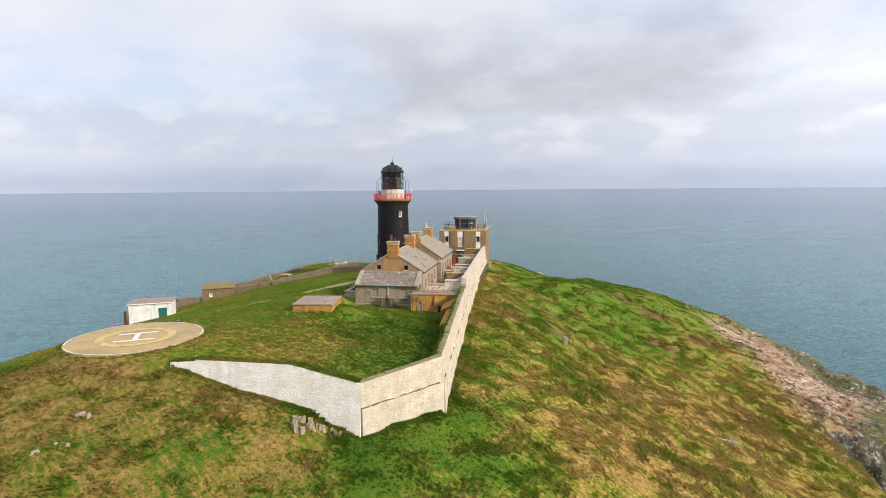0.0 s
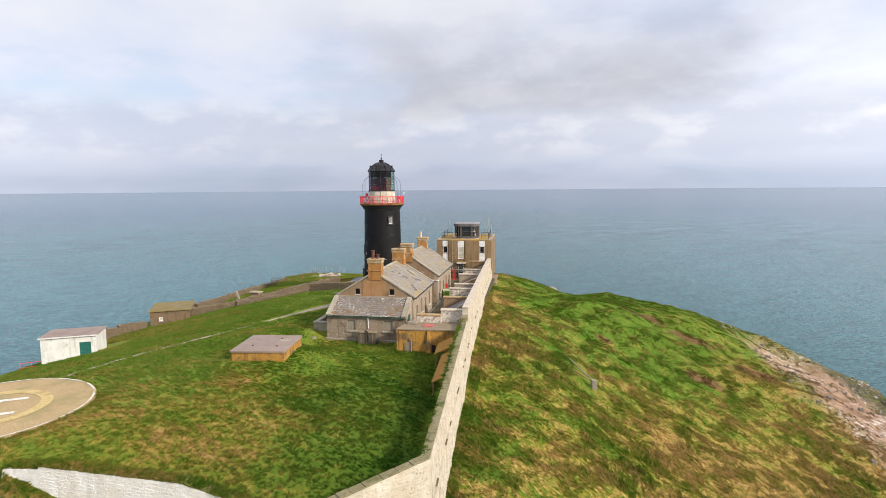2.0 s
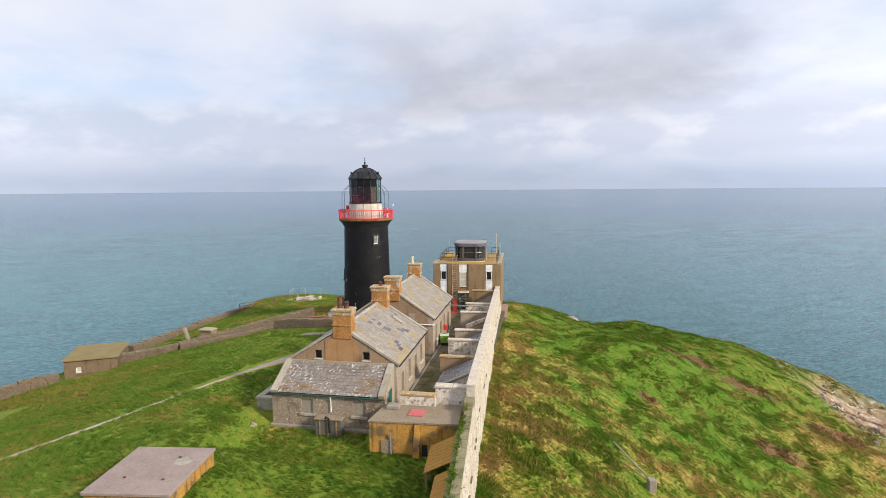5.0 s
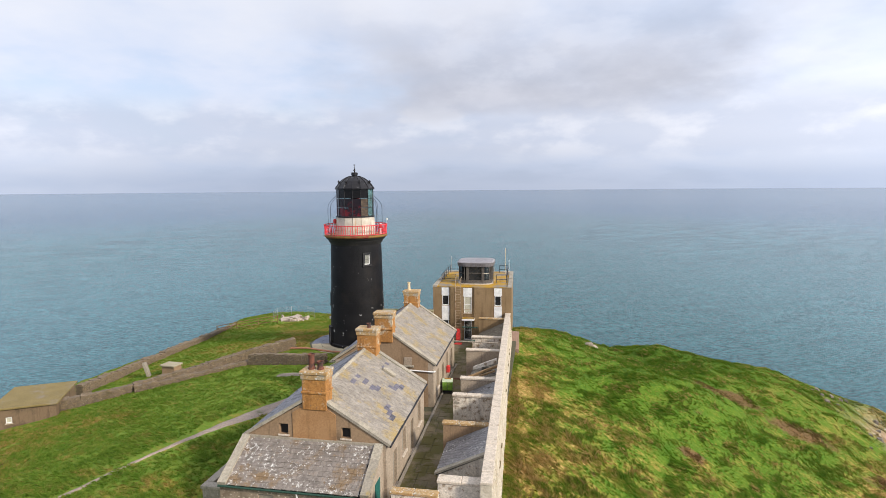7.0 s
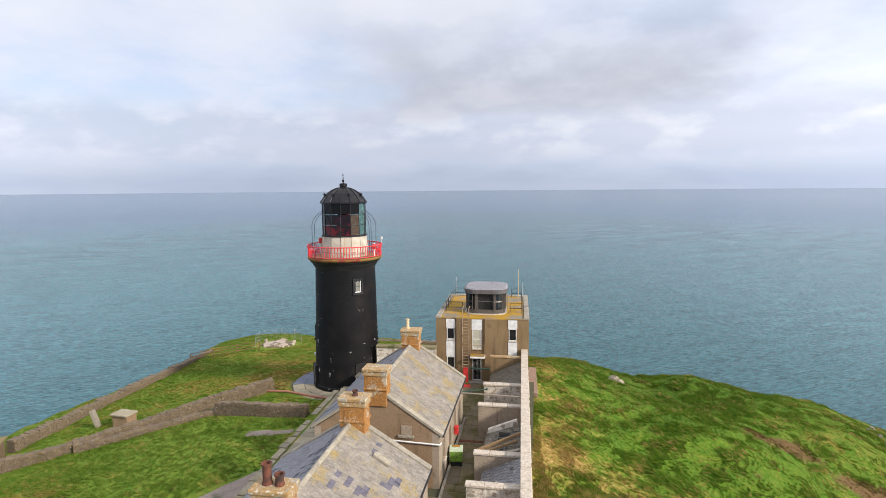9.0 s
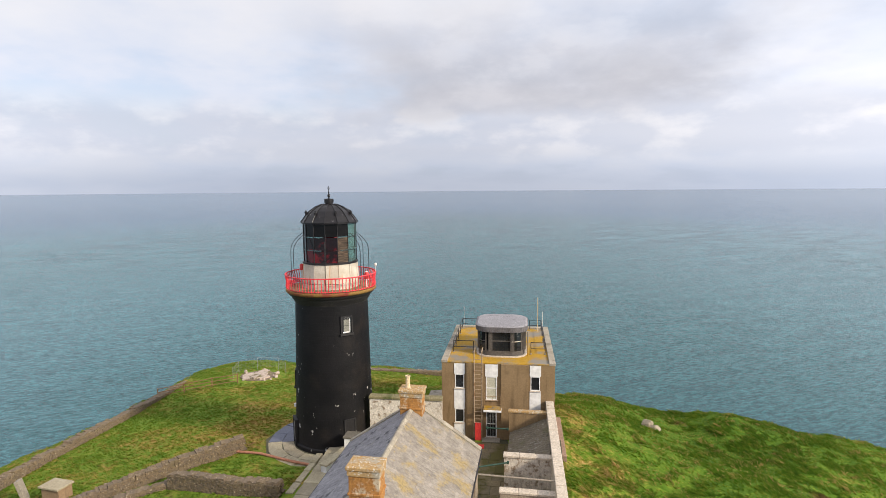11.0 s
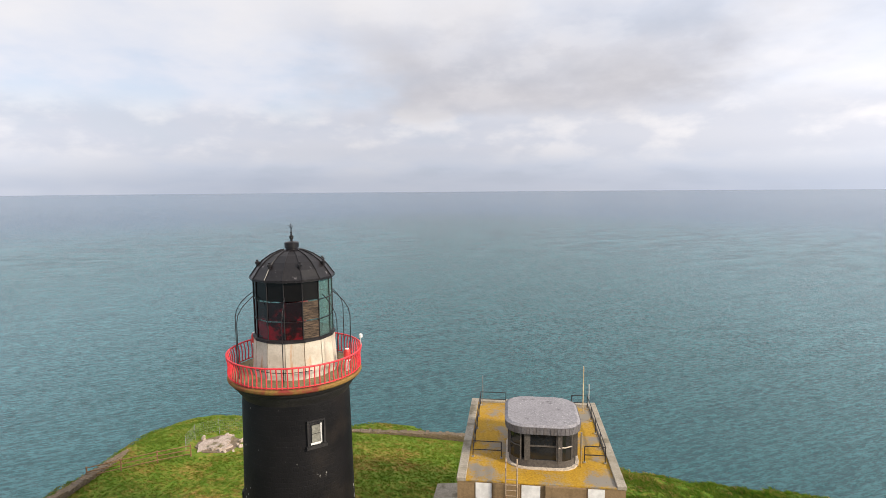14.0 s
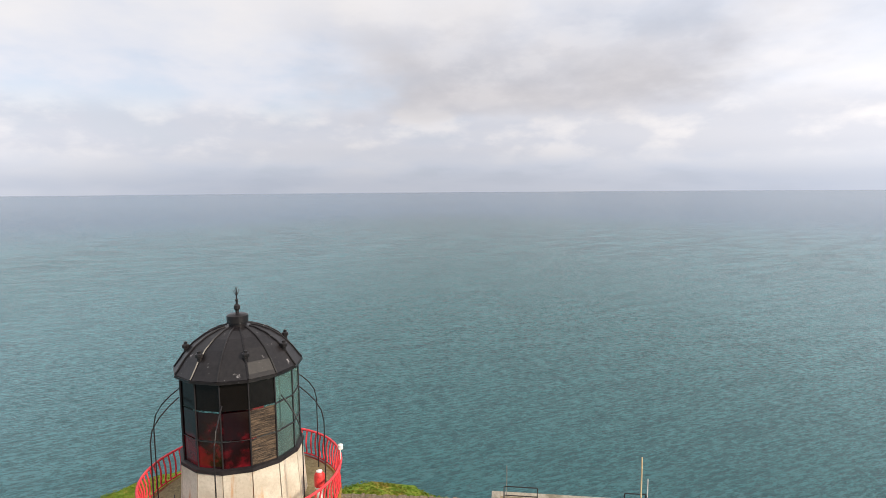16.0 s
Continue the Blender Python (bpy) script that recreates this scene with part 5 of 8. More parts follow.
def chimney(parent, x, y, z0, z1, wide, deep, pots, mat="chimney"):
    s = Shape().box(x - wide / 2 + 0.06, x + wide / 2 - 0.06, y, y + deep, z0, z1 - 0.42, b=0.02)
    c = part("chimney", s, mat, parent, "orange lichen-covered chimney stack")
    band = Shape().box(x - wide / 2 + 0.01, x + wide / 2 - 0.01, y - 0.05, y + deep + 0.05, z0 + (z1 - z0) * 0.42, z0 + (z1 - z0) * 0.42 + 0.12, b=0.02)
    part("band", band, mat, c)
    crown = Shape().box(x - wide / 2 + 0.01, x + wide / 2 - 0.01, y - 0.05, y + deep + 0.05, z1 - 0.44, z1 - 0.18, b=0.02)
    crown.box(x - wide / 2 - 0.04, x + wide / 2 + 0.04, y - 0.10, y + deep + 0.10, z1 - 0.18, z1, b=0.03)
    part("crown", crown, "cap", c)
    for px, py, h, r, mt in pots:
        p = Shape().lathe([(r * 1.1, z1 - 0.02), (r * 1.05, z1 + 0.06), (r * 0.9, z1 + 0.10), (r * 0.85, z1 + h - 0.08), (r * 1.1, z1 + h - 0.06), (r * 1.1, z1 + h), (r * 0.75, z1 + h), (r * 0.7, z1 + 0.2)], 14, (x + px, y + py))
        part("chimney_pot", p, mt, c, "clay chimney pot")
    return c


def mended(x, y):
    """The patches of newer purple slates on the first roof."""
    for cx, cy, rx, ry in ((0.43, 0.81, 0.06, 0.035), (0.50, 0.70, 0.045, 0.03), (0.48, 0.55, 0.045, 0.06), (0.66, 0.34, 0.04, 0.07), (0.73, 0.27, 0.045, 0.06), (0.33, 0.26, 0.06, 0.06), (0.30, 0.15, 0.06, 0.035), (0.88, 0.62, 0.06, 0.03)):
        if abs(x - cx) < rx and abs(y - cy) < ry:
            return noise.noise((x * 31, y * 23, 1.7)) > -0.22
    return False


def dwelling(label, y0, y1, half, ridge, eave, foot, right_holes, left_mat):
    """A gabled house along the ridge: walls, slated slopes, verge stones, gutters; x from -2 * half to 0."""
    root = thing("house", label, "house", HOUSE, group="keepers' houses")
    w, cx = 2 * half, -half
    t = 0.4
    side = Shape()
    turn = Matrix.Rotation(math.pi / 2, 4, "Z")              # x -> y
    wall_panels(side, y0, y1, foot, eave, 0.0, t, right_holes, turn)
    part("side_wall", side, "render", root)
    left = Shape().box(-w, -w + t, y0, y1, foot, eave)
    part("side_wall", left, "render", root)
    for y in (y0, y1 - t):
        g = Shape()
        holes = [(cx - 1.95, cx - 1.45, eave + 0.12, eave + 0.68), (cx + 1.45, cx + 1.95, eave + 0.12, eave + 0.68)] if y == y0 and y0 < 5 else []
        if not holes:
            g.hexa([(-w + t, y, foot), (-t, y, foot), (-t, y + t, foot), (-w + t, y + t, foot)], [(-w + t, y, eave), (-t, y, eave), (-t, y + t, eave), (-w + t, y + t, eave)])
            tri = [(-w, eave), (0, eave), (cx, ridge - 0.12)]
            g.add([(x, yy, z) for yy in (y, y + t) for x, z in tri], [(0, 1, 2), (5, 4, 3), (0, 3, 4, 1), (1, 4, 5, 2), (2, 5, 3, 0)])
        else:
            g.box(-w + t, -t, y, y + t, foot, eave)
            # the gable's triangle, in upright strips with two small openings
            xs = sorted({-w, cx, 0.0, *(h[0] for h in holes), *(h[1] for h in holes)})
            slope = (ridge - 0.12 - eave) / half
            for a, b in zip(xs, xs[1:]):
                ta, tb = (ridge - 0.12 - slope * abs(q - cx) for q in (a, b))
                hole = [h for h in holes if h[0] < (a + b) / 2 < h[1]]
                spans = [(eave, hole[0][2]), (hole[0][3], None)] if hole else [(eave, None)]
                for lo, hi in spans:
                    za, zb = (max(ta, lo), max(tb, lo)) if hi is None else (hi, hi)
                    g.hexa([(a, y, lo), (b, y, lo), (b, y + t, lo), (a, y + t, lo)], [(a, y, za), (b, y, zb), (b, y + t, zb), (a, y + t, za)])
        part("gable_wall", g, "gable", root)
        if holes:
            for h in holes:
                # a black panel stands in for the unlit attic
                part("attic_black_panel", Shape().box(h[0], h[1], y + 0.22, y + 0.3, h[2], h[3]), "dark", root, "square attic opening filled with a black panel")
                part("attic_sill", Shape().box(h[0] - 0.06, h[1] + 0.06, y - 0.05, y + 0.1, h[2] - 0.09, h[2] - 0.004, b=0.01), "coping", root)
    run = math.hypot(half, ridge - eave)
    for sgn, mat in ((1, "slate_pale"), (-1, left_mat)):
        up = Vector((-sgn * half, 0, ridge - eave)) / run
        e = Vector((0 if sgn > 0 else -w, y0, eave)) - up * 0.22
        deck = Shape()
        o = up.cross(Vector((0, 1, 0)))
        o = o if o.z > 0 else -o
        p = [e, e + Vector((0, y1 - y0, 0)), e + Vector((0, y1 - y0, 0)) + up * (run + 0.22), e + up * (run + 0.22)]
        deck.hexa([q - o * 0.10 for q in p], p)
        roof = part("roof", deck, "dark", root, "slated roof slope")
        lay_slates(roof, e + o * 0.004 + Vector((0, 0.28, 0)), (0, 1, 0), up, y1 - y0 - 0.56, run + 0.2, 0.34, 0.27, random.Random(int(y0) + sgn), mat, odd=mended if sgn > 0 and y0 < 5 else None)
        # stone verges at both gables
        for ya, yb in ((y0 - 0.06, y0 + 0.32), (y1 - 0.32, y1 + 0.06)):
            k, n = 0, 7
            for k in range(n):
                f0, f1 = (run + 0.18) * k / n, (run + 0.18) * (k + 1) / n - 0.012
                q = [e + up * f0, e + up * f1]
                v = Shape().hexa([(q[0].x, ya, q[0].z - 0.05), (q[0].x, yb, q[0].z - 0.05), (q[1].x, yb, q[1].z - 0.05), (q[1].x, ya, q[1].z - 0.05)],
                                 [(*(Vector((q[0].x, ya, q[0].z)) + o * 0.10),), (*(Vector((q[0].x, yb, q[0].z)) + o * 0.10),), (*(Vector((q[1].x, yb, q[1].z)) + o * 0.10),), (*(Vector((q[1].x, ya, q[1].z)) + o * 0.10),)])
                part("verge_stone", v, "verge", roof)
    y, k = y0 + 0.3, 0
    while y < y1 - 0.35:                                      # ridge tiles
        l = min(0.45, y1 - 0.3 - y)
        part("ridge_tile", Shape().hexa([(cx - 0.16, y, ridge - 0.08), (cx + 0.16, y, ridge - 0.08), (cx + 0.16, y + l - 0.01, ridge - 0.08), (cx - 0.16, y + l - 0.01, ridge - 0.08)],
                                        [(cx - 0.04, y, ridge + 0.05), (cx + 0.04, y, ridge + 0.05), (cx + 0.04, y + l - 0.01, ridge + 0.05), (cx - 0.04, y + l - 0.01, ridge + 0.05)]), "verge", root)
        y += l
    for a in (0.225, -w - 0.225):
        part("gutter", Shape().tube([(a, y0, eave - 0.16), (a, y1, eave - 0.19)], 0.06, 8), "black_metal", root, "dark gutter")
    for a, b, c, d in right_holes:                            # blocked windows with sills
        if c > foot + 0.3:
            part("blocked_window", Shape().box(-0.28, -0.16, a, b, c, d), "concrete", root, "blocked-up window with a stone sill")
            part("sill", Shape().box(-0.10, 0.10, a - 0.08, b + 0.08, c - 0.12, c - 0.003, b=0.015), "coping", root)
        else:
            part("door", Shape().box(-0.30, -0.22, a, b, c, d), "dark_box", root, "dark boarded door")
    part("plinth", Shape().box(0.003, 0.09, y0 + 0.02, y1 - 0.02, foot, foot + 0.32, b=0.02), "concrete", root)
    return root


YARD = 43.98
h1 = dwelling("derelict rendered house with pale slate roof and ochre gable", -0.2, 9.0, 3.8, 49.45, 47.12, YARD - 0.4,
              [(1.0, 1.85, YARD, YARD + 2.0), (3.0, 3.9, YARD + 0.9, YARD + 2.3), (5.0, 5.85, YARD, YARD + 2.0), (7.0, 7.9, YARD + 0.9, YARD + 2.3)], "slate_blue")
panel = [(-4.98, 46.95), (-2.62, 46.95), (-2.62, 48.45), (-3.05, 48.72), (-4.55, 48.72), (-4.98, 48.45)]
part("gable_panel", Shape().hexa([(x, -0.235, z) for x, z in panel], [(x, -0.195, z) for x, z in panel]), "ochre", h1, "smooth ochre chimney-breast panel")
slope = math.atan2(49.45 - 47.12, 3.8)
part("roof_vent", Shape().box(-0.46, 0.46, -0.17, 0.17, 0.0, 0.16, b=0.03), "verge", h1, "low stone-covered vent on the slates", Matrix.Translation((-1.83, 7.0, 48.27)) @ Matrix.Rotation(slope, 4, "Y"))
chimney(h1, -3.72, -0.30, 48.68, 50.72, 1.42, 0.85, [(-0.25, 0.42, 0.78, 0.18, "pot"), (0.22, 0.42, 0.42, 0.17, "pot")])
chimney(h1, -3.62, 8.12, 48.6, 50.78, 1.42, 0.85, [(0.05, 0.42, 0.28, 0.14, "pot")])
h2 = dwelling("derelict rendered house with pale slate roof and two chimneys", 12.4, 22.3, 3.75, 49.75, 47.25, YARD - 0.4,
              [(13.6, 14.5, YARD + 0.9, YARD + 2.3), (15.9, 16.8, YARD, YARD + 2.0), (18.0, 18.9, YARD + 0.9, YARD + 2.3), (20.2, 21.1, YARD, YARD + 2.0)], "slate_blue")
chimney(h2, -3.68, 12.28, 48.7, 50.92, 1.45, 0.85, [])
chimney(h2, -3.72, 21.2, 48.9, 50.88, 1.40, 0.85, [(-0.25, 0.4, 0.72, 0.14, "pot_buff")])
part("blocked_window", Shape().box(-2.2, -1.6, 12.37, 12.42, 47.05, 47.62), "render", h2, "blocked-up gable window")
part("sill", Shape().box(-2.4, -1.45, 12.28, 12.42, 46.9, 47.04, b=0.015), "verge", h2)
part("gable_pipe", Shape().tube([(-3.3, 12.33, 46.72), (0.06, 12.33, 46.62), (0.08, 12.6, 46.6)], 0.05, 8), "white_panel", h2, "white waste pipe")


def annexe():
    """The lean-to in front of the first house."""
    root = thing("house_annexe", "rendered lean-to annexe with a pale lichened slate roof", "annexe", HOUSE)
    x0, x1, y0, y1, foot = -7.75, -0.15, -2.62, -0.2, 43.1
    lo, hi = 45.72, 47.05
    wins = [(-5.75, -4.95, 44.35, 45.3), (-2.25, -1.4, 44.35, 45.3)]
    part("front_wall", wall_panels(Shape(), x0, x1, foot, lo - 0.02, y0, y0 + 0.35, wins), "flecked", root)
    for a in (x0, x1 - 0.35):
        s = Shape()
        s.hexa([(a, y0 + 0.35, foot), (a + 0.35, y0 + 0.35, foot), (a + 0.35, y1, foot), (a, y1, foot)], [(a, y0 + 0.35, lo + 0.1), (a + 0.35, y0 + 0.35, lo + 0.1), (a + 0.35, y1, hi - 0.06), (a, y1, hi - 0.06)])
        part("end_wall", s, "render", root)
    for a, b, c, d in wins:
        part("blocked_window", Shape().box(a, b, y0 + 0.10, y0 + 0.2, c, d), "concrete", root, "blocked-up window with a pale sill")
        part("sill", Shape().box(a - 0.14, b + 0.14, y0 - 0.08, y0 + 0.1, c - 0.18, c - 0.003, b=0.015), "kerb", root)
    up = Vector((0, y1 - y0 + 0.1, hi - lo))
    run = up.length
    up.normalize()
    e = Vector((x0, y0 - 0.12, lo - 0.02))
    o = Vector((0, -up.z, up.y))
    p = [e, e + Vector((x1 - x0, 0, 0)), e + Vector((x1 - x0, 0, 0)) + up * run, e + up * run]
    roof = part("roof", Shape().hexa([q - o * 0.08 for q in p], p), "dark", root)
    rnd = random.Random(77)
    rows, wdt = 10, 0.27
    h = run / rows
    kinds = []
    for k in range(6):
        ww = wdt * rnd.uniform(0.85, 1.15)
        t = 0.016 * rnd.uniform(1.2, 2.6)
        vs = [(0, 0, 0), (ww - 0.012, 0, 0), (ww - 0.012, h * 1.25, 0), (0, h * 1.25, 0), (0, 0, t), (ww - 0.012, 0, t), (ww - 0.012, h * 1.25, 0.008), (0, h * 1.25, 0.008)]
        kinds.append((ww, Shape().add(vs, [(4, 5, 6, 7), (0, 1, 5, 4), (1, 2, 6, 5), (3, 0, 4, 7)]).mesh("slate", MAT["slate_single"])))
    tilt = math.atan2(up.z, up.y)
    for r in range(rows):
        x = x0 + 0.36 - (0.13 if r % 2 else 0.0)
        while x < x1 - 0.5:
            ww, me = rnd.choice(kinds)
            ob = new("slate", me)
            q = e + up * (r * h - 0.02 + rnd.uniform(-0.012, 0.012)) + o * 0.006
            ob.matrix_basis = Matrix.Translation((x, q.y, q.z)) @ Matrix.Rotation(tilt, 4, "X") @ Matrix.Rotation(rnd.uniform(-0.012, 0.012), 4, "Z")
            ob.parent = roof
            x += ww
    for a in (x0 - 0.03, x1 - 0.40):
        for k in range(3):
            f0, f1 = run * k / 3, run * (k + 1) / 3 - 0.012
            q0, q1 = e + up * f0, e + up * f1
            v = Shape().hexa([(a, q0.y, q0.z - 0.06), (a + 0.43, q0.y, q0.z - 0.06), (a + 0.43, q1.y, q1.z - 0.06), (a, q1.y, q1.z - 0.06)],
                             [(a, q0.y - 0.05, q0.z + 0.12), (a + 0.43, q0.y - 0.05, q0.z + 0.12), (a + 0.43, q1.y - 0.05, q1.z + 0.12), (a, q1.y - 0.05, q1.z + 0.12)])
            part("verge_stone", v, "verge", roof)
    part("flashing", Shape().box(x0 + 0.4, x1 - 0.4, y1 - 0.12, y1 - 0.006, hi - 0.08, hi + 0.05), "verge", root)
    part("gutter", Shape().tube([(x0, y0 - 0.16, lo - 0.09), (x1, y0 - 0.16, lo - 0.12)], 0.055, 8), "green_pipe", root, "dark green gutter")
    part("downpipe", Shape().tube([(-3.7, y0 - 0.16, lo - 0.1), (-3.7, y0 - 0.12, lo - 0.35), (-3.7, y0 - 0.06, lo - 0.45), (-3.7, y0 - 0.06, lo - 1.15)], 0.045, 8), "white_panel", root, "white downpipe")
    part("base_course", Shape().box(x0 - 0.1, x1 + 0.1, y0 - 0.22, y0 - 0.004, 42.9, 43.55, b=0.03), "concrete", root)
    # door of the end wall to the yard
    part("side_door", Shape().box(x1 + 0.002, x1 + 0.03, -1.7, -0.95, YARD - 0.1, YARD + 1.75), "teal_door", root, "dark green side door")


annexe()

# a water butt box in front of the annexe
def butt_box():
    root = thing("water_box", "dark weathered box with a broken pipe beside the annexe", "box", HOUSE @ pose(-3.6, -3.15, 43.3))
    part("box_body", Shape().box(-0.85, 0.85, -0.35, 0.28, 0, 1.05, b=0.02), "dark_box", root)
    part("box_lid", Shape().box(-0.92, 0.92, -0.42, 0.3, 1.05, 1.13, b=0.015), "tank_top", root)
    part("bracket", Shape().tube([(-0.2, -0.3, 1.1), (-0.1, -0.45, 1.3), (0.1, -0.45, 1.2), (0.15, -0.45, 0.3)], 0.06, 7), "black_metal", root)
    for x in (-0.55, 0.0, 0.55):
        part("batten", Shape().box(x - 0.04, x + 0.04, -0.39, -0.352, 0.03, 1.0), "timber", root)


butt_box()


def side_pen():
    """The low walled pen at the annexe's far side."""
    root = thing("walled_pen", "low concrete pen with pale flat coping", "pen", HOUSE @ pose(-7.8, -0.4, 0))
    s = Shape()
    s.box(-1.75, -0.02, -1.0, -0.68, 42.9, 44.55).box(-1.75, -1.43, -0.68, 3.2, 42.9, 44.55).box(-1.43, -0.02, 2.9, 3.2, 42.9, 44.55)
    part("pen_wall", s, "kerb", root)
    c = Shape()
    c.box(-1.82, 0.0, -1.07, -0.6, 44.55, 44.72, b=0.02).box(-1.82, -1.36, -0.6, 3.27, 44.55, 44.72, b=0.02).box(-1.36, 0.0, 2.85, 3.27, 44.55, 44.72, b=0.02)
    part("pen_coping", c, "kerb", root)
    part("pen_floor", Shape().box(-1.43, -0.02, -0.68, 2.9, 42.9, 44.05), "tank_top", root)


side_pen()


def link_block():
    root = thing("link_building", "low rendered link between two houses with parapet", "outbuilding", HOUSE)
    part("link_wall", Shape().box(-7.4, -4.2, 9.01, 12.38, 43.4, 46.0), "render", root)
    part("parapet", Shape().box(-7.5, -7.1, 9.02, 12.37, 46.0, 46.45, b=0.02), "verge", root)
    up = Vector((3.0, 0, 0.7)).normalized()
    lay_slates(root, (-7.1, 9.02, 46.05), (0, 1, 0), up, 3.3, 3.0, 0.3, 0.25, random.Random(4), "slate_blue")
    part("far_annexe_wall", Shape().box(-6.6, -1.2, 22.31, 23.6, 43.4, 45.4), "white_paint", root)


link_block()


# ---- the yard ----
def wall_x(y):
    """The boundary wall's inner face in the houses' frame."""
    return lerp(y, (-2.4, 30.4), (5.25, 4.1))


def build_yard():
    root = thing("floor", "mossy flagstone yard between the houses and the wall", "yard", HOUSE, kind="structure")
    part("bedding", Shape().box(0.0, 5.2, -1.4, 31.0, 43.5, YARD - 0.035), "flag_bed", root)
    part("bedding", Shape().box(-4.6, -0.003, 22.4, 30.4, 43.5, YARD - 0.035), "flag_bed", root)
    part("bedding", Shape().box(-4.19, -0.003, 9.02, 12.36, 43.5, YARD - 0.035), "flag_bed", root)
    rnd = random.Random(12)
    y = -1.3
    while y < 30.6:
        l = rnd.uniform(0.65, 1.05)
        x = -4.1 if 9.05 < y < 11.3 else 0.12 if y < 22.4 else -4.5
        while x < 2.9:
            w = rnd.uniform(0.55, 1.15)
            w = min(w, 3.0 - x)
            if w > 0.15:
                m = pose(x + w / 2, y + l / 2, YARD - 0.04 + rnd.uniform(-0.006, 0.008), rnd.uniform(-0.5, 0.5), rnd.uniform(-0.5, 0.5), rnd.uniform(-1, 1))
                if y > 29.5 and x < 0:
                    break
                part("flagstone", Shape().box(-w / 2 + 0.012, w / 2 - 0.012, -l / 2 + 0.012, l / 2 - 0.012, -0.02, 0.04, b=0.012), "flag", root, m=m)
            x += w
        y += l
    y = -0.2
    while y < 22.0:                                            # kerb along the houses
        part("kerb_stone", Shape().box(0.10, 0.26, y, y + 0.88, YARD - 0.03, YARD + 0.10, b=0.015), "concrete", root)
        y += 0.9


build_yard()


def divider(y, x0, top, mat, cap, label, thick=0.34, low=None, end=None):
    root = thing("yard_wall", label, "yard wall", HOUSE, group="yard walls")
    x1 = end or wall_x(y) - 0.01
    part("masonry", Shape().box(x0, x1, y, y + thick, low or YARD - 0.1, top - 0.14), mat, root)
    n = max(2, int((x1 - x0) / 0.8))
    for k in range(n):
        a, b = x0 - 0.06 + (x1 - x0 + 0.06) * k / n, x0 - 0.06 + (x1 - x0 + 0.06) * (k + 1) / n - 0.008
        part("coping_stone", Shape().box(a, b, y - 0.06, y + thick + 0.06, top - 0.14, top + 0.02, b=0.03), cap, root)
    return root


def yard_shed(y0, y1, x0, zlo, zhi, label, mat="slate_shed", verge=True, ruin=0.0, seed=1):
    """A lean-to against the boundary wall, its roof falling to the yard."""
    root = thing("yard_shed", label, "shed", HOUSE, group="yard sheds")
    x1 = wall_x((y0 + y1) / 2) - 0.02
    s = Shape().box(x0 + 0.1, x0 + 0.36, y0 + 0.1, y1 - 0.1, YARD - 0.05, zlo - 0.07)
    part("front_wall", s, "peeling", root)
    for y in (y0, y1 - 0.25):
        g = Shape().hexa([(x0 + 0.1, y, YARD - 0.05), (x1, y, YARD - 0.05), (x1, y + 0.25, YARD - 0.05), (x0 + 0.1, y + 0.25, YARD - 0.05)],
                         [(x0 + 0.1, y, zlo - 0.05), (x1, y, zhi - 0.05), (x1, y + 0.25, zhi - 0.05), (x0 + 0.1, y + 0.25, zlo - 0.05)])
        part("end_wall", g, "peeling", root, "blackened whitewashed end wall")
    up = Vector((x1 - x0, 0, zhi - zlo))
    run = up.length
    up.normalize()
    o = Vector((-up.z, 0, up.x))
    e = Vector((x0, y0, zlo))
    p = [e, e + up * run, e + up * run + Vector((0, y1 - y0, 0)), e + Vector((0, y1 - y0, 0))]
    roof = part("roof", Shape().hexa([q - o * 0.06 for q in p], p), "pillar", root)
    lay_slates(roof, e + o * 0.004, (0, 1, 0), up, y1 - y0, run, 0.30, 0.26, random.Random(seed), mat, missing=ruin, gap=0.04)
    if verge:
        v = Shape()
        q0, q1 = e + Vector((-0.05, -0.08, 0)), e + up * run + Vector((0, -0.08, 0))
        v.hexa([q0, q1, q1 + Vector((0, 0.3, 0)), q0 + Vector((0, 0.3, 0))], [q + Vector((0, 0, 0.12)) for q in (q0, q1, q1 + Vector((0, 0.3, 0)), q0 + Vector((0, 0.3, 0)))])
        part("verge_stone", v, "verge", roof)
    return root


divider(-2.0, 3.0, 46.42, "peeling", "coping", "whitewashed end wall of the yard with flat coping", 0.5)
divider(-2.62, 0.9, 46.05, "peeling", "cap", "low whitewashed yard wall with lichened brick coping", 0.35, 43.2, 3.1)
yard_shed(1.0, 4.7, 2.3, 45.05, 46.35, "lean-to with shiny grey slates against the wall", seed=3)
divider(4.75, 2.05, 46.25, "gable", "cap", "rendered divider wall with orange lichened coping", 0.32)
hatch_ = divider(8.8, 2.0, 46.4, "peeling", "coping", "peeling whitewashed divider wall in the yard", 0.36)
# no hole is cut: a black plate stands in for its shade
part("hatch", Shape().box(2.95, 3.75, 8.79, 8.797, 43.9, 44.62), "dark", hatch_, "black plate standing in for an opening in the wall")
part("lintel", Shape().box(2.85, 3.85, 8.775, 8.797, 44.62, 44.72), "rust_iron", hatch_, "rusty lintel over the opening")
part("bare_patch", Shape().prism([(2.08, 0.0), (2.40, 0.02), (2.42, 0.14), (2.20, 0.19), (2.06, 0.16)], 0.0, 0.008), "concrete", hatch_, "bare stone where the limewash has fallen", Matrix.Translation((0, 8.797, 45.75)) @ Matrix.Rotation(radians(90), 4, "X"))
yard_shed(9.2, 12.3, 2.5, 45.25, 46.3, "small slated lean-to behind a divider wall", verge=False, ruin=0.04, seed=4)
divider(12.4, 2.0, 46.3, "render", "coping", "stained divider wall with stone coping", 0.34)
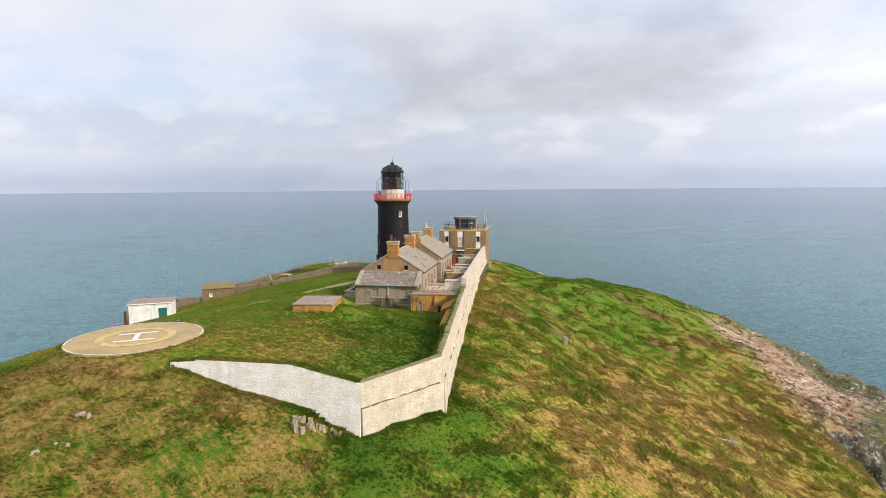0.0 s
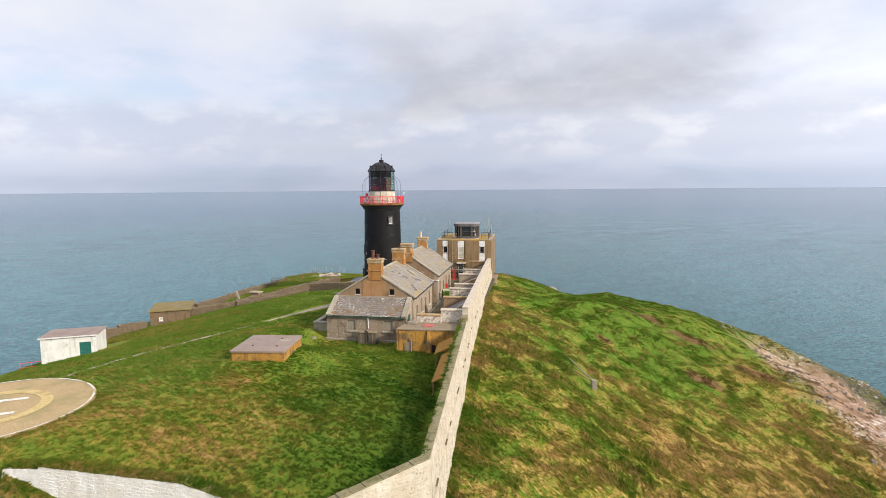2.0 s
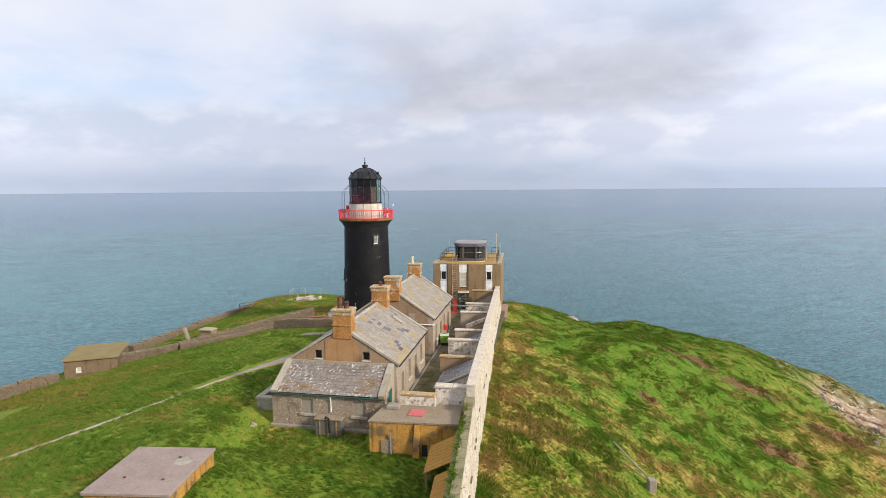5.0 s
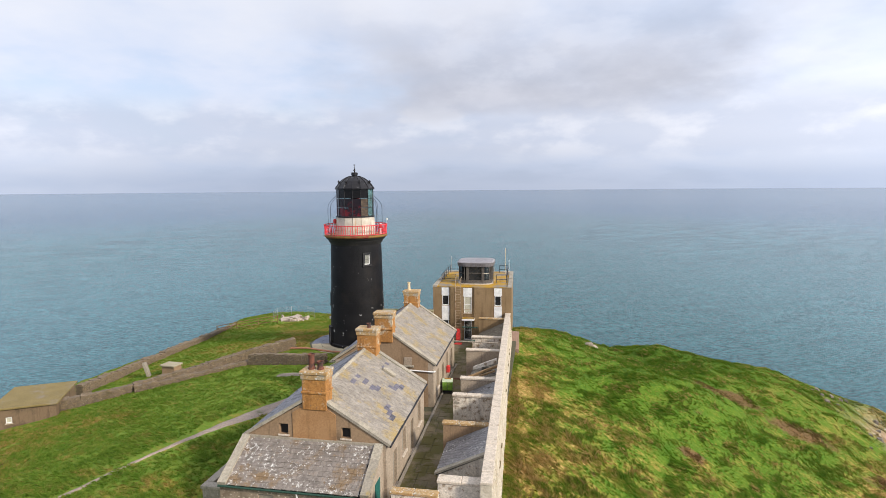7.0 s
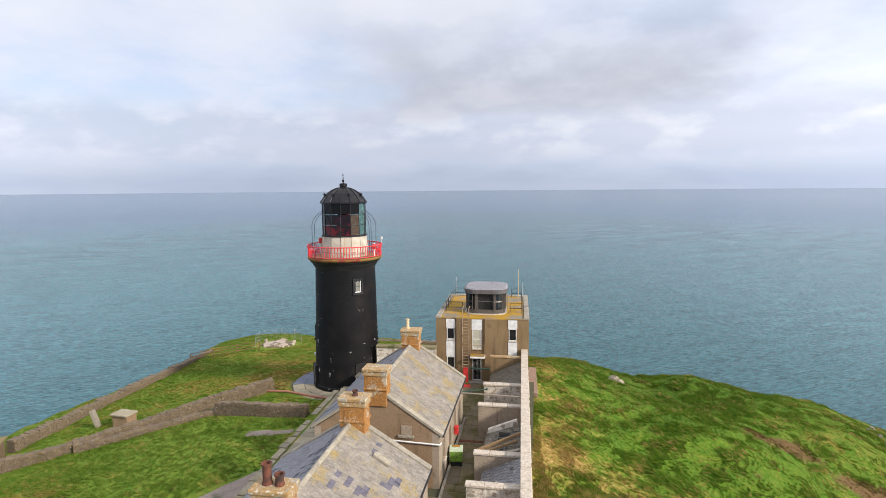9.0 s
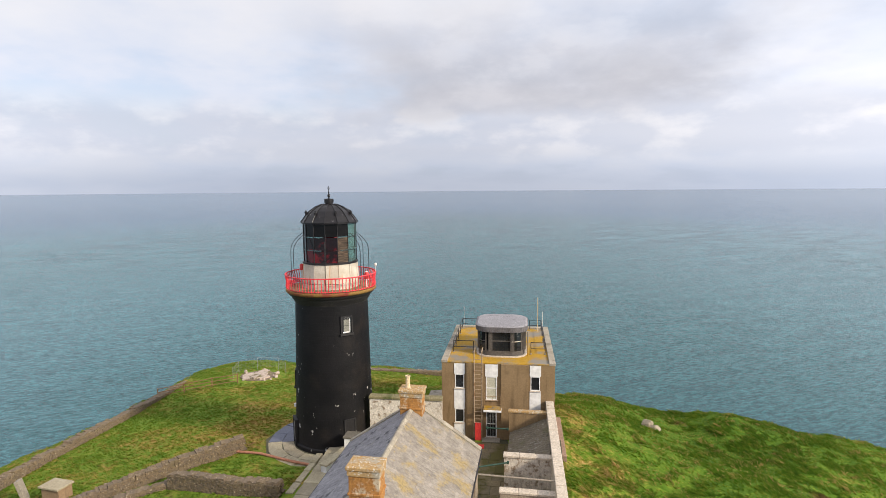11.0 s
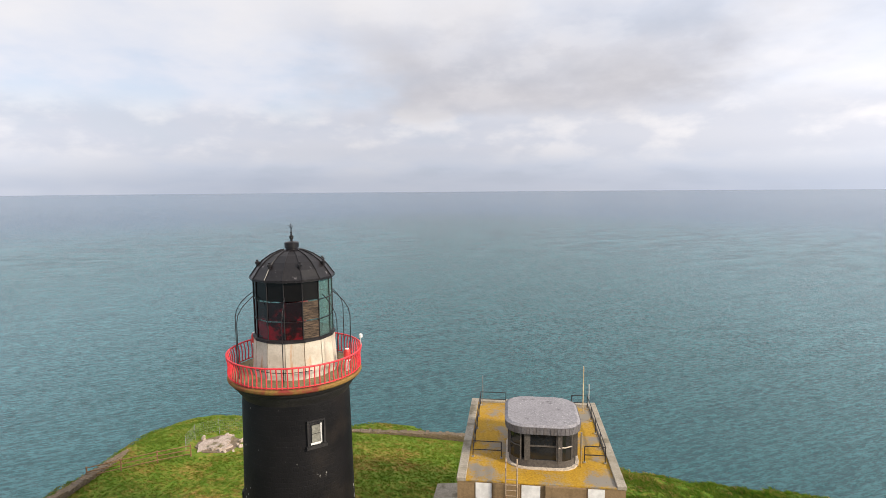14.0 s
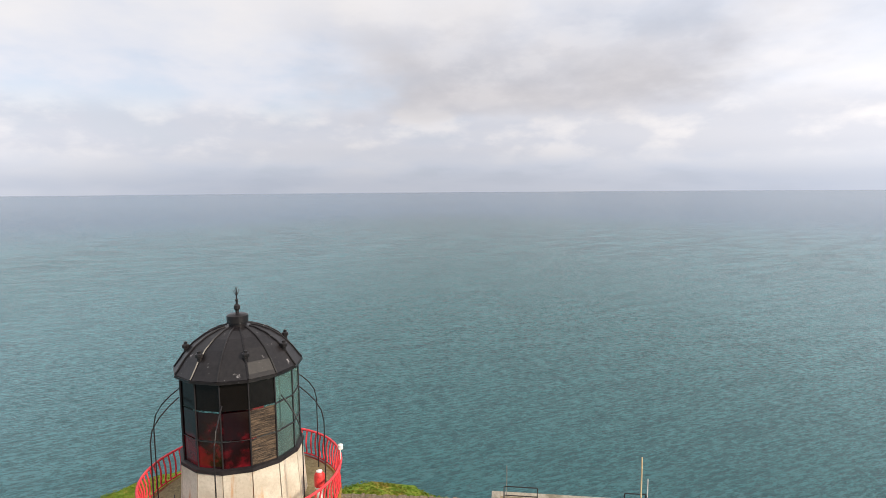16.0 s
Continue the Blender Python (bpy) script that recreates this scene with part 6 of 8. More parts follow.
ruin_ = yard_shed(13.4, 17.6, 2.3, 45.3, 46.1, "ruined lean-to with a mossy half-fallen slate roof", "slate_mossy", ruin=0.34, seed=5)
part("roof_hatch", Shape().box(3.05, 3.15, 15.2, 16.1, 45.66, 45.80).box(3.85, 3.95, 15.2, 16.1, 45.92, 46.06).box(3.15, 3.85, 15.2, 15.3, 45.72, 45.95).box(3.15, 3.85, 16.0, 16.1, 45.72, 45.95), "dark_box", ruin_, "dark frame of an open roof hatch")
# a black block stands in for the shade under the open hatch
part("hatch_black_fill", Shape().hexa([(3.15, 15.3, 45.5), (3.85, 15.3, 45.7), (3.85, 16.0, 45.7), (3.15, 16.0, 45.5)], [(3.15, 15.3, 45.69), (3.85, 15.3, 45.93), (3.85, 16.0, 45.93), (3.15, 16.0, 45.69)]), "dark", ruin_, "black block standing in for the unlit lean-to inside")
part("ridge_rubble", Shape().hexa([(2.3, 17.0, 45.2), (4.3, 17.1, 45.9), (4.3, 17.6, 45.9), (2.3, 17.5, 45.2)], [(2.35, 17.1, 45.55), (4.2, 17.2, 46.28), (4.2, 17.5, 46.28), (2.35, 17.4, 45.55)]), "peeling", ruin_, "broken mossy masonry")
divider(19.3, 1.5, 46.35, "render", "coping", "stained divider wall carrying a pipe", 0.36)
divider(23.2, 1.5, 46.4, "peeling", "coping", "whitewashed divider wall near the block", 0.4)
yard_shed(23.7, 29.0, 1.6, 45.2, 46.45, "grey slated lean-to near the concrete block", "slate_mossy", verge=False, seed=6)
divider(29.1, 1.5, 46.75, "tan_render", "cap", "brown rendered end wall of the slated lean-to", 0.3)
beam = thing("timber_beam", "fallen timber beam across the ruined lean-to", "beam", HOUSE)
part("beam_timber", Shape().box(-1.5, 1.5, -0.09, 0.09, -0.09, 0.09, m=pose(3.35, 14.4, 46.12, 0, -20, 14), b=0.02), "timber", beam)
part("beam_timber", Shape().box(-1.1, 1.1, -0.06, 0.06, -0.07, 0.07, m=pose(3.3, 13.95, 45.98, 0, -19, 9), b=0.02), "timber", beam)


def pipe_run(label, pts, r, mat):
    root = thing("pipe", label, "pipe", HOUSE, group="yard pipes")
    part("pipe_length", Shape().tube(pts, r, 8), mat, root)
    for p in (pts[0], pts[-1]):
        part("collar", Shape().box(p[0] - 0.06, p[0] + 0.06, p[1] - r * 1.5, p[1] + r * 1.5, p[2] - r * 1.5, p[2] + r * 1.5, b=0.01), mat, root)


pipe_run("grey pipe crossing the yard from a gutter", [(0.0, 19.9, 46.86), (1.6, 19.9, 46.84), (4.45, 19.9, 46.80)], 0.05, "concrete")
pipe_run("green pipe crossing the yard", [(0.0, 22.1, 46.1), (1.75, 22.9, 46.1)], 0.05, "green_pipe")
pipe_run("green pipe beside the block", [(0.1, 27.3, 46.2), (1.5, 27.3, 46.2)], 0.05, "green_pipe")


def bin_box():
    root = thing("generator_box", "lime green metal box with pale lid in the yard", "metal box", HOUSE @ pose(0.52, 15.45, YARD, 0, 0, 6))
    part("box_body", Shape().box(-0.40, 0.40, -0.42, 0.42, 0.28, 0.94, b=0.03), "green_box", root)
    part("box_lid", Shape().box(-0.42, 0.42, -0.44, 0.44, 0.94, 1.0, b=0.02), "lid_pale", root, "pale greenish lid")
    part("lid_plate", Shape().box(-0.25, 0.25, 0.12, 0.36, 1.0, 1.03, b=0.01), "rust_sheet", root)
    part("box_skid", Shape().box(-0.36, 0.36, -0.38, 0.38, 0.0, 0.28, b=0.02), "dark", root, "dark skid under the box")
    for x in (-0.39, 0.0, 0.37):
        part("seam", Shape().box(x, x + 0.02, -0.428, -0.415, 0.3, 0.92), "dark_box", root)


bin_box()
for yy, nm in ((18.0, "red fire box fixed to the house wall"),):
    fb = thing("fire_box", nm, "fire box", HOUSE @ pose(0.02, yy, YARD + 0.75))
    part("box_body", Shape().box(0.0, 0.26, -0.17, 0.17, 0, 0.55, b=0.02), "red_flat", fb)
    part("box_door", Shape().box(0.26, 0.28, -0.13, 0.13, 0.05, 0.5, b=0.005), "red_flat", fb)


drain = thing("drain_cover", "rusty iron drain cover across the yard", "drain cover", HOUSE @ pose(1.2, 18.55, YARD))
part("cover_plate", Shape().box(-0.95, 0.75, -0.14, 0.14, -0.01, 0.03, b=0.01), "pot", drain)
plate = thing("steel_plate", "red painted steel plate lying on the paving", "plate", HOUSE @ pose(-0.7, 29.0, YARD, 0, 0, 4))
part("plate_sheet", Shape().box(-0.45, 0.45, -0.3, 0.3, 0.0, 0.05, b=0.01), "red_flat", plate)


# ---- brown tank and sheet roofs beside the wall ----
def brown_tank():
    root = thing("water_tank", "rust-stained concrete water tank with a faded red hatch", "water tank", HOUSE @ pose(-0.35, -5.2, 43.1))
    low = [(0, 0), (5.2, 0.3), (5.0, 3.0), (0.35, 2.5)]
    part("tank_body", Shape().prism(low, -0.3, 2.1), "rust_tank", root)
    part("tank_slab", Shape().prism([(-0.06, -0.06), (5.26, 0.24), (5.05, 3.05), (0.3, 2.55)], 2.1, 2.2), "tank_top", root)
    part("hatch", Shape().box(2.1, 3.0, 0.95, 1.85, 2.2, 2.28, b=0.02), "pink_red", root, "faded red square hatch")
    part("hatch_kerb", Shape().box(0.55, 1.35, 1.7, 2.35, 2.2, 2.42, b=0.03), "concrete", root)
    part("buttress", Shape().hexa([(2.6, -0.35, -0.2), (3.05, -0.33, -0.2), (3.05, 0.25, -0.2), (2.6, 0.22, -0.2)], [(2.7, 0.05, 2.05), (2.95, 0.06, 2.05), (2.95, 0.25, 2.05), (2.7, 0.22, 2.05)]), "rust_tank", root)
    part("outlet", Shape().box(3.12, 3.4, 0.08, 0.26, 0.1, 0.85), "dark", root)
    part("vent_pipe", Shape().tube([(1.3, -0.06, 0.2), (1.3, -0.06, 1.5)], 0.04, 7), "pipe", root)
    part("access_frame", Shape().box(0.7, 1.25, -0.03, 0.06, 0.15, 1.05), "tank_top", root)
    part("foot_slab", Shape().box(-0.2, 2.2, -0.7, 0.0, -0.1, 0.14, b=0.03), "tank_top", root)


brown_tank()


def sheet_roof(a, b, wide, zi, zo, label):
    """A lichened sheet roof from the wall down to the lawn's side, between two points of the wall."""
    root = thing("sheet_roof", label, "sheet roof", group="sheet roofs by the wall")
    a, b = Vector((*a, 0)), Vector((*b, 0))
    d = (b - a).normalized()
    out = Vector((-d.y, d.x, 0))
    n = int((b - a).length / 0.09)
    vs, fs = [], []
    for k in range(n + 1):
        p = a + (b - a) * k / n
        lift = 0.02 * math.sin(k * math.pi / 2)
        for q, z in ((p, zi), (p + out * wide, zo)):
            vs += [(q.x, q.y, z + lift), (q.x, q.y, z + lift - 0.02)]
    for k in range(n):
        i, j = 4 * k, 4 * k + 4
        fs += [(i, i + 2, j + 2, j), (i + 1, j + 1, j + 3, i + 3), (i + 2, i + 3, j + 3, j + 2), (i, j, j + 1, i + 1)]
    part("sheet", Shape().add(vs, fs), "rust_sheet", root)
    for f in (0.03, 0.5, 0.97):
        q = a + (b - a) * f + out * (wide - 0.12)
        g = float(land(q.x, q.y)) - 0.2
        part("post", Shape().box(q.x - 0.05, q.x + 0.05, q.y - 0.05, q.y + 0.05, g, zo - 0.03), "timber", root)
    e = [a + out * (wide - 0.12), b + out * (wide - 0.12)]
    part("eave_beam", Shape().tube([(e[0].x, e[0].y, zo - 0.07), (e[1].x, e[1].y, zo - 0.07)], 0.05, 6), "timber", root)


sheet_roof((0.42, 47.9), (1.0, 54.1), 1.1, 44.88, 44.35, "long orange lichened sheet roof against the wall")
sheet_roof((0.95, 54.3), (1.2, 57.3), 1.65, 45.15, 44.35, "broad orange lichened sheet roof against the wall")
# the wall's mossy top, widened here by an added sloping strip
ledge = thing("wall_top_strip", "grey-green mossy strip widening the wall top", "ledge")
part("top_strip", Shape().hexa([(0.1, 47.8, 44.5), (0.52, 47.8, 44.5), (1.42, 57.4, 44.8), (1.0, 57.4, 44.8)], [(0.1, 47.8, 44.95), (0.52, 47.8, 45.42), (1.42, 57.4, 45.68), (1.0, 57.4, 45.22)]), "moss_top", ledge)


# ---- the lighthouse ----
TX, TY, TB = -9.8, 95.4, 43.15      # the tower's axis and foot


def build_lighthouse():
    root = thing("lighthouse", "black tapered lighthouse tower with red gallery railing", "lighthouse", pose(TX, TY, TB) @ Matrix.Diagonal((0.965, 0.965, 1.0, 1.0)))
    ring = lambda r, n, turn=0.0: [(r * math.cos(turn + 2 * math.pi * i / n), r * math.sin(turn + 2 * math.pi * i / n)) for i in range(n)]
    part("tower", Shape().lathe([(3.16, -0.4), (3.16, 0.6), (3.05, 0.68), (2.98, 2.5), (2.86, 6.0), (2.76, 10.6), (2.74, 11.0)], 56), "chipped", root)
    part("corbel", Shape().lathe([(2.74, 11.0), (2.84, 11.2), (2.95, 11.32), (3.02, 11.5), (3.2, 11.62), (3.26, 11.75)], 56), "black", root)
    part("gallery", Shape().lathe([(3.26, 11.75), (3.40, 11.84), (3.42, 11.88), (3.42, 11.97), (3.38, 12.02), (2.1, 12.05)], 56), "gallery_edge", root, "gallery slab with yellow lichened edge")
    part("gallery_deck", Shape().lathe([(3.22, 12.02), (3.22, 12.055), (2.0, 12.07)], 56), "gallery_floor", root)
    # railing with bellied balusters
    top = Shape()
    for r, z, t in ((3.42, 13.06, 0.045), (3.34, 12.12, 0.03)):
        top.tube([(r * math.cos(a), r * math.sin(a), z) for a in np.linspace(0, 2 * math.pi, 65)], t, 8)
    rail = part("railing", top, "red", root, "red gallery railing with bellied balusters")
    me = Shape().tube([(3.34, 0, 12.08), (3.37, 0, 12.22), (3.34, 0, 12.45), (3.35, 0, 12.72), (3.41, 0, 12.94), (3.42, 0, 13.06)], 0.034, 5).mesh("baluster", MAT["red"])
    for i in range(84):
        ob = new("baluster", me)
        ob.matrix_basis = Matrix.Rotation(2 * math.pi * i / 84, 4, "Z")
        ob.parent = rail
    # white base of the lantern, of flat plates
    n, tn = 14, radians(14.6)
    base = part("lantern_base", Shape().prism(ring(2.0, n, tn), 12.06, 13.9), "lantern_base", root, "white lantern base with rust streaks")
    plates = Shape()
    for i in range(n):
        a0, a1 = tn + 2 * math.pi * i / n + 0.008, tn + 2 * math.pi * (i + 1) / n - 0.008
        low = [(r * math.cos(a), r * math.sin(a), 12.05) for r, a in ((1.98, a0), (2.17, a0), (2.17, a1), (1.98, a1))]
        high = [(r * math.cos(a), r * math.sin(a), 13.88) for r, a in ((1.9, a0), (2.05, a0), (2.05, a1), (1.9, a1))]
        part("plate", Shape().hexa(low, high), "lantern_base", base)
    pipe = Shape()
    pipe.tube([(2.32 * math.cos(a), 2.32 * math.sin(a), 12.5) for a in np.linspace(radians(200), radians(305), 14)], 0.02, 5)
    part("pipe_rail", pipe, "black_metal", root)
    # glazing: bars, and panes that are clear, red-screened or blanked
    zs = (13.9, 14.85, 15.8, 16.8)
    lantern = part("lantern", Shape().lathe([(1.99, 13.84), (2.1, 13.84), (2.1, 13.96), (1.99, 13.98)], n, smooth=False, turn=tn), "black_metal", root, "black lantern with red-screened panes")
    for i in range(n):
        a = tn + 2 * math.pi * i / n
        c, s = 1.98 * math.cos(a), 1.98 * math.sin(a)
        part("mullion", Shape().tube([(c, s, 13.9), (c, s, 16.82)], 0.026, 6), "black_metal", lantern)
    for k, z in enumerate(zs):
        for i in range(n):
            a0, a1 = tn + 2 * math.pi * i / n, tn + 2 * math.pi * (i + 1) / n
            blank = 178 < math.degrees((a0 + a1) / 2) % 360 < 325
            if k != 2 or not blank:
                part("glazing_bar", Shape().tube([(1.98 * math.cos(a), 1.98 * math.sin(a), z) for a in (a0, a1)], 0.012 if blank and k == 1 else 0.026, 5), "black_metal", lantern)
    for i in range(n):
        a0, a1 = tn + 2 * math.pi * i / n, tn + 2 * math.pi * (i + 1) / n
        mid = math.degrees((a0 + a1) / 2) % 360
        for k in range(3):
            if 178 < mid < 325:                                # the side turned to the land
                mat = "black_pane" if k == 2 else "red_screen"
                if mid > 300 and k < 2:
                    mat = "brown_panel"
            else:
                mat = "glass"
            w = 1.955
            q = [(w * math.cos(a0), w * math.sin(a0)), (w * math.cos(a1), w * math.sin(a1))]
            inn = [(0.992 * x, 0.992 * y) for x, y in q]
            s = Shape().hexa([(*q[0], zs[k] + 0.03), (*q[1], zs[k] + 0.03), (*inn[1], zs[k] + 0.03), (*inn[0], zs[k] + 0.03)], [(*q[0], zs[k + 1] - 0.03), (*q[1], zs[k + 1] - 0.03), (*inn[1], zs[k + 1] - 0.03), (*inn[0], zs[k + 1] - 0.03)])
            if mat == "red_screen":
                ob = part("pane", s, "window", lantern, "dark pane with the red behind it painted in")
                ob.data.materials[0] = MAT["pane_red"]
            else:
                ob = part("pane", s, mat, lantern, {"glass": "clear greenish pane"}.get(mat, ""))
                if mat == "glass":
                    ob.visible_shadow = False
    part("lantern_floor", Shape().lathe([(1.9, 13.8), (1.9, 13.89), (0.0, 13.89)], 20), "dark", root)
    part("optic", Shape().lathe([(0.45, 13.88), (0.45, 14.3), (0.6, 14.4), (0.75, 14.8), (0.75, 15.4), (0.5, 15.8), (0.3, 16.0), (0.0, 16.05)], 20), "red_curtain", root, "dim red lamp housing")
    # dome with ribs
    prof = [(2.10, 16.76), (2.12, 16.84), (2.02, 16.96), (1.79, 17.28), (1.46, 17.62), (1.06, 17.89), (0.66, 18.06), (0.42, 18.11)]
    dome = part("dome", Shape().lathe(prof, n, turn=tn, smooth=False), "dome", root, "black sheet-metal dome roof")
    for i in range(n):
        a = tn + 2 * math.pi * i / n
        part("dome_rib", Shape().tube([((r + 0.012) * math.cos(a), (r + 0.012) * math.sin(a), z + 0.012) for r, z in prof[1:]], 0.03, 5), "dome", dome)
    part("eave_ring", Shape().lathe([(2.02, 16.72), (2.15, 16.74), (2.15, 16.82), (2.02, 16.84)], n, turn=tn, smooth=False), "dome", dome)
    for i in range(7):
        a = tn + 2 * math.pi * (i + 0.5) / 7
        c, s = math.cos(a), math.sin(a)
        k = Shape().lathe([(0.07, 0), (0.07, 0.16), (0.12, 0.18), (0.12, 0.28), (0.06, 0.32), (0.06, 0.38), (0.0, 0.4)], 8, (1.72 * c, 1.72 * s))
        k.v = [(x, y, z + 17.28) for x, y, z in k.v]
        part("vent", k, "dome", dome, "small roof ventilator")
    part("dome_cap", Shape().lathe([(0.30, 18.06), (0.30, 18.2), (0.36, 18.22), (0.36, 18.46), (0.30, 18.5), (0.0, 18.53)], 18), "dome", root)
    part("finial", Shape().lathe([(0.06, 18.5), (0.06, 18.62), (0.11, 18.67), (0.11, 18.78), (0.04, 18.85), (0.04, 18.95), (0.07, 18.98), (0.025, 19.02), (0.02, 19.4), (0.0, 19.42)], 10), "dome", root)
    tines = Shape()
    for i in range(5):
        a = 2 * math.pi * i / 5
        tines.tube([(0, 0, 19.1), (0.12 * math.cos(a), 0.12 * math.sin(a), 19.32)], 0.008, 4)
    part("lightning_tines", tines, "dome", root)
    # curved stays from the gallery to the lantern
    for deg in (42, 90, 140, 190, 217, 274, 329, 357):
        a = radians(deg)
        pts = []
        for q in np.linspace(0, 1, 12):
            r = 2.95 if q < 0.55 else 2.95 - 0.93 * math.sin((q - 0.55) / 0.45 * math.pi / 2) ** 2
            z = 12.05 + 2.75 * (q / 0.55) if q < 0.55 else 14.8 + 1.25 * math.sin((q - 0.55) / 0.45 * math.pi / 2)
            pts.append((r * math.cos(a), r * math.sin(a), z))
        part("stay", Shape().tube(pts, 0.022, 5), "black_metal", root)
    for deg, up in ((154, 0.62), (-10, 0.2)):
        a = radians(deg)
        c, s = 2.85 * math.cos(a), 2.85 * math.sin(a)
        z = 12.05 + up
        lamp = part("signal_lamp", Shape().lathe([(0.10, 12.05), (0.10, z + 0.3), (0.17, z + 0.32), (0.17, z + 0.42)], 12, (c, s)), "white_panel", root, "red signal lamp with white base and cap")
        part("lens", Shape().lathe([(0.19, z + 0.40), (0.19, z + 0.78), (0.12, z + 0.88), (0.0, z + 0.89)], 12, (c, s)), "red_flat", lamp)
        part("lamp_cage", Shape().lathe([(0.10, z + 0.86), (0.11, z + 0.92), (0.0, z + 0.95)], 12, (c, s)), "white_panel", lamp)
    part("sensor", Shape().tube([(3.38, 0.45, 13.05), (3.38, 0.45, 13.5)], 0.02, 6).lathe([(0.0, 13.45), (0.1, 13.5), (0.1, 13.65), (0.0, 13.7)], 10, (3.38, 0.45)), "white_panel", root, "white sensor on the rail")
    # windows on the side turned to the yard, built in their own flat frame
    for deg, z, r, blocked in ((-57, 9.6, 2.80, False), (-57, 2.1, 3.0, True), (188, 5.2, 2.88, True)):
        m = Matrix.Rotation(radians(deg + 90), 4, "Z") @ Matrix.Translation((0, -r, z))
        fr = Shape()
        for b in ((-0.46, -0.38, -0.06, 0.2, -0.58, 0.58), (0.38, 0.46, -0.06, 0.2, -0.58, 0.58), (-0.46, 0.46, -0.06, 0.2, 0.58, 0.66), (-0.52, 0.52, -0.14, 0.2, -0.72, -0.58)):
            fr.box(*b)
        w = part("tower_window", fr, "black", root, "small tower window", m)
        part("pane", Shape().box(-0.38, 0.38, 0.0, 0.03, -0.58, 0.58), "black_metal" if blocked else "window", w)
        if not blocked:
            part("casement", Shape().box(-0.38, -0.30, -0.03, -0.002, -0.5, 0.5).box(-0.30, 0.24, -0.03, -0.002, 0.44, 0.5).box(-0.30, 0.24, -0.03, -0.022, -0.03, 0.0), "black_metal", w, "dark weathered window casement")
            # white strips on the right and lower edge only
            part("casement_edge", Shape().box(0.20, 0.27, -0.05, -0.002, -0.5, 0.46).box(-0.30, 0.20, -0.05, -0.002, -0.54, -0.45), "white_paint", w, "white right and lower edge of the casement")
            part("blind", Shape().box(-0.22, 0.20, -0.02, -0.004, -0.45, 0.40), "dim_blind", w, "dim grey blind behind the pane")
    m = Matrix.Rotation(radians(203 + 90), 4, "Z") @ Matrix.Translation((0, -3.07, 0))
    d = part("doorway", Shape().box(-0.55, -0.43, -0.12, 0.3, 0, 2.2).box(0.43, 0.55, -0.12, 0.3, 0, 2.2).box(-0.55, 0.55, -0.12, 0.3, 2.2, 2.34), "black", root, "black doorway with a metal grille", m)
    part("door_leaf", Shape().box(-0.43, 0.43, 0.0, 0.05, 0.1, 2.2), "black_metal", d)
    part("door_step", Shape().box(-0.65, 0.65, -0.45, 0.1, -0.1, 0.1, b=0.02), "concrete", d)
    gr = Shape()
    for k in range(5):
        gr.tube([(-0.4 + 0.2 * k, -0.06, 0.1), (-0.4 + 0.2 * k, -0.06, 2.15)], 0.012, 4)
    part("door_grille", gr, "pipe", d)
    part("wall_lamp", Shape().lathe([(0.0, 3.0), (0.13, 3.03), (0.13, 3.25), (0.0, 3.3)], 10, (-2.9, -0.75)), "white_panel", root, "small white wall lamp")


# the red glow behind these panes is put into their colour, stronger low down
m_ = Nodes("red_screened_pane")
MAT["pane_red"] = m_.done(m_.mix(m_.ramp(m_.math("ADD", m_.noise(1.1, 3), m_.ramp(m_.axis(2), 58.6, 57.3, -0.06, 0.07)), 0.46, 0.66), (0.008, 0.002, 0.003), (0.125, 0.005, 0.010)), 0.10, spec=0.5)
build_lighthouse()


def tower_apron():
    """Paving round the tower's foot."""
    root = thing("pavement", "mossy flagstone apron round the tower's foot", "pavement", pose(TX, TY, TB + 0.32), kind="structure")
    part("bedding", Shape().lathe([(4.9, -0.3), (4.9, 0.02), (0.0, 0.02)], 10, (-0.3, -0.5), smooth=False), "flag_bed", root)
    rnd = random.Random(9)
    for ring_, half, n in ((3.35, 0.42, 15), (4.28, 0.49, 19)):
        for i in range(n):
            a0, a1 = 2 * math.pi * i / n + 0.006, 2 * math.pi * (i + 1) / n - 0.006
            z = 0.06 + rnd.uniform(-0.01, 0.01)
            q = [(r * math.cos(a) - 0.15, r * math.sin(a) - 0.3) for r, a in ((ring_ - half, a0), (ring_ + half, a0 + rnd.uniform(-0.02, 0.02)), (ring_ + half, a1), (ring_ - half, a1))]
            wet = 140 < math.degrees((a0 + a1) / 2) < 188
            part("flagstone", Shape().prism(q, 0.0, z), "blue_slab" if wet else "flag_pale", root)
    gate = thing("gate_pier", "white square pier with a dark flat cap beside the tower", "pier", pose(-7.85, 91.6, 43.5, 0, 0, -9))
    part("pier_body", Shape().box(-0.45, 0.45, -0.42, 0.42, -0.3, 1.75, b=0.02), "white_paint", gate)
    part("pier_cap", Shape().box(-0.52, 0.52, -0.5, 0.5, 1.75, 1.9, b=0.03), "dark_box", gate)
    low = thing("garden_wall", "low whitewashed wall with pale flat coping by the tower", "wall", pose(-8.75, 90.15, 43.5, 0, 0, -24))
    part("masonry", Shape().box(-0.22, 0.22, -1.3, 1.15, -0.3, 0.95), "white_paint", low)
    part("wall_cap", Shape().box(-0.3, 0.3, -1.36, 1.2, 0.95, 1.08, b=0.03), "flag_pale", low)


tower_apron()


# ---- the concrete block ----
BLOCK = pose(-1.62, 94.45, 0, 0, 0, -7.0)
B0, B1, BW, BD = 43.9, 49.62, 8.22, 10.6


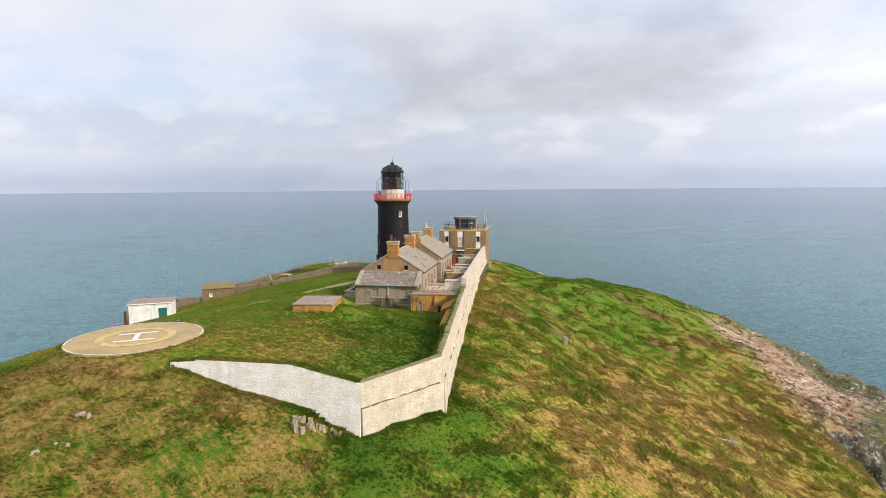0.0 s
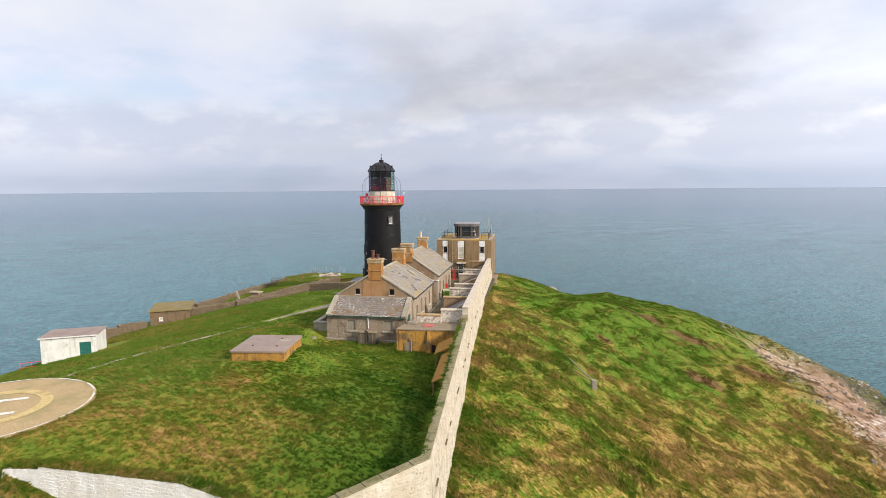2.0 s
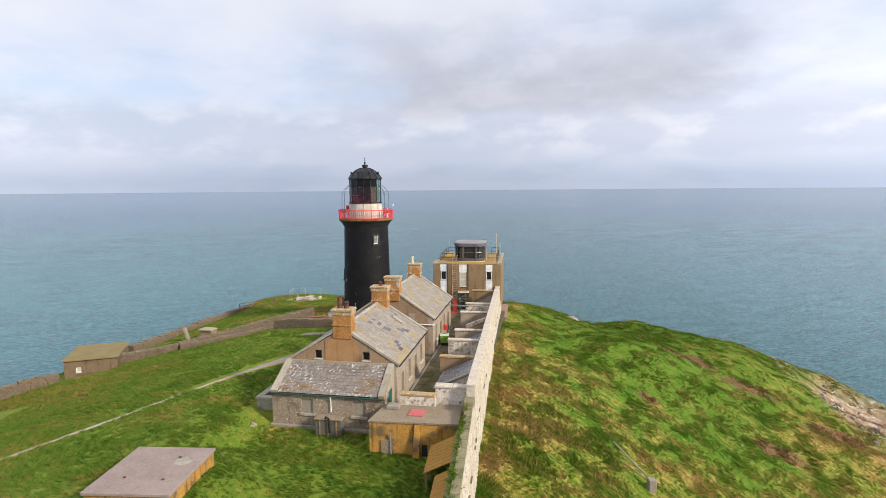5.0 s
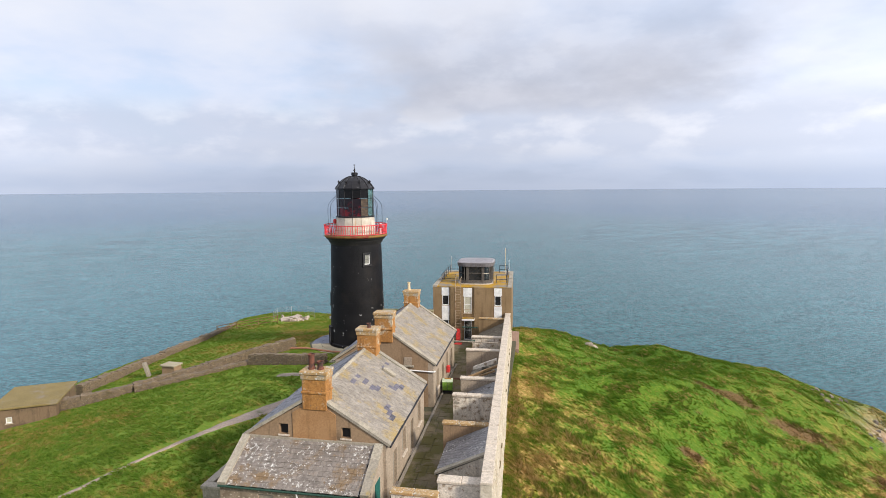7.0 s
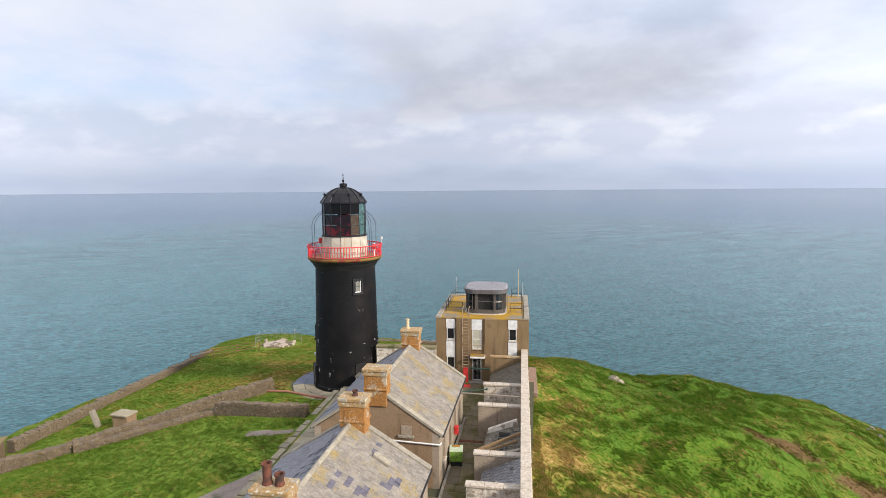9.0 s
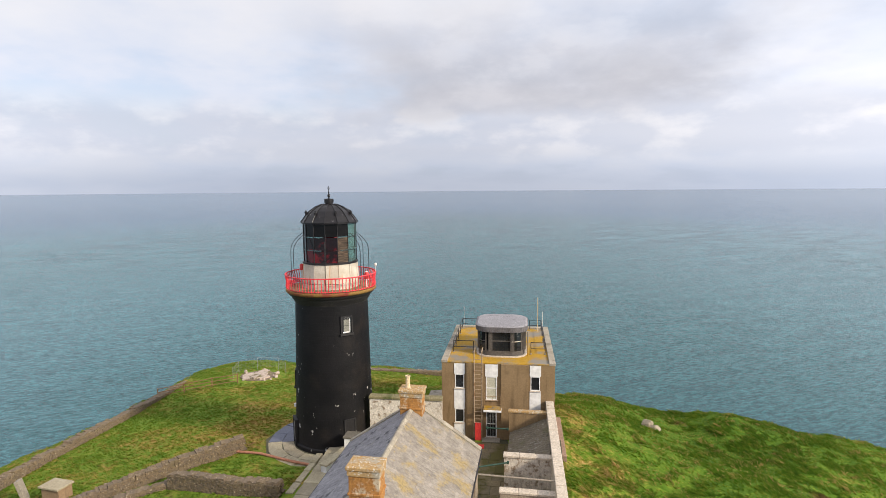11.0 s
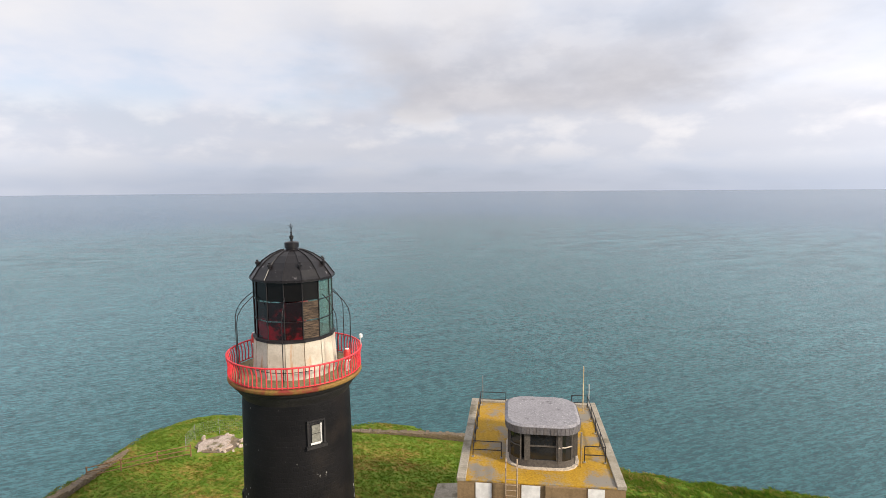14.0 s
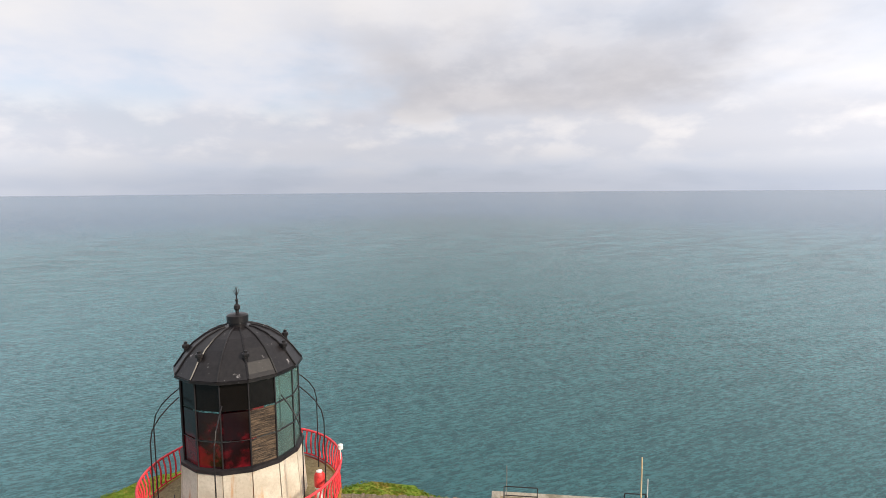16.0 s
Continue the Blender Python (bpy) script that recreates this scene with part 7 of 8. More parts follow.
def build_block():
    root = thing("signal_building", "two-storey brown rendered block with white window panels and rooftop lookout", "building", BLOCK)
    cols = [(0.92, 1.72), (3.2, 4.12), (6.42, 7.22)]
    holes = []
    # openings: (x0, x1, z0, z1, kind)
    op = [(0.98, 1.66, B1 - 1.92, B1 - 0.86, "w"), (0.98, 1.66, B1 - 4.56, B1 - 3.5, "w"), (6.48, 7.16, B1 - 1.92, B1 - 0.86, "w"), (6.48, 7.16, B1 - 4.56, B1 - 3.5, "w"),
          (3.26, 4.06, B1 - 2.72, B1 - 0.98, "b"), (3.26, 4.06, B0 + 0.12, B0 + 2.15, "d")]
    s = wall_panels(Shape(), 0, BW, B0 - 0.5, B1, 0, 0.3, [o[:4] for o in op])
    part("front_wall", s, "tan_render", root)
    part("side_wall", Shape().box(0, 0.3, 0.3, BD, B0 - 0.5, B1), "tan_render", root)
    part("side_wall", Shape().box(BW - 0.3, BW, 0.3, BD, B0 - 0.5, B1), "tan_render", root)
    part("back_wall", Shape().box(0.3, BW - 0.3, BD - 0.3, BD, B0 - 0.5, B1), "tan_render", root)
    # a black core stands in for the unlit rooms
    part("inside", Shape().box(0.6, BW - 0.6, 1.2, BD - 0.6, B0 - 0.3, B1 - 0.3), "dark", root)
    part("pier", Shape().box(4.36, 6.32, -0.16, -0.003, B0 - 0.3, B1, b=0.01), "tan_render", root)
    part("pier", Shape().box(1.78, 3.12, -0.10, -0.003, B0 - 0.3, B1, b=0.01), "tan_render", root)
    for x0, x1 in cols:                                        # white infill panels between the openings
        mine = sorted((o[2], o[3]) for o in op if x0 < (o[0] + o[1]) / 2 < x1)
        z = B1 - 5.55 if x0 != cols[1][0] else B1 - 2.72
        zs = [z]
        for lo, hi in mine:
            if lo > z + 0.1:
                part("white_panel", Shape().box(x0, x1, -0.035, -0.003, z, lo - 0.01), "white_panel", root, "white infill panel")
            z = max(z, hi + 0.01)
        part("white_panel", Shape().box(x0, x1, -0.035, -0.003, z, B1 - 0.06), "white_panel", root, "white infill panel")
    for x0, x1, z0, z1, kind in op:
        if kind == "w":
            sash(root, x0, x1, z0, z1, -0.02, 0.09, rails=0, label="white-framed window with dark pane")
        elif kind == "b":
            w = sash(root, x0, x1, z0, z1, -0.02, 0.09, pane="curtain", rails=1, name="balcony_door", label="white glazed balcony door")
        else:
            w = sash(root, x0, x1, z0, z1, 0.02, 0.09, rails=1, name="door", label="white barred entrance door")
            gr = Shape()
            for k in range(6):
                gr.tube([(x0 + 0.1 + 0.12 * k, 0.0, z0 + 0.1), (x0 + 0.1 + 0.12 * k, 0.0, z1 - 0.1)], 0.012, 4)
            part("door_bars", gr, "pipe", w)
    part("canopy", Shape().box(3.1, 4.4, -0.75, -0.003, B0 + 2.32, B0 + 2.48, b=0.02), "white_panel", root, "white concrete canopy slab")
    part("balcony_floor", Shape().box(3.12, 4.38, -0.72, -0.02, B0 + 2.48, B0 + 2.55), "lichen_roof", root)
    rl = Shape()
    for z in (2.9, 3.2, 3.5):
        rl.tube([(3.15, -0.03, B0 + z), (3.15, -0.68, B0 + z), (4.35, -0.68, B0 + z), (4.35, -0.03, B0 + z)], 0.016, 5)
    for x in (3.15, 3.75, 4.35):
        rl.tube([(x, -0.68, B0 + 2.5), (x, -0.68, B0 + 3.5)], 0.016, 5)
    part("balcony_rail", rl, "timber", root, "rusty balcony rail")
    part("door_step", Shape().box(3.0, 4.3, -0.7, -0.003, B0 - 0.3, B0 + 0.1, b=0.02), "concrete", root)
    # ladder
    ld = part("ladder", Shape().tube([(2.42, -0.42, B0 + 0.1), (2.42, -0.42, B1 + 1.0), (2.42, 0.5, B1 + 1.0)], 0.042, 6).tube([(2.98, -0.42, B0 + 0.1), (2.98, -0.42, B1 + 1.0), (2.98, 0.5, B1 + 1.0)], 0.042, 6), "rust_iron", root, "rusty iron wall ladder")
    me = Shape().tube([(2.42, -0.42, 0), (2.98, -0.42, 0)], 0.024, 5).mesh("rung", MAT["rust_iron"])
    for k in range(22):
        ob = new("rung", me)
        ob.matrix_basis = Matrix.Translation((0, 0, B0 + 0.25 + 0.28 * k))
        ob.parent = ld
    part("ladder_guard", Shape().box(2.48, 2.92, -0.50, -0.46, B0 + 0.05, B0 + 1.4, b=0.01), "red_flat", root, "red locked ladder guard")
    # roof with low kerb
    part("roof", Shape().box(0.02, BW - 0.02, 0.02, BD - 0.02, B1, B1 + 0.06), "lichen_roof", root, "flat roof covered in yellow lichen")
    k = Shape()
    k.box(-0.04, 0.42, -0.04, BD + 0.04, B1 - 0.02, B1 + 0.17, b=0.02).box(BW - 0.42, BW + 0.04, -0.04, BD + 0.04, B1 - 0.02, B1 + 0.17, b=0.02).box(0.42, BW - 0.42, BD - 0.4, BD + 0.04, B1 - 0.02, B1 + 0.17, b=0.02)
    part("roof_kerb", k, "kerb", root, "pale concrete roof kerb")
    part("roof_kerb", Shape().box(0.42, BW - 0.42, -0.04, 0.12, B1 - 0.02, B1 + 0.09, b=0.02), "lichen_roof", root)
    # rails on the roof
    for pts, posts in (([(2.15, 2.4), (0.62, 2.4), (0.62, 9.7), (2.3, 9.7)], [(2.15, 2.4), (0.62, 2.4), (0.62, 4.2), (0.62, 6.0), (0.62, 7.8), (0.62, 9.7), (2.3, 9.7)]),
                       ([(6.55, 2.4), (7.62, 2.4), (7.62, 9.7), (6.6, 9.7)], [(6.55, 2.4), (7.62, 2.4), (7.62, 4.2), (7.62, 6.0), (7.62, 7.8), (7.62, 9.7), (6.6, 9.7)])):
        rr = Shape()
        for z in (0.5, 0.98):
            rr.tube([(x, y, B1 + z) for x, y in pts], 0.028, 6)
        r_ = part("roof_rail", rr, "black_metal", root, "black tubular roof rail")
        for x, y in posts:
            part("rail_post", Shape().tube([(x, y, B1), (x, y, B1 + 0.98)], 0.028, 6), "black_metal", r_)
            part("post_foot", Shape().box(x - 0.07, x + 0.07, y - 0.07, y + 0.07, B1 + 0.06, B1 + 0.13, b=0.01), "kerb", r_)
    # lookout cabin with rounded corners
    def rounded(x0, x1, y0, y1, r, n=5):
        return [(cx + r * math.cos(a), cy + r * math.sin(a)) for cx, cy, s0 in ((x1 - r, y1 - r, 0), (x0 + r, y1 - r, 90), (x0 + r, y0 + r, 180), (x1 - r, y0 + r, 270)) for a in np.radians(np.linspace(s0, s0 + 90, n))]

    cx0, cx1, cy0, cy1 = 2.55, 6.1, 1.5, 5.3
    cab = part("lookout_cabin", Shape().prism(rounded(cx0, cx1, cy0, cy1, 1.0), B1, B1 + 0.5), "pillar", root, "rounded lookout cabin with wide dark windows")
    part("cabin_plinth", Shape().prism(rounded(cx0 - 0.16, cx1 + 0.16, cy0 - 0.16, cy1 + 0.16, 1.1), B1 + 0.02, B1 + 0.14), "coping", cab)
    # a black core stands in for the unlit cabin
    part("cabin_inside", Shape().prism(rounded(cx0 + 0.25, cx1 - 0.25, cy0 + 0.25, cy1 - 0.25, 0.8), B1 + 0.4, B1 + 2.0), "dark", cab)
    rg = rounded(cx0, cx1, cy0, cy1, 1.0)
    inn = rounded(cx0 + 0.2, cx1 - 0.2, cy0 + 0.2, cy1 - 0.2, 0.8)
    part("cabin_back", Shape().hexa([(*p, B1 + 0.5) for p in (*rg[0:10], *inn[9::-1])], [(*p, B1 + 2.0) for p in (*rg[0:10], *inn[9::-1])]), "pillar", cab)
    for a, b in ((3.36, 3.66), (5.0, 5.3)):
        part("pillar", Shape().box(a, b, cy0 - 0.02, cy0 + 0.25, B1 + 0.5, B1 + 2.02), "pillar", cab, "slate-hung window pillar")
    for p, q in ((rg[10], inn[10]), (rg[19], inn[19])):
        part("pillar", Shape().box(min(p[0], q[0]) - 0.06, max(p[0], q[0]) + 0.06, p[1] - 0.25, p[1] + 0.1, B1 + 0.5, B1 + 2.02), "pillar", cab)
    # panes of the front and of the curved corners
    front = [(3.66, 5.0)]
    for a, b in front:
        part("pane", Shape().box(a, b, cy0 + 0.08, cy0 + 0.10, B1 + 0.5, B1 + 2.0), "window", cab)
        part("glazing_bar", Shape().box(a, b, cy0 + 0.05, cy0 + 0.13, B1 + 1.22, B1 + 1.30), "pillar", cab)
    for idx in (range(11, 14), range(15, 18)):
        pts = [rg[i] for i in idx]
        for p, q in zip(pts, pts[1:]):
            pi, qi = ((p[0] * 0.99 + 4.32 * 0.01, p[1] + 0.03), (q[0] * 0.99 + 4.32 * 0.01, q[1] + 0.03))
            part("pane", Shape().hexa([(*p, B1 + 0.5), (*q, B1 + 0.5), (*qi, B1 + 0.5), (*pi, B1 + 0.5)], [(*p, B1 + 2.0), (*q, B1 + 2.0), (*qi, B1 + 2.0), (*pi, B1 + 2.0)]), "window", cab)
        part("glazing_bar", Shape().tube([(x, y - 0.02, B1 + 1.24) for x, y in pts], 0.035, 5), "coping" if idx[0] > 14 else "pillar", cab)
        for x, y in pts[::2]:
            part("glazing_post", Shape().tube([(x, y - 0.01, B1 + 0.5), (x, y - 0.01, B1 + 2.0)], 0.045, 5), "pillar", cab)
    rf = part("cabin_roof", Shape().hexa([(*p, B1 + 2.0) for p in rounded(cx0 - 0.12, cx1 + 0.12, cy0 - 0.12, cy1 + 0.12, 1.05)], [(*p, B1 + 2.36) for p in rounded(cx0 - 0.2, cx1 + 0.2, cy0 - 0.2, cy1 + 0.2, 1.1)]), "lead", cab, "lead-grey flat roof with slate-hung edge")
    part("roof_skin", Shape().hexa([(*p, B1 + 2.36) for p in rounded(cx0 - 0.2, cx1 + 0.2, cy0 - 0.2, cy1 + 0.2, 1.1)], [(*p, B1 + 2.46) for p in rounded(cx0 - 0.06, cx1 + 0.06, cy0 - 0.06, cy1 + 0.06, 1.0)]), "lead", rf)
    edge = rounded(cx0 - 0.21, cx1 + 0.21, cy0 - 0.21, cy1 + 0.21, 1.1, 9)
    hang = Shape()
    loop = edge + edge[:1]
    for (ax, ay), (bx, by) in zip(loop, loop[1:]):
        l = math.hypot(bx - ax, by - ay)
        c = max(1, int(l / 0.17))
        for j in range(c):
            p, q = [(ax + (bx - ax) * f, ay + (by - ay) * f) for f in ((j + 0.05) / c, (j + 0.95) / c)]
            sh = lambda t, k: (t[0] + (t[0] - 4.3) * k, t[1] + (t[1] - 3.4) * k)
            hang.hexa([(*sh(p, -0.01), B1 + 1.98), (*sh(q, -0.01), B1 + 1.98), (*sh(q, -0.05), B1 + 1.98), (*sh(p, -0.05), B1 + 1.98)], [(*sh(p, 0.01), B1 + 2.37), (*sh(q, 0.01), B1 + 2.37), (*sh(q, -0.05), B1 + 2.37), (*sh(p, -0.05), B1 + 2.37)])
    tagged(part("edge_slates", hang, "edge_slate", rf), kind="stuff")
    part("drain_pipe", Shape().tube([(6.3, 1.9, B1 + 0.1), (6.3, 1.9, B1 + 1.95)], 0.05, 7), "lichen_roof", root)
    for x, y, h, r, mt in ((7.3, 9.3, 3.1, 0.035, "pot_buff"), (7.75, 9.9, 1.7, 0.025, "white_panel"), (0.75, 9.75, 2.1, 0.02, "pipe")):
        part("aerial", Shape().tube([(x, y, B1), (x, y, B1 + h)], r, 6), mt, root, "thin aerial mast")


build_block()


def white_screen_wall():
    """The peeling wall between tower and block."""
    root = thing("wall_4", "peeling whitewashed wall with stone coping between tower and block", "wall", pose(-6.9, 93.7, 43.4, 0, 0, -6), kind="structure")
    part("masonry", Shape().box(0, 5.3, 0, 0.45, -0.3, 3.75), "peeling", root)
    for k in range(6):
        part("coping_stone", Shape().box(-0.05 + 0.9 * k, 0.84 + 0.9 * k, -0.1, 0.55, 3.75, 3.95, b=0.03), "moss_top", root)


white_screen_wall()


# ---- helipad, shed, hut, tank ----
def helipad():
    root = thing("helipad", "round ochre helipad with white letter H and yellow ring", "helipad", pose(-25.67, 42.05, 44.88), kind="structure")
    R = 5.15
    part("pad_slab", Shape().lathe([(R + 0.1, -0.7), (R, 0.12), (0, 0.14)], 64, smooth=False), "pad", root)
    def annulus(r0, r1, z):
        s = Shape()
        n = 64
        s.add([(r * math.cos(2 * math.pi * i / n), r * math.sin(2 * math.pi * i / n), z) for r in (r0, r1) for i in range(n)], [(i, (i + 1) % n, n + (i + 1) % n, n + i) for i in range(n)])
        return s
    part("edge_line", annulus(4.99, 5.11, 0.146), "pad_edge", root, "worn white edge line")
    part("ring_mark", annulus(2.35, 2.98, 0.15), "pad_yellow", root, "faded yellow ring")
    H = Shape()
    for b in ((-1.5, 1.5, 1.0, 1.34), (-1.5, 1.5, -1.34, -1.0), (-0.2, 0.2, -1.0, 1.0)):
        H.box(*b, 0.148, 0.156)
    part("letter_mark", H, "pad_white", root, "white letter H", pose(0, 0, 0, 0, 0, 21))


helipad()


def white_shed():
    root = thing("shed", "white flat-roofed shed with a teal green door", "shed", pose(-39.0, 63.3, 40.55, 0, 0, 18))
    W, D, H = 4.75, 3.3, 2.65
    part("front_wall", wall_panels(Shape(), 0, W, -0.8, H, 0, 0.25, [(3.27, 4.27, 0.08, 2.05)]), "white_paint", root)
    part("side_wall", Shape().box(0, 0.25, 0.25, D, -0.8, H), "white_paint", root)
    part("side_wall", Shape().box(W - 0.25, W, 0.25, D, -0.8, H), "white_paint", root)
    part("back_wall", Shape().box(0.25, W - 0.25, D - 0.25, D, -0.8, H), "white_paint", root)
    part("roof", Shape().box(-0.14, W + 0.14, -0.14, D + 0.14, H, H + 0.12, b=0.02), "mauve_slab", root, "flat brownish roof slab")
    part("roof_edge", Shape().box(-0.15, W + 0.15, -0.165, -0.143, H - 0.02, H + 0.10), "white_paint", root)
    d = part("door", Shape().box(3.27, 4.27, 0.06, 0.12, 0.08, 2.05), "teal_door", root, "teal green painted door")
    part("door_brace", Shape().box(3.37, 4.17, 0.03, 0.058, 0.12, 0.22), "teal_door", d)
    part("door_brace", Shape().box(3.37, 4.17, 0.03, 0.058, 1.75, 1.85), "teal_door", d)
    part("worn_patch", Shape().lathe([(0.0, 0.0), (0.34, 0.0), (0.34, 0.004), (0.0, 0.006)], 10), "kerb", d, "bare patch where the door's paint has worn", Matrix.Translation((3.77, 0.057, 0.48)) @ Matrix.Rotation(radians(90), 4, "X") @ Matrix.Scale(0.55, 4, (0, 1, 0)))
    part("handle", Shape().tube([(3.40, 0.03, 1.05), (3.40, -0.02, 1.05), (3.40, -0.02, 1.2)], 0.015, 5), "pipe", d)
    rail = thing("hand_rail", "red tubular handrail beside the shed", "handrail", pose(-40.6, 62.6, 40.0, 0, 0, 30))
    for x in (0, 0.9, 1.8):
        part("post", Shape().tube([(x, 0, -0.4), (x, 0, 1.0)], 0.025, 5), "red", rail)
    part("rail", Shape().tube([(0, 0, 1.0), (1.8, 0, 1.0)], 0.025, 5).tube([(0, 0, 0.55), (1.8, 0, 0.55)], 0.02, 5), "red", rail)


white_shed()


def brown_hut():
    root = thing("hut", "brown rendered hut with a yellowish flat roof", "hut", pose(-37.5, 79.9, 40.0, 0, 0, 20))
    part("front_wall", wall_panels(Shape(), 0, 4.6, -0.8, 2.05, 0, 0.25, [(1.0, 1.45, 0.85, 1.35)]), "hut_render", root)
    part("side_wall", Shape().box(4.35, 4.6, 0.25, 5.4, -0.8, 2.05), "hut_render", root)
    part("side_wall", Shape().box(0, 0.25, 0.25, 5.4, -0.8, 2.05), "hut_render", root)
    part("back_wall", Shape().box(0.25, 4.35, 5.15, 5.4, -0.8, 2.05), "hut_render", root)
    part("roof", Shape().box(-0.18, 4.78, -0.18, 5.58, 2.05, 2.2, b=0.02), "lichen_hut", root, "flat slab roof with yellow-green lichen")
    sash(root, 1.0, 1.45, 0.85, 1.35, 0.03, 0.08, pane="curtain", rails=0, label="small white window")


# darker and browner than the gable render
MAT["hut_render"] = surface("dark_brown_render", (0.150, 0.100, 0.060), (0.205, 0.142, 0.088), mottle=0.32, scale=0.6, stain=(0.090, 0.064, 0.040), stain_scale=0.6, stain_from=0.50, streak=0.6)
MAT["lichen_hut"] = surface("dull_lichened_slab", (0.17, 0.125, 0.045), (0.235, 0.18, 0.07), scale=0.8, stain=(0.22, 0.18, 0.12), stain_scale=0.7)
brown_hut()


def slab_tank():
    root = thing("water_tank", "low concrete tank with mauve slab top and orange lichened sides", "water tank", pose(-14.75, 49.6, 45.0, 0, 0, -2))
    part("tank_wall", Shape().hexa([(0, 0, -0.5), (3.75, -0.1, -0.5), (3.75, 3.95, -0.5), (0, 4.0, -0.5)], [(0, 0, 1.02), (3.75, -0.1, 1.02), (3.75, 3.95, 1.02), (0, 4.0, 1.02)]), "rust_tank", root, "orange lichened tank wall")
    part("tank_slab", Shape().box(-0.06, 3.81, -0.14, 4.04, 1.02, 1.17, b=0.02), "mauve_slab", root, "mauve grey slab top")
    for x, y in ((1.1, 1.1), (2.9, 1.0), (2.6, 3.0)):
        part("lifting_eye", Shape().box(x - 0.06, x + 0.06, y - 0.04, y + 0.04, 1.17, 1.24, b=0.015), "pot", root)
    part("patch", Shape().lathe([(0.42, 1.17), (0.40, 1.178), (0.0, 1.179)], 12, (2.9, 2.7)), "kerb", root)


slab_tank()

# ---- field walls ----
def ground_at(x, y):
    return float(land(x, y, False))


stone_wall("wall_5", "lichened dry-stone field wall running to the hut", [(-34.0, 82.6, 41.85), (-30.0, 84.4, 42.2), (-24.5, 88.0, 43.0), (-20.0, 91.3, 43.8), (-16.4, 93.7, 44.25)], 0.55, 1.2, 3)
stone_wall("wall_6", "straight dry-stone wall with a squared end", [(-19.3, 89.0, 43.95), (-17.5, 88.4, 44.2), (-14.3, 87.2, 44.5), (-11.4, 86.5, 44.72)], 0.6, 1.0, 4)
stone_wall("wall_10", "low tumbled strip of stone below the field wall", [(-28.4, 84.9, 42.35), (-25.4, 86.2, 42.65), (-22.4, 87.8, 43.0), (-19.5, 89.1, 43.45)], 0.5, 0.4, 14, ruin=0.12)
stone_wall("wall_7", "weathered dry-stone wall along the cliff edge", [(-35.2, 87.3, 41.6), (-34.6, 92.0, 41.3), (-33.9, 98.0, 41.1), (-32.9, 106.0, 40.85), (-32.4, 113.0, 40.4), (-32.0, 119.0, 39.85)], 0.7, 1.3, 5, ruin=0.18)
stone_wall("wall_8", "mossy dry-stone wall across the far cliff edge", [(-14.0, 120.8, 40.45), (-8.0, 120.8, 40.2), (-2.0, 120.6, 40.0), (2.5, 120.2, 39.9)], 0.6, 1.2, 6)
stone_wall("wall_9", "short rough stone wall beside the hut and shed", [(-44.5, 71.5, 40.5), (-41.0, 76.0, 41.0), (-38.0, 79.6, 41.2)], 0.6, 1.0, 7, ruin=0.3)


def shelter():
    root = thing("shelter_slab", "upright concrete slab leaning beside a shelter", "slab", pose(-30.1, 90.4, 41.2, -2, -17, 12))
    part("slab_body", Shape().box(-0.13, 0.13, -0.3, 0.3, -0.4, 1.62, b=0.02), "concrete", root)
    box = thing("shelter_box", "small concrete shelter with a flat slab roof", "shelter", pose(-27.5, 89.8, 41.85, 0, 0, -15))
    part("shelter_wall", Shape().box(-0.75, 0.75, -0.5, 0.5, -0.7, 0.85, b=0.02), "gable", box)
    part("shelter_roof", Shape().box(-0.85, 0.85, -0.65, 0.6, 0.85, 0.98, b=0.02), "flag_pale", box)


shelter()


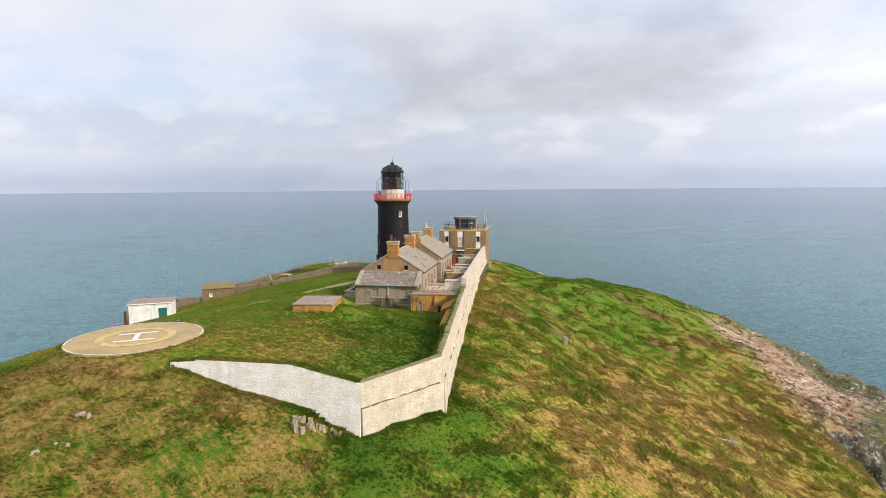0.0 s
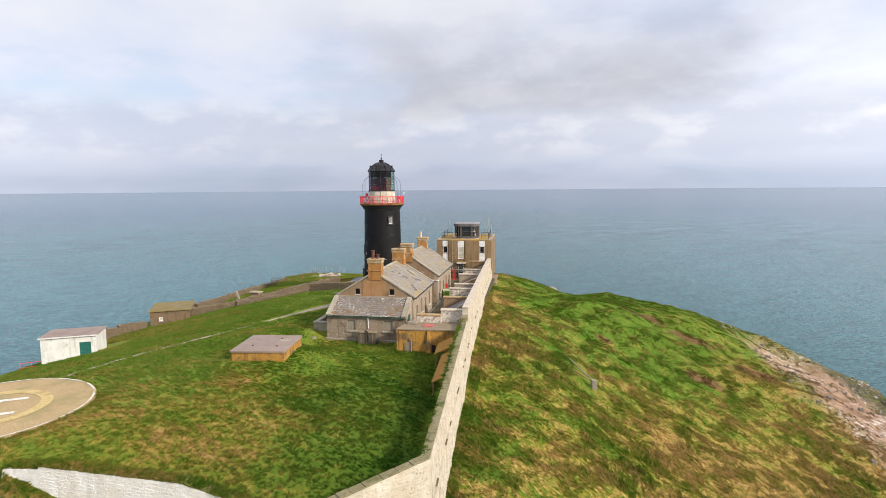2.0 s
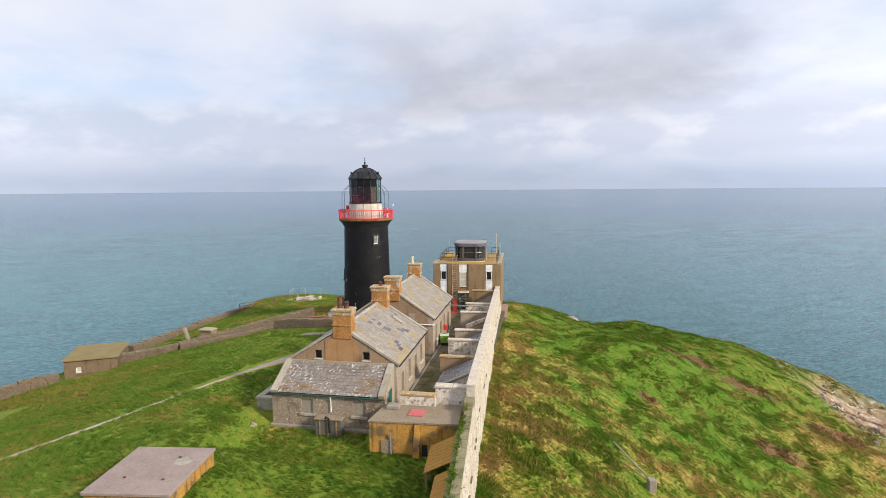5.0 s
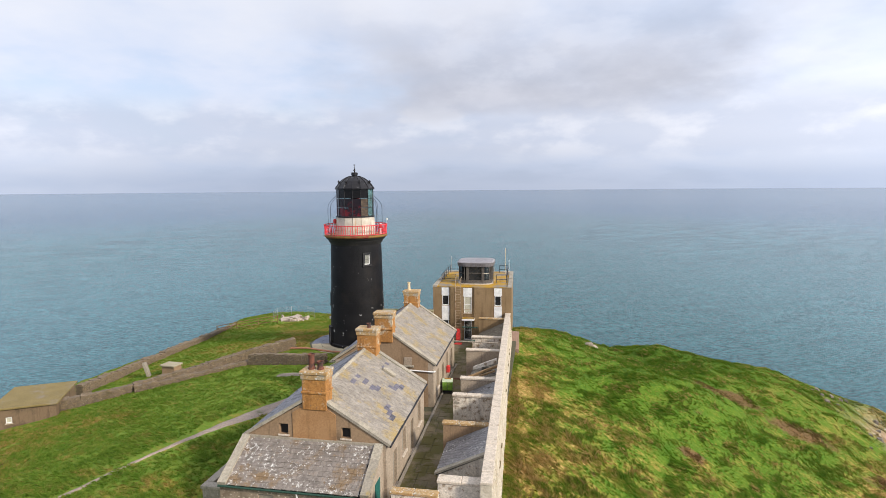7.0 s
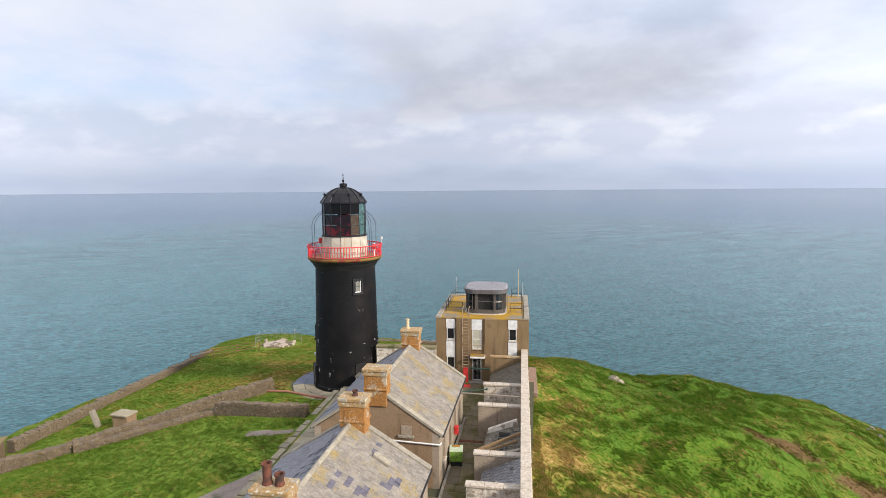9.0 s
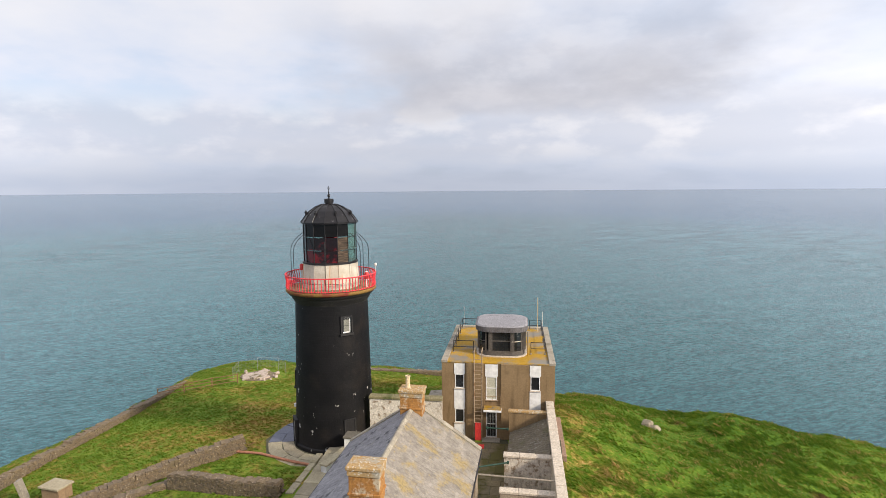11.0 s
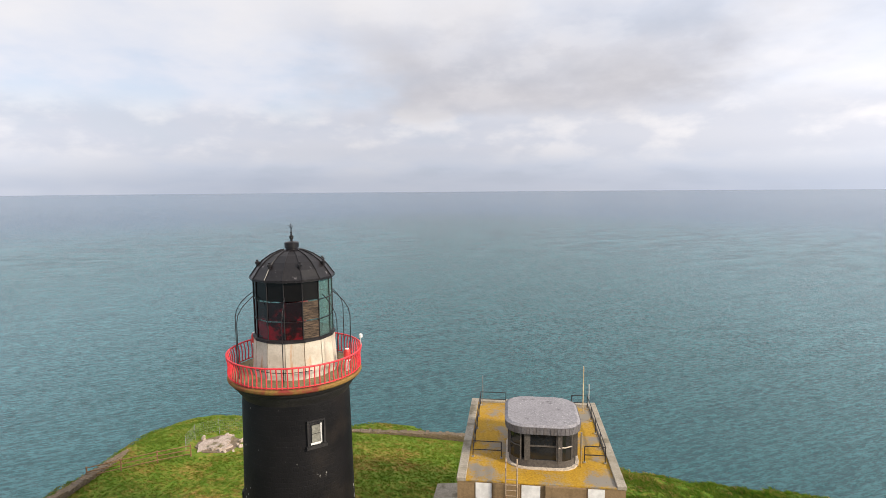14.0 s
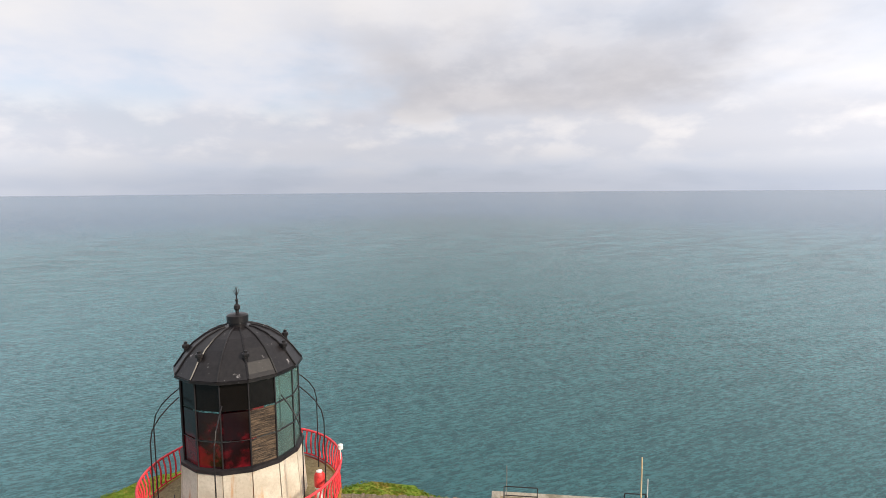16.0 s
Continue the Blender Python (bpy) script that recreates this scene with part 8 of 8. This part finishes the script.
def platform():
    z = float(land(-23.1, 116.8, False)) + 0.05
    root = thing("platform", "broken pale concrete platform ringed by a mesh fence", "platform", pose(-23.1, 116.8, z))
    rnd = random.Random(31)
    pts = [(2.5 * math.cos(a) * rnd.uniform(0.7, 1.1), 2.0 * math.sin(a) * rnd.uniform(0.7, 1.1)) for a in np.linspace(0, 2 * math.pi, 14)[:-1]]
    part("slab", Shape().prism(pts, -0.8, 0.06), "platform_soil", root, "earth and rubble base of the platform")
    for k in range(11):                                # plates heaved and cracked apart
        a, r = rnd.uniform(0, 6.28), rnd.uniform(0.15, 0.9)
        n = rnd.randint(4, 6)
        ring = [(rnd.uniform(0.55, 1.05) * math.cos(q), rnd.uniform(0.5, 0.85) * math.sin(q)) for q in np.linspace(0, 2 * math.pi, n + 1)[:-1]]
        part("broken_plate", Shape().prism(ring, -0.09, 0.09), "platform", root, m=pose(2.3 * r * math.cos(a), 1.8 * r * math.sin(a), 0.08 + 0.06 * (k % 3), rnd.uniform(-8, 8), rnd.uniform(-8, 8), rnd.uniform(0, 90)))
    for k in range(12):
        a, r, h = rnd.uniform(0.0, 6.28), rnd.uniform(0.4, 1.05), rnd.uniform(0.08, 0.20)
        part("broken_block", Shape().box(-h, h, -h * 0.7, h * 0.7, -0.2, h * 0.8, b=0.04), "platform", root, m=pose(2.7 * r * math.cos(a), 2.2 * r * math.sin(a), 0.2, rnd.uniform(-25, 25), rnd.uniform(-25, 25), rnd.uniform(0, 90)))
    fence = thing("mesh_fence", "grey wire mesh fence round the platform", "fence", pose(-23.1, 116.8, z + 0.3))
    ring = [(-2.6, -1.2), (-2.75, 1.0), (-1.0, 2.3), (1.5, 2.3), (2.9, 0.6)]
    for x, y in ring:
        part("fence_post", Shape().tube([(x, y, -0.3), (x, y, 1.15)], 0.02, 6), "pipe", fence)
    for p, q in zip(ring, ring[1:]):
        w = Shape()
        for f in np.linspace(0, 1, 15):
            x, y = p[0] + (q[0] - p[0]) * f, p[1] + (q[1] - p[1]) * f
            w.tube([(x, y, 0.05), (x, y, 1.2)], 0.004, 3)
        for zz in np.linspace(0.05, 1.2, 8):
            w.tube([(*p, zz), (*q, zz)], 0.004, 3)
        part("mesh_panel", w, "pipe", fence)


platform()


def timber_fence():
    root = thing("timber_fence", "three-rail weathered timber fence from wall to platform", "fence")
    pts = [(-32.8, 112.6), (-30.2, 113.2), (-27.4, 113.9), (-24.8, 114.6)]
    for x, y in pts:
        g = ground_at(x, y)
        part("fence_post", Shape().box(x - 0.045, x + 0.045, y - 0.045, y + 0.045, g - 0.4, g + 1.12), "timber_pale", root)
    for (ax, ay), (bx, by) in zip(pts, pts[1:]):
        for h in (0.3, 0.68, 1.05):
            part("fence_rail", Shape().tube([(ax, ay - 0.08, ground_at(ax, ay) + h), (bx, by - 0.08, ground_at(bx, by) + h)], 0.042, 5), "timber_pale", root)
    root2 = thing("timber_fence", "short length of timber fence beyond the tower", "fence")
    pts = [(-14.4, 116.2), (-12.8, 116.6), (-11.2, 117.4)]
    for x, y in pts:
        g = ground_at(x, y)
        part("fence_post", Shape().box(x - 0.045, x + 0.045, y - 0.045, y + 0.045, g - 0.4, g + 1.3), "timber_pale", root2)
    for (ax, ay), (bx, by) in zip(pts, pts[1:]):
        for h in (0.7, 1.15):
            part("fence_rail", Shape().tube([(ax, ay - 0.08, ground_at(ax, ay) + h), (bx, by - 0.08, ground_at(bx, by) + h)], 0.042, 5), "timber_pale", root2)


MAT["timber_pale"] = surface("bleached_fence_timber", (0.190, 0.100, 0.048), (0.27, 0.155, 0.078), scale=2)
timber_fence()

bunker = thing("bunker", "low concrete bunker with a sloping slab roof behind the block", "bunker", pose(-2.9, 102.6, 42.75, 0, 0, -8))
part("bunker_wall", Shape().box(-0.2, 1.6, 0, 2.6, -0.5, 0.5), "concrete", bunker)
part("bunker_roof", Shape().hexa([(-0.3, -0.1, 0.5), (1.7, -0.1, 0.5), (1.7, 2.7, 0.5), (-0.3, 2.7, 0.5)], [(-0.3, -0.1, 0.62), (1.7, -0.1, 0.85), (1.7, 2.7, 0.85), (-0.3, 2.7, 0.62)]), "kerb", bunker)


def rubble(x, y, size, seed, label, n=5, mat="rock", lift=0.0):
    """A clump of angular boulders set in the turf."""
    rnd = random.Random(seed)
    root = thing("rock_outcrop", label, "rock", pose(x, y, ground_at(x, y) + lift), group="outcrops")
    for k in range(n):
        bm = bmesh.new()
        bmesh.ops.create_icosphere(bm, subdivisions=2, radius=1)
        sx, sy, sz = (size * rnd.uniform(0.5, 1.0) for _ in range(3))
        o = Vector((rnd.uniform(-1, 1), rnd.uniform(-1, 1), 0)) * size * 0.8
        cuts = [Vector((rnd.uniform(-1, 1), rnd.uniform(-1, 1), rnd.uniform(-0.4, 1))).normalized() for _ in range(7)]
        s = Shape()
        vs = []
        for v in bm.verts:
            q = v.co.copy()
            for cut in cuts:                                   # flat broken faces
                over = q.dot(cut) - 0.62
                if over > 0:
                    q -= cut * over
            q *= 1 + 0.10 * noise.noise(v.co * 3.1 + Vector((seed, k, 0)))
            vs.append((q.x * sx + o.x, q.y * sy + o.y, q.z * sz * 0.7 - 0.12 * size))
        s.add(vs, [[v.index for v in f.verts] for f in bm.faces])
        bm.free()
        part("boulder", s, mat, root)


rubble(17.4, 104.0, 0.85, 1, "pale rock outcrop on the grassy brow", lift=0.5)


def rock_face(places, label, seed):
    """Upright broken beds of rock that stand out of a bank."""
    rnd = random.Random(seed)
    x0, y0 = places[0][:2]
    root = thing("rock_outcrop", label, "rock", pose(x0, y0, ground_at(x0, y0)), group="outcrops")
    for x, y, wide, tall in places:
        n = max(3, int(wide / 0.22))
        for k in range(n):
            px, py = x + wide * (k + rnd.uniform(0.1, 0.9)) / n - wide / 2, y + rnd.uniform(-0.16, 0.16)
            w, h, d = rnd.uniform(0.10, 0.24), tall * rnd.uniform(0.45, 1.1), rnd.uniform(0.10, 0.26)
            low = [(-w, -d, -0.45), (w * rnd.uniform(0.6, 1.2), -d * rnd.uniform(0.6, 1.2), -0.45), (w, d, -0.45), (-w, d, -0.45)]
            top = [(a * rnd.uniform(0.35, 0.95), b * rnd.uniform(0.3, 0.9) + 0.3 * h, h * rnd.uniform(0.62, 1.0)) for a, b, _ in low]
            m = pose(px - x0, py - y0, ground_at(px, py) - ground_at(x0, y0), 0, rnd.uniform(-14, 14), rnd.uniform(-35, 35))
            part("rock_bed", Shape().hexa(low, top), "rock", root, m=m)


rock_face([(-9.0, 31.0, 1.5, 0.55), (-8.1, 31.2, 1.1, 0.45), (-9.1, 30.2, 0.7, 0.75), (-7.0, 31.45, 0.8, 0.22)], "pale broken rock beds bared under the white wall", 2)
rubble(-11.9, 61.9, 0.45, 4, "half-buried stone beside the annexe", 3)
rock_face([(-22.2, 26.2, 1.0, 0.35), (-21.5, 27.0, 0.8, 0.3), (-22.0, 29.6, 0.8, 0.28)], "weathered stones half sunk in the rough grass", 5)


def post_rock():
    root = thing("anchor_block", "small concrete anchor block with leaning pole", "anchor", pose(14.4, 64.0, ground_at(14.4, 64.0)))
    part("block", Shape().box(-0.26, 0.26, -0.26, 0.26, -0.3, 0.68, b=0.05), "concrete", root)
    part("pole", Shape().tube([(-0.1, 0.1, 0.6), (-1.7, 3.4, 1.75)], 0.055, 6), "kerb", root, "pale leaning pole")
    part("pole", Shape().tube([(-0.1, 0.0, 0.45), (-1.6, 1.5, 1.15)], 0.05, 6), "timber", root, "brown fallen pole")


post_rock()


def driftwood():
    """Broken planks washed and blown onto the slope."""
    root = thing("driftwood", "pale broken planks lying on the grassy slope", "driftwood", pose(28.4, 51.6, ground_at(28.4, 51.6) + 0.25, 0, 18, 35))
    part("plank", Shape().box(-1.3, 1.2, -0.10, 0.10, 0.0, 0.10, b=0.02), "kerb", root)
    part("plank", Shape().box(-0.2, 1.1, -0.55, -0.38, -0.05, 0.12, m=pose(0, 0, 0, 0, 0, -38), b=0.02), "kerb", root)
    part("stump", Shape().box(0.55, 1.0, -0.75, -0.35, -0.4, 0.28, m=pose(0, 0, 0, 6, 8, 20), b=0.06), "rock", root)


driftwood()

slab2 = thing("ground_slab", "long reddish-brown concrete strip in the grass beside the wall", "slab", pose(7.1, 95.0, ground_at(7.1, 95.0) - 0.02, 2.6, 0, -7))
part("slab_body", Shape().box(-0.42, 0.42, -3.1, 3.1, -0.3, 0.16, b=0.02), "brown_slab", slab2)


# ---- paths ----
def drape_path(name, label, pts, wide, mat, lift=0.05, ragged=0.12, seed=1):
    """A worn strip that follows the ground."""
    rnd = random.Random(seed)
    line = []
    for (ax, ay), (bx, by) in zip(pts, pts[1:]):
        n = max(2, int(math.hypot(bx - ax, by - ay) / 0.6))
        line += [(ax + (bx - ax) * k / n, ay + (by - ay) * k / n) for k in range(n)]
    line.append(pts[-1])
    for _ in range(6):
        line = [line[0]] + [((a[0] + 2 * b[0] + c[0]) / 4, (a[1] + 2 * b[1] + c[1]) / 4) for a, b, c in zip(line, line[1:], line[2:])] + [line[-1]]
    vs, fs, m = [], [], 5
    for k, (x, y) in enumerate(line):
        a, b = line[max(k - 1, 0)], line[min(k + 1, len(line) - 1)]
        l = math.hypot(b[0] - a[0], b[1] - a[1])
        nx, ny = (b[1] - a[1]) / l, -(b[0] - a[0]) / l
        w = lerp(k / (len(line) - 1), [i / (len(wide) - 1) for i in range(len(wide))], wide) / 2
        e0, e1 = w + rnd.uniform(-ragged, ragged), w + rnd.uniform(-ragged, ragged)
        for j in range(m):
            o = -e0 + (e0 + e1) * j / (m - 1)
            px, py = x + nx * o, y + ny * o
            edge = 0.09 if j in (0, m - 1) else 0.0
            vs.append((px, py, float(land(px, py)) + lift - edge))
    for k in range(len(line) - 1):
        fs += [(k * m + j, k * m + j + 1, (k + 1) * m + j + 1, (k + 1) * m + j) for j in range(m - 1)]
    ob = part(name, Shape().add(vs, fs, True), mat)
    tagged(ob, label, "path", kind="structure")


drape_path("path_1", "worn gravel footpath across the lawn", [(-11.6, 77.4), (-13.3, 76.1), (-16.2, 73.2), (-18.7, 68.9), (-21.2, 62.0), (-24.0, 55.0), (-25.3, 47.8)], [2.6, 1.5, 0.6, 0.34, 0.30, 0.28, 0.27, 0.25, 0.24, 0.23, 0.22], "path", lift=0.075, ragged=0.06)
drape_path("path_2", "bare concrete strip in the lawn", [(-15.0, 84.0), (-13.2, 83.8), (-11.6, 83.7)], [1.0, 1.1, 0.5], "path", lift=0.07, seed=3)


def side_walk():
    """Kerbed walk along the houses' seaward side."""
    root = thing("pavement", "concrete walk with raised kerbs along the houses", "pavement", HOUSE, kind="structure")
    y = 6.6
    rnd = random.Random(21)
    while y < 27.5:
        l = rnd.uniform(0.7, 1.5)
        o = lerp(y, (7.0, 27.0), (0.0, -0.75))
        part("paving_slab", Shape().box(o - 10.45, o - 9.2, y, y + l - 0.03, 43.5, 44.0 + rnd.uniform(0, 0.02), b=0.015), "flag_pale", root)
        if rnd.random() > 0.22:
            a = rnd.uniform(0, 0.25)
            part("kerb_stone", Shape().box(o - 11.25 + a, o - 10.6, y, y + l - rnd.uniform(0.05, 0.2), 43.5, 44.0 + rnd.uniform(-0.02, 0.06), b=0.02), "flag_pale", root)
        part("wall_kerb", Shape().box(-9.1, -8.5, y, y + l - 0.02, 43.5, 44.10, b=0.02), "kerb", root)
        y += l


side_walk()
cable = thing("pipe", "rust-red pipe lying on the grass beside the tower", "pipe")
part("pipe_length", Shape().tube([(x, y, ground_at(x, y) + 0.16) for x, y in ((-18.4, 94.0), (-17.3, 93.5), (-14.6, 92.4), (-12.0, 91.2), (-10.6, 90.6))], 0.09, 7), "clay_pipe", cable)


# ---- grass ----
def build_grass():
    """Tussocks of bent blades over the turf, in one mesh."""
    rng = np.random.RandomState(5)
    n = 400000
    x, y = rng.uniform(-52, 66, n), rng.uniform(-12, 126, n)
    u, v = (x + 2.92) * 0.988 - (y - 63.82) * 0.156, (x + 2.92) * 0.156 + (y - 63.82) * 0.988
    z = land(x, y)
    k = within_wall(x, y)
    keep = coast_distance(x, y) > 1.5
    keep &= ~((u > np.where(v > 6.5, -11.5, -9.9)) & (k > 0.5) & (v > -2.9) & (v < 31.5))
    keep &= ~((u > -1.2) & (k > 0.5) & (v > -4.4) & (v < 0))
    keep &= np.hypot(x + 25.65, y - 42.1) > 5.18
    keep &= np.hypot(x + 10.1, y - 94.9) > 5.1
    keep &= ~((x > -14.9) & (x < -10.9) & (y > 49.3) & (y < 53.8))
    keep &= ~((x > -40.5) & (x < -33.5) & (y > 63) & (y < 71))
    keep &= ~((x > -39.6) & (x < -33.4) & (y > 79.5) & (y < 87))
    keep &= ~((x > -1.8) & (x < 8.6) & (k > 0.5) & (y > 93) & (y < 106))
    keep &= ~((np.abs(x - 7.1 - 0.125 * (y - 95)) < 0.6) & (np.abs(y - 95) < 3.3))
    keep &= np.hypot((x + 23.1) / 3.2, (y - 116.8) / 2.5) > 1
    keep &= (np.abs(k - 0.5) > 0.49) | (x < -19.0) | (y > 97)
    bare = x + 5 * value_noise(x / 8, y / 8, 11) + 2.5 * value_noise(x / 2, y / 2, 12) - 49
    keep &= (rng.rand(n) > np.clip(0.5 + bare / 9, 0, 0.93)) | (y > 101)
    # trodden lines of the footpaths
    for pts in (((-11.6, 77.4), (-13.3, 76.1), (-16.2, 73.2), (-18.7, 68.9), (-21.2, 62.0), (-24.0, 55.0), (-25.3, 47.8)), ((-15.0, 84.0), (-11.6, 83.7))):
        for (ax, ay), (bx, by) in zip(pts, pts[1:]):
            ux, uy = bx - ax, by - ay
            t = np.clip(((x - ax) * ux + (y - ay) * uy) / (ux * ux + uy * uy), 0, 1)
            keep &= np.hypot(x - ax - t * ux, y - ay - t * uy) > np.where(ay > 75.5, 1.15, np.where(ay > 73, 0.75, 0.24)) - np.where(ay > 80, 0.6, 0)
    x, y, z, k = x[keep], y[keep], z[keep], k[keep]
    # turf that hangs over the front wall's top, and rank growth along the walls' feet
    for ax, ay, az, bx, by, bz, wide, count, off, inner in ((-19.4, 35.3, 45.02, -17.4, 34.83, 45.26, 0.6, 220, -0.25, 1), (-17.4, 34.83, 45.36, -10.3, 33.15, 45.54, 0.6, 800, -0.25, 1), (-10.3, 33.15, 45.54, -5.5, 32.03, 44.64, 0.6, 560, -0.25, 1),
                                                            (-18.5, 35.05, None, -5.4, 32.0, None, 0.5, 700, 0.45, 0), (-5.4, 32.0, None, -0.2, 35.9, None, 0.5, 350, 0.55, 0), (-0.2, 35.9, None, 6.5, 94.2, None, 0.6, 3000, 0.55, 0), (-0.2, 35.9, 45.18, 2.15, 60.4, 45.82, 0.22, 330, -0.38, 1)):
        f, o = rng.rand(count), off + wide * (rng.rand(count) - 0.5)
        l = math.hypot(bx - ax, by - ay)
        px, py = ax + (bx - ax) * f + (by - ay) / l * o, ay + (by - ay) * f - (bx - ax) / l * o
        pz = land(px, py) if az is None else az + (bz - az) * f
        x, y, z, k = np.append(x, px), np.append(y, py), np.append(z, pz), np.append(k, np.full(count, float(inner)))
    n = len(x)
    clump = 0.5 + 0.5 * value_noise(x / 1.1, y / 1.1, 21)
    tall = np.where(k > 0.5, 0.07 + 0.055 * clump, 0.07 + 0.36 * clump ** 2.0) * rng.uniform(0.6, 1.3, n) * np.clip(0.55 + (y - 22) / 60, 0.6, 1.0) * (1 - 0.35 * np.clip((y - 72) / 20, 0, 1))
    B = 4
    wind = 2.3 + 0.8 * value_noise(x / 6, y / 6, 22)
    V = np.zeros((n, 1 + 3 * B, 3))
    V[:, 0] = np.stack([x, y, z - 0.04], -1)
    for b in range(B):
        a = wind + rng.normal(0, 0.55, n)
        lean = rng.uniform(1.2, 2.8, n) * tall * np.where(k > 0.5, 1.7, 1.0)
        w = rng.uniform(0.13, 0.26, n) * (0.06 + 0.5 * tall) * np.where(k > 0.5, 0.7, 1.0)
        c, s = np.cos(a), np.sin(a)
        up = tall * rng.uniform(0.7, 1.1, n)
        mx, my, mz = x + 0.45 * lean * c, y + 0.45 * lean * s, z + 0.72 * up
        V[:, 1 + 3 * b] = np.stack([mx - s * w, my + c * w, mz], -1)
        V[:, 2 + 3 * b] = np.stack([mx + s * w, my - c * w, mz], -1)
        V[:, 3 + 3 * b] = np.stack([x + lean * c, y + lean * s, z + up], -1)
    # each tuft: blades of two triangles that share its root
    root = (np.arange(n) * (1 + 3 * B))[:, None]
    loops = np.concatenate([np.concatenate([root, root + 2 + 3 * b, root + 3 + 3 * b, root, root + 3 + 3 * b, root + 1 + 3 * b], 1) for b in range(B)], 1).ravel()
    count = len(loops) // 3
    me = bpy.data.meshes.new("grass")
    me.vertices.add(n * (1 + 3 * B))
    me.vertices.foreach_set("co", V.ravel())
    me.loops.add(len(loops))
    me.loops.foreach_set("vertex_index", loops)
    me.polygons.add(count)
    me.polygons.foreach_set("loop_start", np.arange(count) * 3)
    me.update(calc_edges=True)
    me.materials.append(MAT["blades"])
    me.attributes.new("dry", "FLOAT", "POINT").data.foreach_set("value", np.repeat(dryness(x, y), 1 + 3 * B))
    tagged(new("grass", me), "long windblown grass with green and straw tussocks", "grass", kind="stuff")


build_grass()


def build_scree():
    """Loose rock on the bare seaward slope."""
    rng = np.random.RandomState(8)
    n = 1500
    x, y = rng.uniform(26, 72, n), rng.uniform(30, 108, n)
    z = land(x, y)
    dist = coast_distance(x, y)
    keep = (dist > -9) & (x + 5 * value_noise(x / 8, y / 8, 11) > 45) & (z > 3)
    s = Shape()
    for px, py, pz in zip(x[keep], y[keep], z[keep]):
        r = 0.07 + 0.45 * rng.rand() ** 4
        q = [(px + r * math.cos(t) * rng.uniform(0.7, 1.3), py + r * math.sin(t) * rng.uniform(0.7, 1.3)) for t in np.linspace(0, 2 * math.pi, 6)[:-1]]
        o = rng.uniform(-0.3, 0.3, 2) * r
        s.hexa([(*p, pz - 0.3) for p in q], [(px + (p[0] - px) * 0.6 + o[0], py + (p[1] - py) * 0.6 + o[1], pz + r * rng.uniform(0.35, 0.8)) for p in q])
    ob = part("scree", s, "scree")
    tagged(ob, "loose grey rock and pale droppings on the bare slope", "loose rock", kind="stuff")


build_scree()
